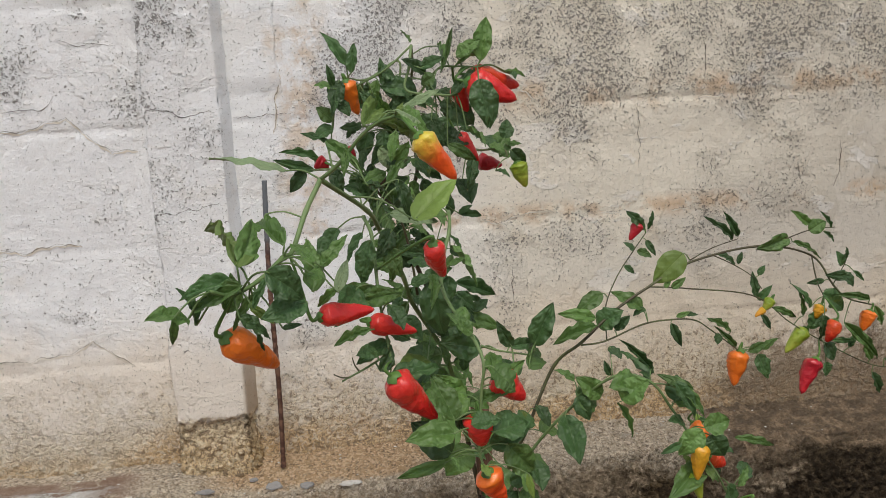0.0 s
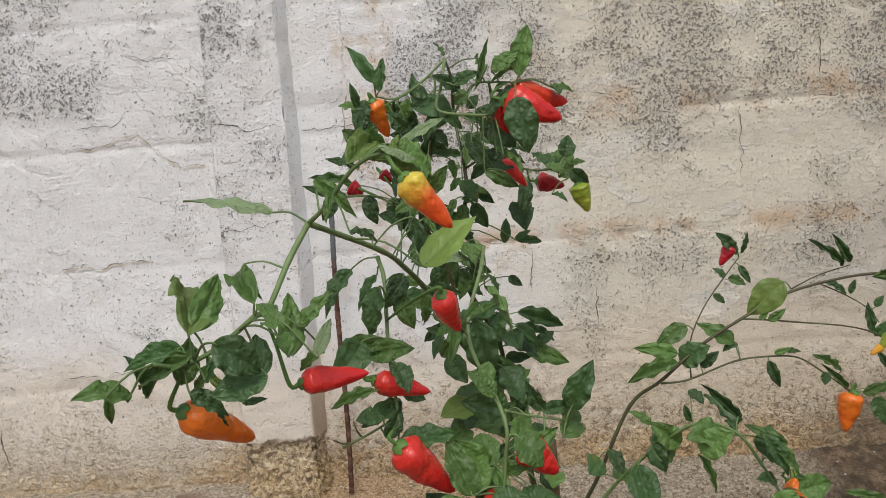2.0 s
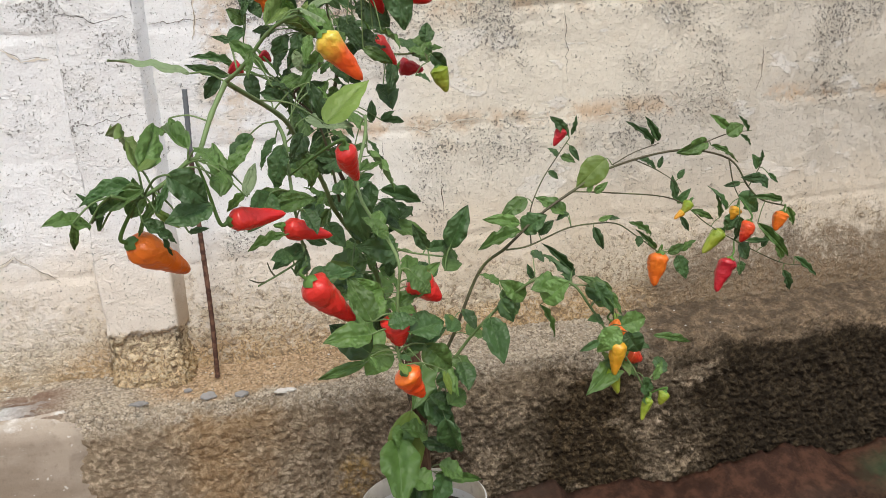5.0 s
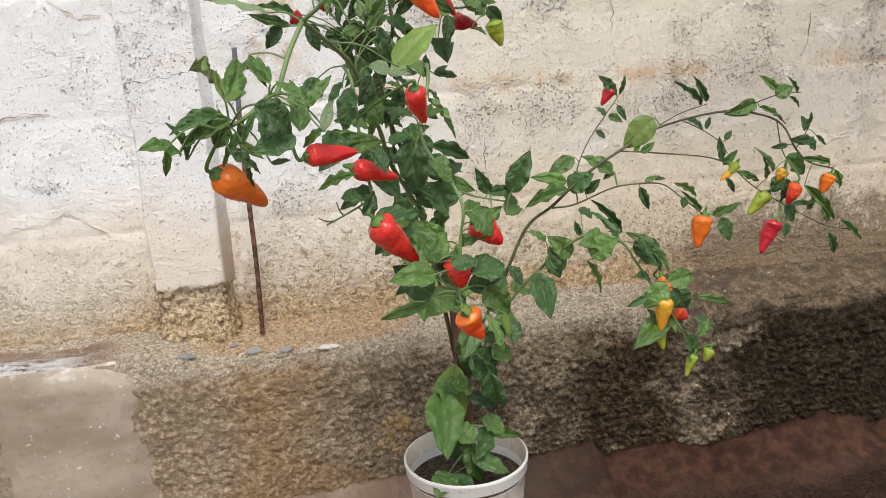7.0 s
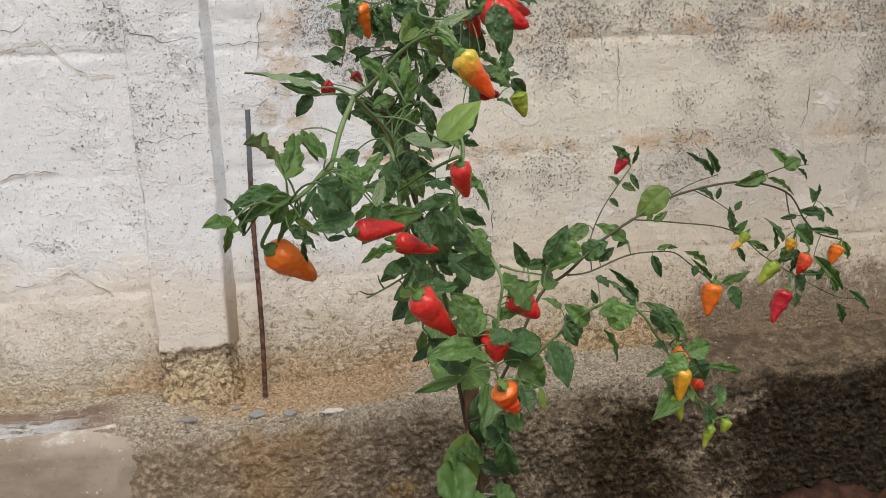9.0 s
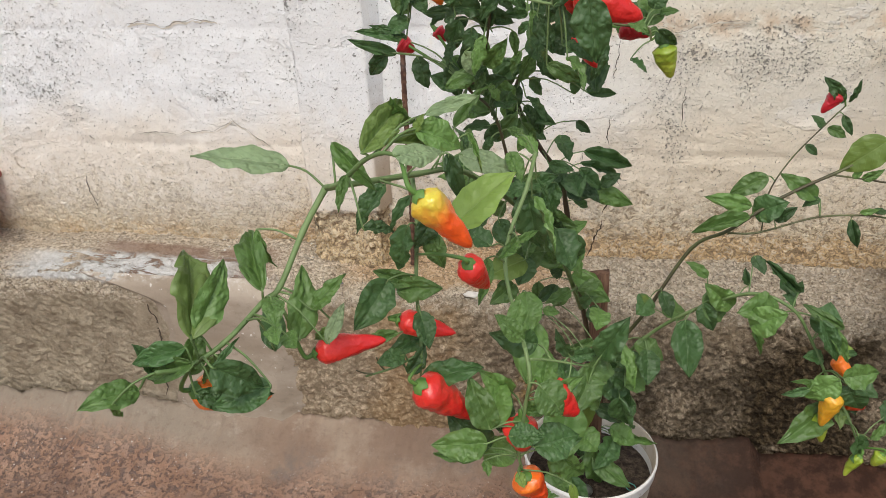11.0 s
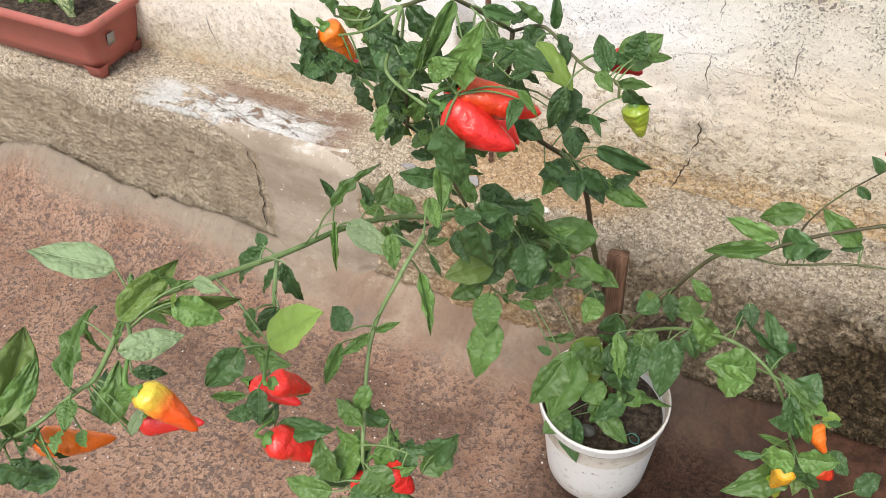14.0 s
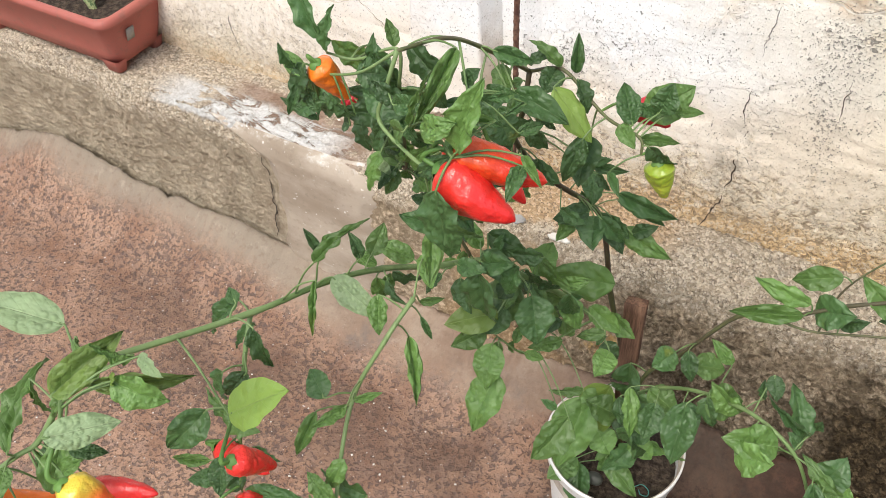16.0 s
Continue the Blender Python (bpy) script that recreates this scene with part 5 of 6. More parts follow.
leaves("d", FRONT, [
    ((0.032, -0.450, 0.773), (0.062, -0.448, 0.746), 0.019),
    ((0.062, -0.420, 0.735), (0.085, -0.416, 0.752), 0.017),
    ((0.052, -0.867, 0.792), (0.071, -0.869, 0.832), 0.023),
    ((0.029, -0.870, 0.794), (0.015, -0.874, 0.818), 0.014),
    ((0.027, -0.870, 0.794), (0.054, -0.862, 0.795), 0.012),
    ((0.001, -0.850, 0.790), (-0.036, -0.860, 0.801), 0.027),
    ((-0.023, -0.620, 0.821), (-0.010, -0.627, 0.754), 0.039),
    ((-0.056, -0.600, 0.776), (-0.038, -0.617, 0.748), 0.025),
    ((-0.094, -0.644, 1.025), (-0.113, -0.654, 1.012), 0.011),
    ((-0.019, -0.508, 0.879), (-0.015, -0.510, 0.844), 0.020),
    ((-0.013, -0.672, 1.024), (0.001, -0.684, 0.993), 0.017),
    ((-0.045, -0.700, 1.051), (-0.061, -0.705, 1.027), 0.014)])
leaves("d", FRONT, [
    ((-0.084, -0.635, 0.976), (-0.088, -0.633, 0.940), 0.017),
    ((-0.071, -0.681, 1.014), (-0.073, -0.687, 0.989), 0.016),
    ((-0.064, -0.643, 1.070), (-0.033, -0.650, 1.048), 0.022),
    ((-0.079, -0.643, 1.012), (-0.100, -0.640, 1.000), 0.012),
    ((-0.054, -0.603, 0.895), (-0.062, -0.608, 0.873), 0.012),
    ((-0.029, -0.674, 1.057), (-0.063, -0.680, 1.038), 0.020),
    ((-0.073, -0.603, 0.845), (-0.109, -0.618, 0.854), 0.021),
    ((-0.063, -0.655, 1.021), (-0.037, -0.661, 1.014), 0.015),
    ((-0.104, -0.607, 0.966), (-0.107, -0.601, 0.940), 0.015),
    ((-0.097, -0.652, 1.045), (-0.070, -0.655, 1.051), 0.019),
    ((-0.099, -0.634, 0.967), (-0.092, -0.636, 0.930), 0.019),
    ((-0.006, -0.668, 1.054), (0.025, -0.669, 1.045), 0.017)])
leaves("d", FRONT, [
    ((-0.067, -0.523, 0.918), (-0.047, -0.520, 0.936), 0.022),
    ((-0.042, -0.482, 0.847), (-0.008, -0.475, 0.824), 0.021),
    ((-0.093, -0.653, 1.067), (-0.068, -0.657, 1.040), 0.022),
    ((-0.013, -0.652, 1.057), (-0.003, -0.650, 1.071), 0.013),
    ((-0.091, -0.656, 0.994), (-0.099, -0.659, 0.970), 0.013),
    ((-0.073, -0.548, 0.910), (-0.085, -0.550, 0.930), 0.020),
    ((-0.065, -0.622, 0.958), (-0.074, -0.617, 0.934), 0.015),
    ((-0.087, -0.649, 1.058), (-0.081, -0.656, 1.036), 0.011),
    ((-0.041, -0.699, 1.054), (-0.022, -0.705, 1.038), 0.013),
    ((-0.049, -0.533, 0.934), (-0.049, -0.530, 0.908), 0.015),
    ((0.001, -0.612, 1.032), (-0.024, -0.619, 1.000), 0.023),
    ((-0.054, -0.642, 1.037), (-0.037, -0.639, 1.020), 0.015)])
leaves("d", FRONT, [
    ((-0.047, -0.513, 0.855), (-0.082, -0.502, 0.832), 0.022),
    ((-0.051, -0.670, 1.033), (-0.063, -0.662, 1.005), 0.016),
    ((-0.052, -0.549, 0.796), (-0.009, -0.547, 0.785), 0.025),
    ((0.011, -0.479, 0.615), (-0.015, -0.489, 0.593), 0.017),
    ((-0.056, -0.558, 0.804), (-0.085, -0.557, 0.785), 0.016),
    ((0.034, -0.421, 0.752), (0.060, -0.430, 0.735), 0.018),
    ((-0.011, -0.481, 0.584), (-0.039, -0.492, 0.574), 0.016),
    ((0.011, -0.546, 0.789), (-0.025, -0.559, 0.791), 0.021),
    ((0.007, -0.597, 0.822), (-0.002, -0.609, 0.789), 0.022),
    ((-0.005, -0.473, 0.789), (0.024, -0.482, 0.785), 0.016),
    ((-0.027, -0.472, 0.664), (-0.064, -0.483, 0.638), 0.028),
    ((-0.032, -0.475, 0.661), (-0.054, -0.471, 0.639), 0.018)])
leaves("d", FRONT, [
    ((-0.012, -0.538, 0.752), (0.019, -0.529, 0.720), 0.020),
    ((-0.035, -0.499, 0.663), (-0.037, -0.497, 0.677), 0.015),
    ((0.044, -0.446, 0.563), (0.057, -0.454, 0.583), 0.018),
    ((0.032, -0.519, 0.717), (0.031, -0.510, 0.670), 0.024),
    ((0.004, -0.482, 0.632), (0.016, -0.487, 0.645), 0.016),
    ((0.267, -0.390, 0.687), (0.301, -0.406, 0.713), 0.038),
    ((0.295, -0.390, 0.678), (0.317, -0.397, 0.700), 0.017),
    ((0.350, -0.380, 0.707), (0.329, -0.386, 0.700), 0.013),
    ((0.363, -0.355, 0.832), (0.337, -0.363, 0.864), 0.017),
    ((0.368, -0.355, 0.832), (0.376, -0.365, 0.860), 0.007),
    ((0.365, -0.355, 0.815), (0.378, -0.362, 0.790), 0.011),
    ((0.342, -0.360, 0.799), (0.328, -0.359, 0.815), 0.013)])
leaves("d", FRONT, [
    ((0.323, -0.365, 0.777), (0.340, -0.366, 0.764), 0.011),
    ((0.507, -0.370, 0.806), (0.464, -0.375, 0.847), 0.013),
    ((0.517, -0.370, 0.811), (0.492, -0.378, 0.851), 0.013),
    ((0.481, -0.370, 0.783), (0.512, -0.372, 0.769), 0.011),
    ((0.516, -0.370, 0.765), (0.525, -0.366, 0.784), 0.009),
    ((0.660, -0.380, 0.810), (0.684, -0.376, 0.791), 0.008),
    ((0.675, -0.380, 0.814), (0.657, -0.384, 0.842), 0.008),
    ((0.681, -0.400, 0.753), (0.670, -0.406, 0.777), 0.017),
    ((0.686, -0.400, 0.764), (0.686, -0.406, 0.783), 0.008),
    ((0.697, -0.400, 0.734), (0.650, -0.411, 0.742), 0.017),
    ((0.683, -0.400, 0.741), (0.698, -0.406, 0.720), 0.019),
    ((0.701, -0.400, 0.743), (0.718, -0.403, 0.726), 0.008)])
leaves("d", FRONT, [
    ((0.656, -0.390, 0.729), (0.628, -0.390, 0.727), 0.010),
    ((0.647, -0.400, 0.710), (0.691, -0.392, 0.679), 0.035),
    ((0.625, -0.400, 0.688), (0.602, -0.393, 0.729), 0.013),
    ((0.641, -0.400, 0.679), (0.627, -0.400, 0.652), 0.029),
    ((0.638, -0.420, 0.678), (0.638, -0.413, 0.634), 0.021),
    ((0.548, -0.385, 0.681), (0.561, -0.390, 0.656), 0.010),
    ((0.547, -0.370, 0.706), (0.542, -0.370, 0.748), 0.013),
    ((0.552, -0.370, 0.743), (0.562, -0.371, 0.759), 0.011),
    ((0.550, -0.370, 0.701), (0.569, -0.379, 0.725), 0.013),
    ((0.631, -0.430, 0.633), (0.652, -0.428, 0.606), 0.028),
    ((0.633, -0.430, 0.603), (0.638, -0.427, 0.578), 0.019),
    ((0.657, -0.410, 0.632), (0.698, -0.413, 0.629), 0.010)])
leaves("d", FRONT, [
    ((0.728, -0.410, 0.571), (0.748, -0.404, 0.532), 0.016),
    ((0.750, -0.410, 0.593), (0.789, -0.417, 0.557), 0.012),
    ((0.687, -0.410, 0.617), (0.701, -0.406, 0.638), 0.010),
    ((0.562, -0.345, 0.601), (0.578, -0.351, 0.560), 0.028),
    ((0.394, -0.380, 0.678), (0.405, -0.393, 0.643), 0.015),
    ((0.420, -0.375, 0.690), (0.441, -0.379, 0.689), 0.009),
    ((0.488, -0.350, 0.646), (0.485, -0.356, 0.629), 0.016),
    ((0.304, -0.520, 0.649), (0.259, -0.539, 0.697), 0.012),
    ((0.306, -0.500, 0.630), (0.310, -0.506, 0.653), 0.014),
    ((0.252, -0.490, 0.635), (0.245, -0.486, 0.656), 0.010),
    ((0.197, -0.500, 0.612), (0.211, -0.512, 0.579), 0.025),
    ((0.319, -0.570, 0.643), (0.341, -0.589, 0.600), 0.021)])
leaves("d", FRONT, [
    ((0.355, -0.600, 0.571), (0.371, -0.608, 0.541), 0.036),
    ((0.314, -0.600, 0.563), (0.285, -0.603, 0.553), 0.011),
    ((0.381, -0.600, 0.497), (0.393, -0.592, 0.441), 0.027),
    ((0.081, -0.390, 0.467), (0.087, -0.404, 0.385), 0.042),
    ((0.107, -0.450, 0.407), (0.127, -0.438, 0.333), 0.041),
    ((0.059, -0.390, 0.269), (0.055, -0.380, 0.204), 0.034),
    ((0.090, -0.420, 0.386), (0.121, -0.424, 0.425), 0.034),
    ((0.122, -0.440, 0.421), (0.089, -0.439, 0.445), 0.032),
    ((0.083, -0.420, 0.428), (0.123, -0.432, 0.377), 0.038),
    ((0.135, -0.420, 0.370), (0.099, -0.427, 0.357), 0.032),
    ((0.073, -0.410, 0.352), (0.126, -0.413, 0.332), 0.025),
    ((0.099, -0.440, 0.464), (0.139, -0.455, 0.485), 0.028)])
leaves("d", FRONT, [
    ((0.030, -0.762, 1.061), (0.039, -0.768, 1.011), 0.030)])
leaves("d", FRONT, tufts[:36])
leaves("m", ABOVE, tufts[36:])
leaves("d", ABOVE, [
    ((0.027, -0.885, 0.767), (0.024, -0.854, 0.779), 0.020),
    ((-0.020, -0.900, 0.730), (0.008, -0.899, 0.733), 0.019),
    ((0.001, -0.900, 0.720), (0.037, -0.884, 0.723), 0.029),
    ((-0.029, -0.885, 0.720), (-0.022, -0.862, 0.743), 0.015),
    ((-0.239, -1.030, 0.875), (-0.247, -1.030, 0.903), 0.014),
    ((-0.206, -1.045, 0.881), (-0.184, -1.037, 0.864), 0.012),
    ((-0.196, -1.040, 0.885), (-0.183, -1.025, 0.909), 0.006),
    ((-0.175, -0.985, 0.871), (-0.183, -0.961, 0.898), 0.016),
    ((-0.104, -0.900, 0.809), (-0.120, -0.917, 0.814), 0.014),
    ((-0.102, -0.900, 0.790), (-0.088, -0.890, 0.810), 0.014),
    ((-0.080, -0.860, 0.917), (-0.094, -0.875, 0.894), 0.017),
    ((0.299, -0.520, 0.632), (0.276, -0.488, 0.671), 0.024)])
leaves("d", ABOVE, [
    ((0.300, -0.530, 0.635), (0.285, -0.529, 0.648), 0.014),
    ((0.330, -0.545, 0.604), (0.343, -0.528, 0.637), 0.033),
    ((0.337, -0.555, 0.576), (0.312, -0.567, 0.586), 0.017),
    ((0.371, -0.530, 0.567), (0.387, -0.523, 0.563), 0.008),
    ((0.363, -0.550, 0.528), (0.391, -0.558, 0.496), 0.024),
    ((0.382, -0.545, 0.534), (0.408, -0.561, 0.527), 0.020),
    ((0.425, -0.550, 0.482), (0.450, -0.523, 0.490), 0.024),
    ((-0.070, -0.700, 1.079), (-0.052, -0.690, 1.076), 0.019),
    ((-0.122, -0.700, 1.057), (-0.128, -0.716, 1.034), 0.008),
    ((0.001, -0.600, 1.022), (0.047, -0.603, 1.012), 0.020),
    ((0.005, -0.530, 1.002), (0.007, -0.556, 0.995), 0.019),
    ((0.023, -0.530, 1.003), (0.021, -0.524, 1.034), 0.010)])
leaves("d", ABOVE, [
    ((0.029, -0.540, 1.005), (0.044, -0.546, 0.981), 0.013),
    ((0.083, -0.550, 0.984), (0.064, -0.527, 1.004), 0.018),
    ((0.041, -0.530, 0.944), (0.046, -0.565, 0.919), 0.027),
    ((0.006, -0.420, 0.806), (0.022, -0.441, 0.783), 0.025),
    ((0.078, -0.580, 0.955), (0.093, -0.595, 0.949), 0.007),
    ((-0.025, -0.580, 0.977), (-0.008, -0.584, 0.954), 0.027),
    ((0.011, -0.720, 1.010), (0.036, -0.730, 1.002), 0.013),
    ((0.016, -0.440, 0.766), (-0.011, -0.468, 0.767), 0.022),
    ((0.022, -0.440, 0.762), (0.034, -0.474, 0.750), 0.029),
    ((0.022, -0.420, 0.749), (0.060, -0.444, 0.727), 0.022),
    ((0.033, -0.400, 0.758), (0.089, -0.395, 0.742), 0.012),
    ((-0.044, -0.575, 0.798), (-0.001, -0.580, 0.775), 0.024)])
leaves("d", ABOVE, [
    ((-0.016, -0.570, 0.757), (-0.019, -0.585, 0.749), 0.019),
    ((0.008, -0.565, 0.748), (0.029, -0.591, 0.711), 0.037),
    ((-0.025, -0.560, 0.706), (-0.033, -0.586, 0.683), 0.027),
    ((0.055, -0.440, 0.557), (0.075, -0.449, 0.536), 0.023),
    ((-0.087, -0.755, 0.941), (-0.098, -0.755, 0.961), 0.007),
    ((-0.073, -0.725, 0.914), (-0.082, -0.722, 0.935), 0.010),
    ((-0.008, -0.740, 0.893), (0.004, -0.744, 0.874), 0.005),
    ((-0.107, -0.830, 0.947), (-0.115, -0.825, 0.955), 0.009),
    ((-0.105, -0.980, 0.968), (-0.088, -0.968, 0.961), 0.009),
    ((-0.040, -0.830, 0.873), (-0.062, -0.819, 0.882), 0.018),
    ((-0.117, -0.880, 0.867), (-0.136, -0.913, 0.842), 0.025),
    ((-0.093, -0.895, 0.780), (-0.045, -0.877, 0.784), 0.020)])
leaves("d", ABOVE, [
    ((-0.089, -0.900, 0.852), (-0.079, -0.921, 0.835), 0.016),
    ((0.039, -0.425, 0.216), (0.063, -0.482, 0.181), 0.041),
    ((0.110, -0.390, 0.273), (0.087, -0.439, 0.251), 0.038),
    ((0.178, -0.500, 0.585), (0.183, -0.548, 0.533), 0.035),
    ((0.172, -0.480, 0.558), (0.195, -0.509, 0.545), 0.028),
    ((0.140, -0.420, 0.565), (0.123, -0.447, 0.555), 0.030),
    ((0.154, -0.420, 0.576), (0.169, -0.444, 0.553), 0.019),
    ((0.045, -0.560, 0.557), (0.027, -0.564, 0.567), 0.010),
    ((0.252, -0.490, 0.679), (0.263, -0.510, 0.667), 0.016),
    ((0.138, -0.460, 0.504), (0.140, -0.497, 0.475), 0.030),
    ((-0.030, -0.542, 0.900), (-0.006, -0.560, 0.885), 0.010),
    ((0.070, -0.725, 1.068), (0.073, -0.750, 1.063), 0.010)])
leaves("d", ABOVE, [
    ((-0.027, -0.561, 0.955), (-0.010, -0.542, 0.949), 0.009),
    ((0.024, -0.647, 1.056), (0.011, -0.659, 1.056), 0.008),
    ((0.032, -0.644, 1.050), (0.026, -0.661, 1.049), 0.005),
    ((-0.025, -0.615, 1.009), (-0.049, -0.624, 1.011), 0.011),
    ((0.004, -0.643, 1.051), (0.020, -0.635, 1.049), 0.006),
    ((-0.085, -0.631, 0.977), (-0.075, -0.614, 0.979), 0.007),
    ((0.035, -0.661, 1.037), (0.048, -0.647, 1.039), 0.009)])
leaves("l", FRONT, [
    ((-0.075, -0.950, 1.020), (-0.069, -0.949, 1.032), 0.007),
    ((-0.201, -1.020, 0.885), (-0.184, -1.031, 0.872), 0.007),
    ((0.034, -0.890, 0.671), (0.040, -0.890, 0.644), 0.008),
    ((-0.061, -0.898, 0.928), (-0.020, -0.881, 0.963), 0.032),
    ((0.418, -0.380, 0.792), (0.370, -0.378, 0.749), 0.043)])
leaves("l", ABOVE, [
    ((-0.012, -0.900, 0.690), (-0.006, -0.907, 0.680), 0.009),
    ((0.365, -0.530, 0.567), (0.384, -0.518, 0.565), 0.017),
    ((0.348, -0.560, 0.513), (0.335, -0.554, 0.527), 0.012),
    ((0.017, -0.560, 1.006), (0.055, -0.565, 0.970), 0.022),
    ((-0.027, -0.573, 0.709), (-0.066, -0.614, 0.711), 0.033)])
leaves("m", FRONT, [
    ((-0.127, -0.680, 1.028), (-0.144, -0.684, 1.044), 0.017),
    ((-0.013, -0.730, 1.069), (-0.028, -0.725, 1.061), 0.016),
    ((-0.001, -0.740, 1.084), (0.009, -0.731, 1.120), 0.006),
    ((0.036, -0.745, 1.081), (0.046, -0.738, 1.128), 0.020),
    ((0.010, -0.745, 1.087), (0.033, -0.751, 1.105), 0.017),
    ((0.033, -0.735, 1.057), (0.045, -0.733, 1.012), 0.024),
    ((-0.074, -0.950, 1.023), (-0.046, -0.942, 1.010), 0.020),
    ((-0.078, -0.930, 1.020), (-0.090, -0.944, 1.038), 0.014),
    ((0.108, -0.520, 0.985), (0.128, -0.516, 0.989), 0.009),
    ((-0.002, -0.720, 0.993), (0.031, -0.717, 0.975), 0.014),
    ((-0.135, -0.930, 1.004), (-0.106, -0.945, 0.979), 0.012),
    ((-0.058, -0.700, 1.013), (-0.067, -0.711, 0.981), 0.013)])
leaves("m", FRONT, [
    ((-0.202, -1.045, 0.904), (-0.244, -1.035, 0.885), 0.016),
    ((-0.189, -0.950, 0.947), (-0.178, -0.957, 0.922), 0.008),
    ((-0.246, -1.070, 0.890), (-0.251, -1.061, 0.867), 0.006),
    ((-0.196, -1.020, 0.893), (-0.216, -1.022, 0.868), 0.009),
    ((-0.133, -0.970, 0.884), (-0.152, -0.969, 0.870), 0.007),
    ((-0.099, -0.870, 0.858), (-0.132, -0.868, 0.866), 0.014),
    ((-0.114, -0.870, 0.853), (-0.078, -0.875, 0.858), 0.020),
    ((-0.107, -0.900, 0.830), (-0.140, -0.913, 0.825), 0.010),
    ((-0.005, -0.550, 0.709), (-0.068, -0.548, 0.691), 0.048),
    ((-0.018, -0.870, 0.697), (-0.044, -0.878, 0.675), 0.029),
    ((-0.044, -0.880, 0.687), (-0.092, -0.874, 0.674), 0.012),
    ((-0.020, -0.860, 0.744), (-0.043, -0.873, 0.771), 0.020)])
leaves("m", FRONT, [
    ((-0.008, -0.885, 0.746), (0.026, -0.893, 0.763), 0.014),
    ((0.009, -0.885, 0.761), (0.038, -0.879, 0.781), 0.013),
    ((0.017, -0.880, 0.699), (0.044, -0.877, 0.666), 0.028),
    ((0.046, -0.410, 0.727), (0.104, -0.417, 0.710), 0.026),
    ((-0.073, -0.683, 1.071), (-0.082, -0.681, 1.048), 0.013),
    ((-0.035, -0.553, 0.955), (-0.045, -0.561, 0.931), 0.012),
    ((-0.057, -0.591, 0.912), (-0.093, -0.597, 0.896), 0.020),
    ((-0.074, -0.663, 1.004), (-0.057, -0.662, 0.977), 0.016),
    ((-0.039, -0.549, 0.881), (-0.062, -0.550, 0.851), 0.019),
    ((-0.058, -0.510, 0.883), (-0.041, -0.519, 0.851), 0.017),
    ((-0.036, -0.520, 0.861), (-0.019, -0.526, 0.841), 0.016),
    ((-0.044, -0.511, 0.839), (-0.029, -0.504, 0.863), 0.022)])
leaves("m", FRONT, [
    ((-0.091, -0.655, 1.055), (-0.116, -0.667, 1.070), 0.019),
    ((-0.069, -0.607, 0.938), (-0.045, -0.618, 0.920), 0.018),
    ((-0.059, -0.593, 0.935), (-0.038, -0.596, 0.905), 0.023),
    ((-0.026, -0.519, 0.855), (-0.039, -0.531, 0.831), 0.016),
    ((0.029, -0.437, 0.607), (0.073, -0.444, 0.591), 0.026),
    ((0.015, -0.469, 0.576), (0.011, -0.465, 0.603), 0.024),
    ((-0.016, -0.427, 0.587), (-0.016, -0.440, 0.557), 0.019),
    ((-0.011, -0.509, 0.742), (0.029, -0.526, 0.729), 0.025),
    ((0.043, -0.403, 0.567), (0.083, -0.418, 0.556), 0.026),
    ((0.280, -0.380, 0.738), (0.235, -0.385, 0.713), 0.027),
    ((0.261, -0.400, 0.703), (0.205, -0.411, 0.719), 0.022),
    ((0.258, -0.410, 0.693), (0.189, -0.429, 0.681), 0.021)])
leaves("m", FRONT, [
    ((0.346, -0.380, 0.707), (0.300, -0.373, 0.737), 0.026),
    ((0.347, -0.360, 0.799), (0.372, -0.362, 0.789), 0.015),
    ((0.396, -0.380, 0.736), (0.417, -0.387, 0.752), 0.013),
    ((0.384, -0.380, 0.738), (0.395, -0.379, 0.749), 0.009),
    ((0.605, -0.370, 0.803), (0.550, -0.381, 0.788), 0.026),
    ((0.612, -0.370, 0.795), (0.656, -0.383, 0.769), 0.011),
    ((0.635, -0.380, 0.812), (0.661, -0.385, 0.828), 0.025),
    ((0.636, -0.380, 0.824), (0.603, -0.390, 0.847), 0.015),
    ((0.619, -0.390, 0.673), (0.611, -0.398, 0.714), 0.011),
    ((0.672, -0.420, 0.663), (0.725, -0.437, 0.604), 0.017),
    ((0.725, -0.420, 0.686), (0.745, -0.415, 0.650), 0.013),
    ((0.717, -0.420, 0.697), (0.663, -0.426, 0.713), 0.013)])
leaves("m", FRONT, [
    ((0.568, -0.385, 0.690), (0.616, -0.381, 0.670), 0.012),
    ((0.726, -0.410, 0.593), (0.713, -0.414, 0.624), 0.014),
    ((0.545, -0.345, 0.607), (0.575, -0.349, 0.621), 0.016),
    ((0.572, -0.345, 0.608), (0.594, -0.349, 0.628), 0.014),
    ((0.403, -0.380, 0.688), (0.425, -0.385, 0.695), 0.009),
    ((0.511, -0.350, 0.645), (0.476, -0.352, 0.674), 0.012),
    ((0.523, -0.345, 0.618), (0.486, -0.350, 0.656), 0.010),
    ((0.244, -0.560, 0.621), (0.277, -0.575, 0.649), 0.037),
    ((0.234, -0.500, 0.608), (0.200, -0.506, 0.640), 0.030),
    ((0.208, -0.450, 0.620), (0.181, -0.443, 0.639), 0.016),
    ((0.252, -0.520, 0.602), (0.276, -0.527, 0.553), 0.010),
    ((0.351, -0.560, 0.624), (0.305, -0.554, 0.648), 0.015)])
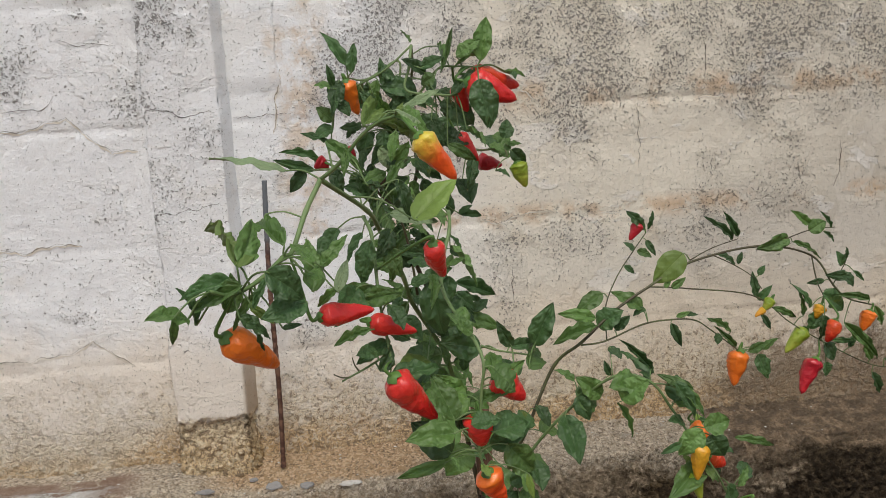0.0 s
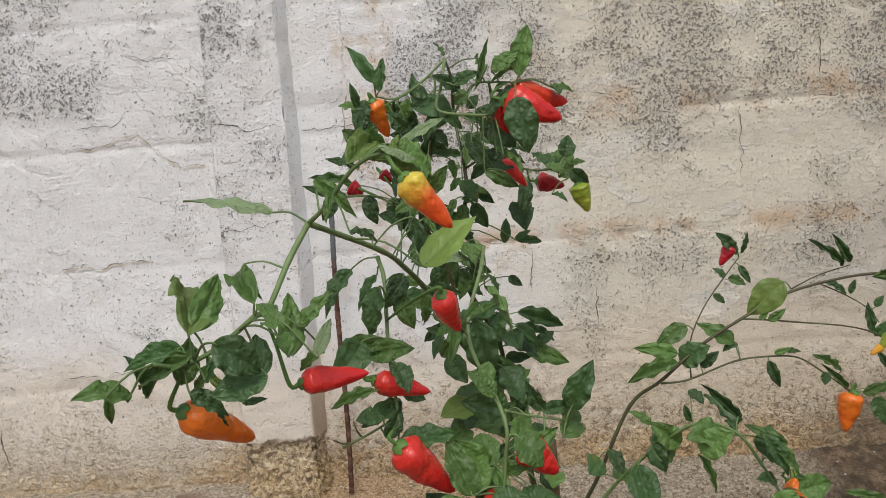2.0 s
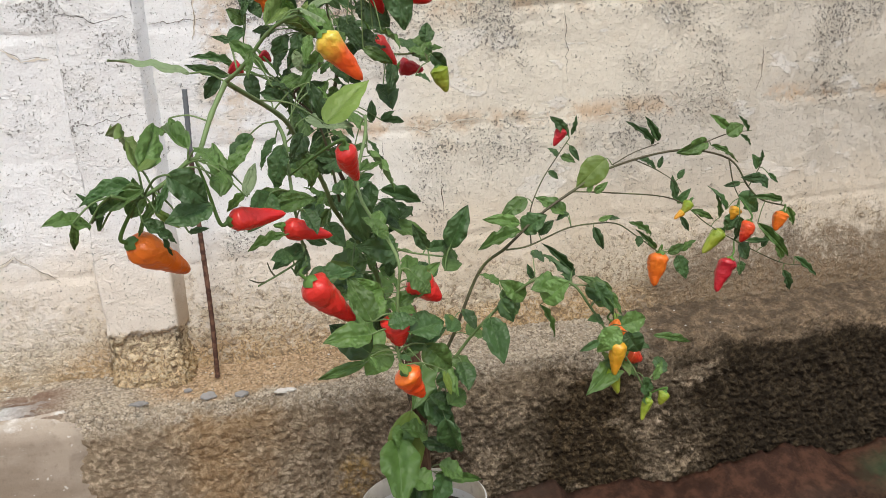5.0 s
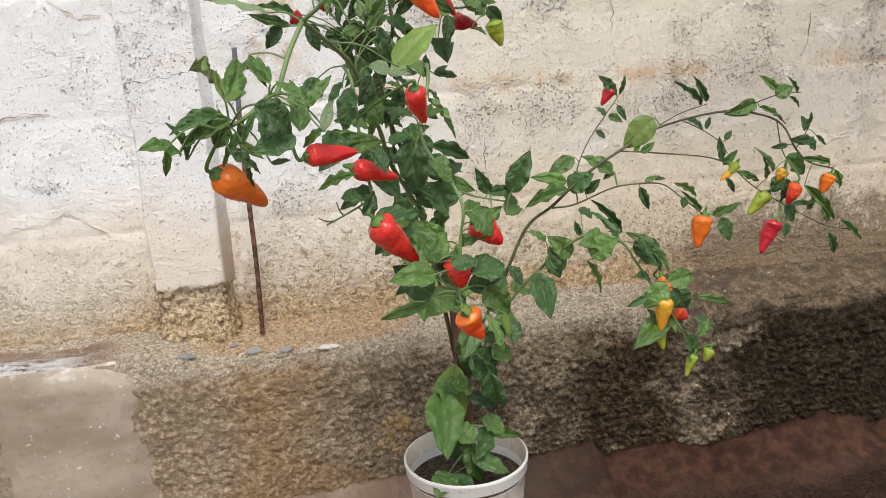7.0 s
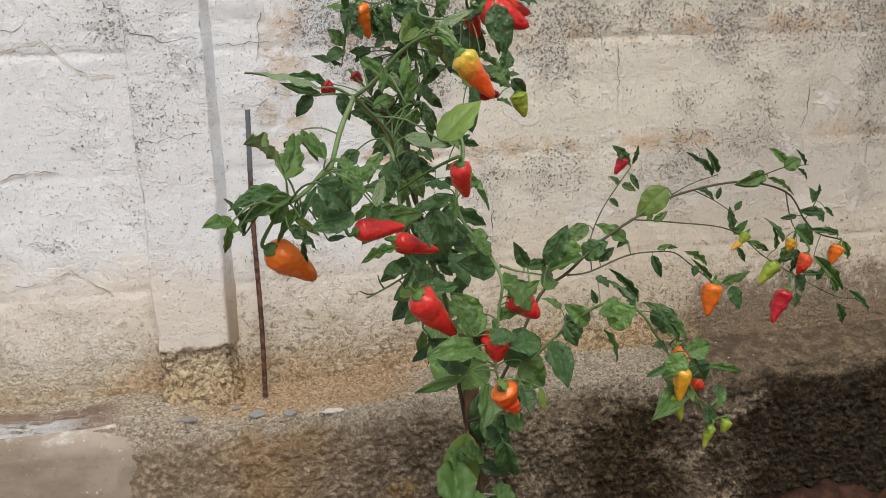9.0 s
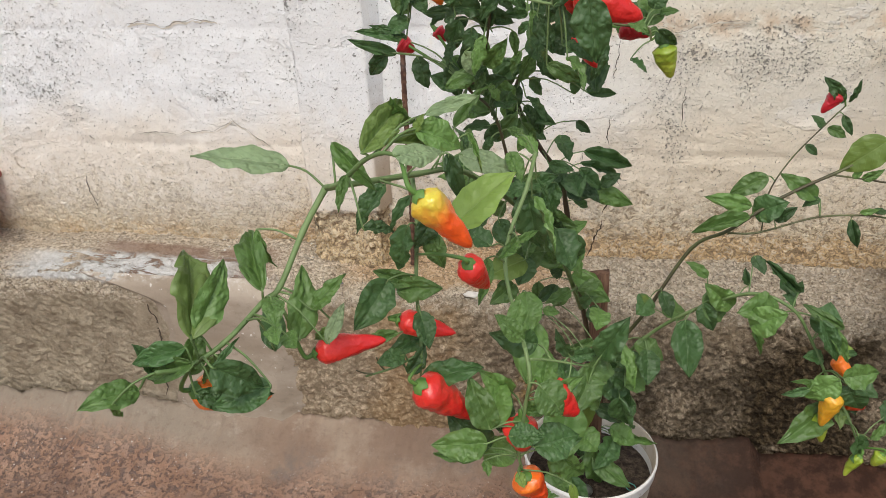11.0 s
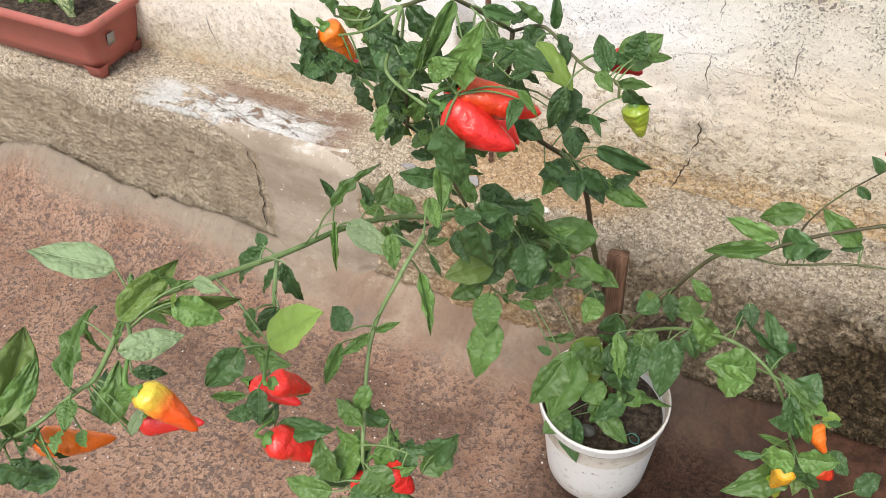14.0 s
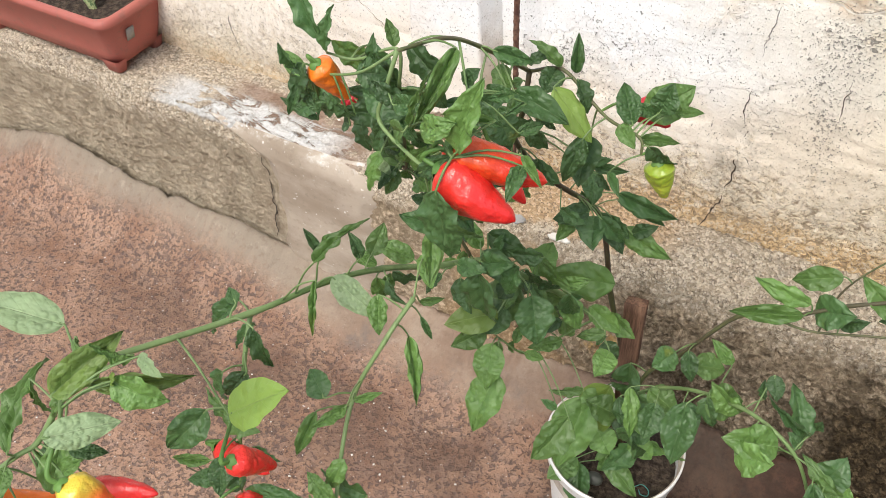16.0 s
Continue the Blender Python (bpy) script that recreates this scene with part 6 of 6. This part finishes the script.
leaves("m", FRONT, [
    ((0.331, -0.570, 0.633), (0.354, -0.587, 0.596), 0.016),
    ((0.347, -0.600, 0.582), (0.388, -0.592, 0.586), 0.031),
    ((0.345, -0.600, 0.579), (0.312, -0.598, 0.547), 0.031),
    ((0.509, -0.362, 0.464), (0.574, -0.374, 0.452), 0.014),
    ((0.397, -0.600, 0.491), (0.413, -0.594, 0.516), 0.012),
    ((0.100, -0.360, 0.262), (0.180, -0.356, 0.234), 0.020),
    ((0.077, -0.400, 0.261), (0.089, -0.411, 0.186), 0.036)])
leaves("m", ABOVE, [
    ((-0.010, -0.875, 0.811), (-0.030, -0.876, 0.834), 0.015),
    ((0.006, -0.885, 0.769), (0.011, -0.857, 0.789), 0.017),
    ((0.044, -0.875, 0.771), (0.061, -0.838, 0.786), 0.024),
    ((0.004, -0.895, 0.783), (0.025, -0.902, 0.761), 0.028),
    ((-0.037, -0.905, 0.725), (-0.079, -0.918, 0.730), 0.024),
    ((-0.035, -0.900, 0.736), (-0.053, -0.888, 0.777), 0.022),
    ((-0.033, -0.895, 0.734), (-0.033, -0.860, 0.762), 0.025),
    ((-0.041, -0.900, 0.700), (-0.036, -0.909, 0.692), 0.009),
    ((-0.216, -1.030, 0.882), (-0.211, -1.018, 0.909), 0.016),
    ((-0.165, -1.000, 0.926), (-0.155, -1.019, 0.921), 0.013),
    ((-0.157, -1.020, 0.918), (-0.151, -1.036, 0.918), 0.011),
    ((-0.155, -1.010, 0.905), (-0.146, -1.018, 0.901), 0.011)])
leaves("m", ABOVE, [
    ((-0.146, -0.980, 0.904), (-0.125, -0.972, 0.927), 0.012),
    ((-0.118, -0.960, 0.995), (-0.122, -0.974, 0.977), 0.007),
    ((-0.086, -0.860, 0.900), (-0.075, -0.870, 0.874), 0.016),
    ((0.331, -0.555, 0.615), (0.348, -0.573, 0.595), 0.022),
    ((0.333, -0.530, 0.599), (0.367, -0.536, 0.588), 0.018),
    ((0.340, -0.560, 0.539), (0.307, -0.561, 0.544), 0.008),
    ((0.348, -0.570, 0.510), (0.295, -0.626, 0.506), 0.032),
    ((0.356, -0.560, 0.525), (0.382, -0.571, 0.490), 0.031),
    ((-0.035, -0.700, 1.109), (-0.043, -0.695, 1.124), 0.008),
    ((-0.118, -0.700, 1.061), (-0.144, -0.693, 1.070), 0.012),
    ((-0.001, -0.680, 1.106), (-0.002, -0.731, 1.079), 0.012),
    ((0.049, -0.720, 1.092), (0.010, -0.738, 1.084), 0.007)])
leaves("m", ABOVE, [
    ((0.010, -0.530, 1.006), (-0.015, -0.535, 1.027), 0.012),
    ((0.085, -0.527, 0.979), (0.115, -0.505, 1.001), 0.029),
    ((0.090, -0.550, 0.972), (0.119, -0.536, 0.970), 0.010),
    ((0.075, -0.560, 0.988), (0.093, -0.571, 0.980), 0.012),
    ((-0.006, -0.440, 0.751), (-0.004, -0.472, 0.741), 0.019),
    ((-0.018, -0.500, 0.701), (-0.016, -0.460, 0.719), 0.028),
    ((0.047, -0.405, 0.626), (-0.030, -0.437, 0.634), 0.044),
    ((0.017, -0.500, 0.681), (0.045, -0.505, 0.649), 0.025),
    ((-0.039, -0.580, 0.678), (-0.061, -0.613, 0.673), 0.024),
    ((-0.025, -0.590, 0.675), (-0.016, -0.626, 0.642), 0.031),
    ((-0.014, -0.600, 0.640), (-0.020, -0.654, 0.595), 0.038),
    ((0.029, -0.520, 0.634), (0.001, -0.547, 0.633), 0.015)])
leaves("m", ABOVE, [
    ((0.066, -0.480, 0.625), (0.040, -0.498, 0.622), 0.014),
    ((0.069, -0.460, 0.568), (0.067, -0.496, 0.561), 0.027),
    ((-0.076, -0.775, 0.954), (-0.050, -0.744, 0.985), 0.011),
    ((-0.027, -0.700, 0.919), (-0.008, -0.721, 0.912), 0.015),
    ((0.016, -0.750, 1.008), (0.032, -0.778, 0.994), 0.013),
    ((-0.011, -0.755, 0.883), (0.013, -0.785, 0.846), 0.012),
    ((-0.022, -0.720, 0.882), (-0.005, -0.712, 0.886), 0.007),
    ((-0.063, -0.790, 0.956), (-0.048, -0.819, 0.936), 0.005),
    ((-0.031, -0.760, 0.927), (-0.019, -0.781, 0.911), 0.014),
    ((-0.018, -0.830, 0.880), (-0.030, -0.856, 0.877), 0.009),
    ((-0.042, -0.840, 0.867), (-0.045, -0.868, 0.842), 0.011),
    ((-0.021, -0.820, 0.871), (-0.003, -0.809, 0.878), 0.006)])
leaves("m", ABOVE, [
    ((-0.014, -0.850, 0.834), (-0.021, -0.869, 0.812), 0.014),
    ((0.061, -0.560, 0.550), (0.043, -0.612, 0.513), 0.036),
    ((0.031, -0.400, 0.359), (0.025, -0.487, 0.295), 0.058),
    ((0.082, -0.410, 0.364), (0.040, -0.425, 0.390), 0.038),
    ((0.034, -0.420, 0.219), (0.006, -0.465, 0.204), 0.039),
    ((0.076, -0.410, 0.241), (0.135, -0.434, 0.213), 0.031),
    ((0.102, -0.460, 0.513), (0.126, -0.500, 0.472), 0.020),
    ((0.161, -0.400, 0.527), (0.199, -0.381, 0.521), 0.031),
    ((0.196, -0.503, 0.606), (0.232, -0.479, 0.599), 0.039),
    ((0.280, -0.540, 0.634), (0.233, -0.564, 0.646), 0.036),
    ((0.061, -0.520, 0.557), (0.030, -0.544, 0.559), 0.013),
    ((-0.204, -1.030, 0.917), (-0.192, -0.997, 0.948), 0.019)])
leaves("m", ABOVE, [
    ((-0.173, -0.993, 0.925), (-0.204, -0.936, 0.945), 0.017),
    ((-0.154, -0.991, 0.886), (-0.151, -0.965, 0.926), 0.020),
    ((-0.241, -1.049, 0.884), (-0.258, -1.079, 0.896), 0.017),
    ((-0.080, -0.664, 1.022), (-0.054, -0.664, 1.009), 0.009),
    ((-0.113, -0.613, 0.958), (-0.085, -0.600, 0.963), 0.011),
    ((-0.019, -0.623, 1.015), (-0.018, -0.643, 1.000), 0.011),
    ((-0.036, -0.659, 1.005), (-0.032, -0.666, 0.985), 0.008),
    ((0.067, -0.718, 1.070), (0.086, -0.733, 1.066), 0.006),
    ((0.112, -0.460, 0.436), (0.147, -0.432, 0.440), 0.032),
    ((0.053, -0.400, 0.289), (0.082, -0.419, 0.271), 0.040),
    ((0.122, -0.440, 0.498), (0.164, -0.448, 0.484), 0.031),
    ((0.047, -0.390, 0.378), (0.035, -0.421, 0.349), 0.035)])
leaves("m", ABOVE, [
    ((0.101, -0.390, 0.295), (0.140, -0.396, 0.269), 0.032)])
leaves("p", FRONT, [
    ((-0.071, -0.930, 1.025), (-0.038, -0.941, 1.042), 0.010),
    ((-0.077, -0.690, 0.994), (-0.065, -0.686, 0.969), 0.016)])
leaves("p", ABOVE, [
    ((-0.135, -0.990, 0.884), (-0.125, -0.977, 0.907), 0.009),
    ((-0.075, -0.760, 0.924), (-0.027, -0.770, 0.914), 0.020),
    ((-0.078, -0.995, 1.024), (-0.056, -0.965, 1.017), 0.017)])
leaves("p", SKYWARD, [
    ((-0.171, -0.918, 0.981), (-0.228, -0.938, 0.997), 0.025)])
leaves("l", FRONT, [
    ((0.061, -0.395, 0.404), (0.027, -0.393, 0.251), 0.062)])
leaves("y", ABOVE, [
    ((0.357, -0.570, 0.516), (0.361, -0.597, 0.505), 0.017),
    ((-0.205, -1.037, 0.916), (-0.227, -0.973, 0.944), 0.030),
    ((-0.104, -0.971, 1.015), (-0.084, -0.930, 1.035), 0.018),
    ((-0.089, -0.955, 1.016), (-0.052, -0.917, 0.999), 0.012)])

pepper((-0.064, -1.005, 1.005), (-0.036, -0.998, 0.970), 0.021, "yellow")
pepper((-0.222, -1.021, 0.862), (-0.189, -0.981, 0.827), 0.025, "orange")
pepper((-0.152, -0.973, 0.861), (-0.108, -0.950, 0.859), 0.020, "red")
pepper((-0.110, -0.891, 0.836), (-0.067, -0.884, 0.822), 0.020, "red")
pepper((-0.092, -0.910, 0.787), (-0.053, -0.885, 0.737), 0.031, "red")
pepper((0.008, -0.882, 0.772), (0.035, -0.882, 0.745), 0.029, "red")
pepper((-0.011, -0.884, 0.735), (-0.009, -0.884, 0.703), 0.030, "red")
pepper((-0.007, -0.894, 0.679), (0.011, -0.883, 0.645), 0.028, "blush")
pepper((0.019, -0.742, 1.060), (0.071, -0.742, 1.039), 0.033, "red")
pepper((0.023, -0.733, 1.068), (0.080, -0.718, 1.055), 0.029, "vermilion")
pepper((0.012, -0.715, 1.060), (0.024, -0.708, 1.030), 0.019, "red")
pepper((-0.111, -0.696, 1.072), (-0.099, -0.680, 1.036), 0.022, "orange")
pepper((-0.152, -0.620, 0.984), (-0.138, -0.620, 0.974), 0.018, "crimson")
pepper((-0.115, -0.620, 0.996), (-0.104, -0.620, 0.985), 0.014, "crimson")
pepper((0.018, -0.660, 1.006), (0.041, -0.660, 0.973), 0.018, "red")
pepper((0.067, -0.505, 0.967), (0.100, -0.505, 0.959), 0.024, "crimson")
pepper((0.111, -0.560, 0.964), (0.121, -0.560, 0.931), 0.024, "green")
pepper((0.356, -0.353, 0.844), (0.339, -0.353, 0.818), 0.019, "crimson")
pepper((0.535, -0.338, 0.609), (0.522, -0.338, 0.551), 0.036, "orange")
pepper((0.612, -0.440, 0.614), (0.587, -0.440, 0.561), 0.030, "crimson")
pepper((0.627, -0.386, 0.650), (0.591, -0.386, 0.614), 0.026, "green")
pepper((0.645, -0.440, 0.674), (0.629, -0.440, 0.641), 0.025, "vermilion")
pepper((0.719, -0.420, 0.679), (0.705, -0.420, 0.648), 0.026, "orange")
pepper((0.645, -0.400, 0.691), (0.633, -0.400, 0.670), 0.021, "gold")
pepper((0.567, -0.385, 0.706), (0.551, -0.385, 0.686), 0.018, "green")
pepper((0.555, -0.385, 0.689), (0.538, -0.385, 0.678), 0.012, "gold")
pepper((0.344, -0.600, 0.560), (0.336, -0.600, 0.510), 0.025, "gold")
pepper((0.336, -0.590, 0.516), (0.344, -0.590, 0.475), 0.021, "green")
pepper((0.371, -0.560, 0.523), (0.395, -0.560, 0.508), 0.029, "vermilion")
pepper((0.390, -0.600, 0.464), (0.378, -0.600, 0.431), 0.016, "green")
pepper((0.415, -0.600, 0.470), (0.406, -0.600, 0.451), 0.017, "green")
pepper((-0.048, -0.919, 0.909), (-0.037, -0.895, 0.875), 0.021, "red")
pepper((0.358, -0.536, 0.567), (0.378, -0.553, 0.543), 0.021, "orange")

# ---- wooden stake in the pot ----
wood = Nodes("weathered_wood", 0.8, spec=0.25)
grain = wood.noise(30, 8, 0.65, stretch=(6, 6, 0.5))
WOOD = wood.done(wood.mix(wood.ramp(grain, 0.35, 0.65), (0.085, 0.045, 0.03), (0.22, 0.125, 0.08)), grain, 0.5, 0.002)
bm = bmesh.new()
rings = []
for j in range(24):
    t = j / 23
    c = Vector((0.082, -0.376, 0.155)).lerp(Vector((0.07, -0.375, 0.574)), t)
    rx, ry = 0.009 + 0.005 * t + 0.0008 * noise.noise(c * 40), 0.006 + 0.002 * t
    tilt = 0.012 * max(0, t - 0.95) / 0.05
    rings.append([bm.verts.new(c + Vector((x, y, tilt * x / 0.014 * 0.3 + (0.002 * noise.noise(Vector((x * 300, y * 300, j))) if j == 23 else 0)))) for x, y in rounded_box(rx, ry, 0.002, 2)])
for a, b in zip(rings, rings[1:]):
    for i in range(len(a)):
        bm.faces.new((a[i], a[(i + 1) % len(a)], b[(i + 1) % len(a)], b[i]))
bm.faces.new(rings[-1])
stake = tagged(part("wooden_stake", bm, WOOD), "flat brown wooden stake stuck upright in the pot", "stake")
bm = tube(smooth_path([(0.06, -0.40, 0.425), (0.075, -0.401, 0.43), (0.093, -0.392, 0.428), (0.085, -0.374, 0.424), (0.064, -0.377, 0.42), (0.058, -0.395, 0.424)], 5), 0.0022, 0.0022, 6)
part("tie", bm, CRACK, stake, "dark plastic tie")

# ---- stubby plant in the trough ----
stub = tagged(new("stubby_plant"), "stubby young plant with a mottled green leaf in the trough", "plant")
stub.location = PLANTER + Vector((0.14, -0.02, 0.11))
mott = Nodes("mottled_fleshy_leaf", 0.5, spec=0.4)
MOTTLED = mott.done(mott.mix(mott.ramp(mott.noise(95, 5, 0.65, distortion=0.6), 0.46, 0.58), (0.10, 0.165, 0.07), (0.40, 0.46, 0.24)), mott.noise(120, 3), 0.4, 0.003)
for dx, dy, h, w in ((-0.055, 0.025, 0.17, 0.017), (0.02, 0.04, 0.11, 0.012), (-0.075, -0.01, 0.09, 0.011)):
    bm = bmesh.new()
    rings = []
    for p_index in range(19):
        t = p_index / 18
        c = Vector((dx * t ** 1.5, dy * t ** 1.5, h * t))
        wide = w * (0.75 + 1.1 * t * (1 - t)) * (1 - t ** 4) + 0.0006
        rings.append([bm.verts.new(c + Vector((wide * math.cos(6.2832 * k / 12) * (1 + (0.12 if p_index % 3 == 1 and k in (0, 6) else 0)), 0.32 * wide * math.sin(6.2832 * k / 12) + 0.25 * wide * math.cos(6.2832 * k / 12) ** 2, 0))) for k in range(12)])
    for a, b in zip(rings, rings[1:]):
        for k in range(12):
            bm.faces.new((a[k], a[(k + 1) % 12], b[(k + 1) % 12], b[k]))
    part("fleshy_leaf", bm, MOTTLED, stub, "mottled grey-green fleshy leaf")
for k in range(5):
    ob = new("leaf", LEAF_MESHES["m"][k])
    ob.parent = stub
    ob.matrix_basis = pose(-0.16 + 0.02 * k, 0.01 * k, 0.0, 50 + 10 * k, 12 * k, 70 * k) @ Matrix.Diagonal((0.018, 0.03, 0.03, 1))

# ---- scrap of string on the soil ----
teal = cement_material("teal_string", (0.05, 0.22, 0.20), (0.08, 0.30, 0.27), 0.6)
spot = POT + Vector((0.068, -0.035, 0.173))
path = smooth_path([spot + Vector(v) for v in ((-0.016, 0, 0.001), (-0.006, 0.008, 0.004), (0.006, 0.004, 0.003), (0.008, -0.006, 0.003), (-0.002, -0.009, 0.004), (-0.008, -0.002, 0.003))], 5)
tagged(part("string_scrap", tube(path, 0.0009, 0.0009, 5), teal), "curled scrap of teal string on the potting soil", "string")
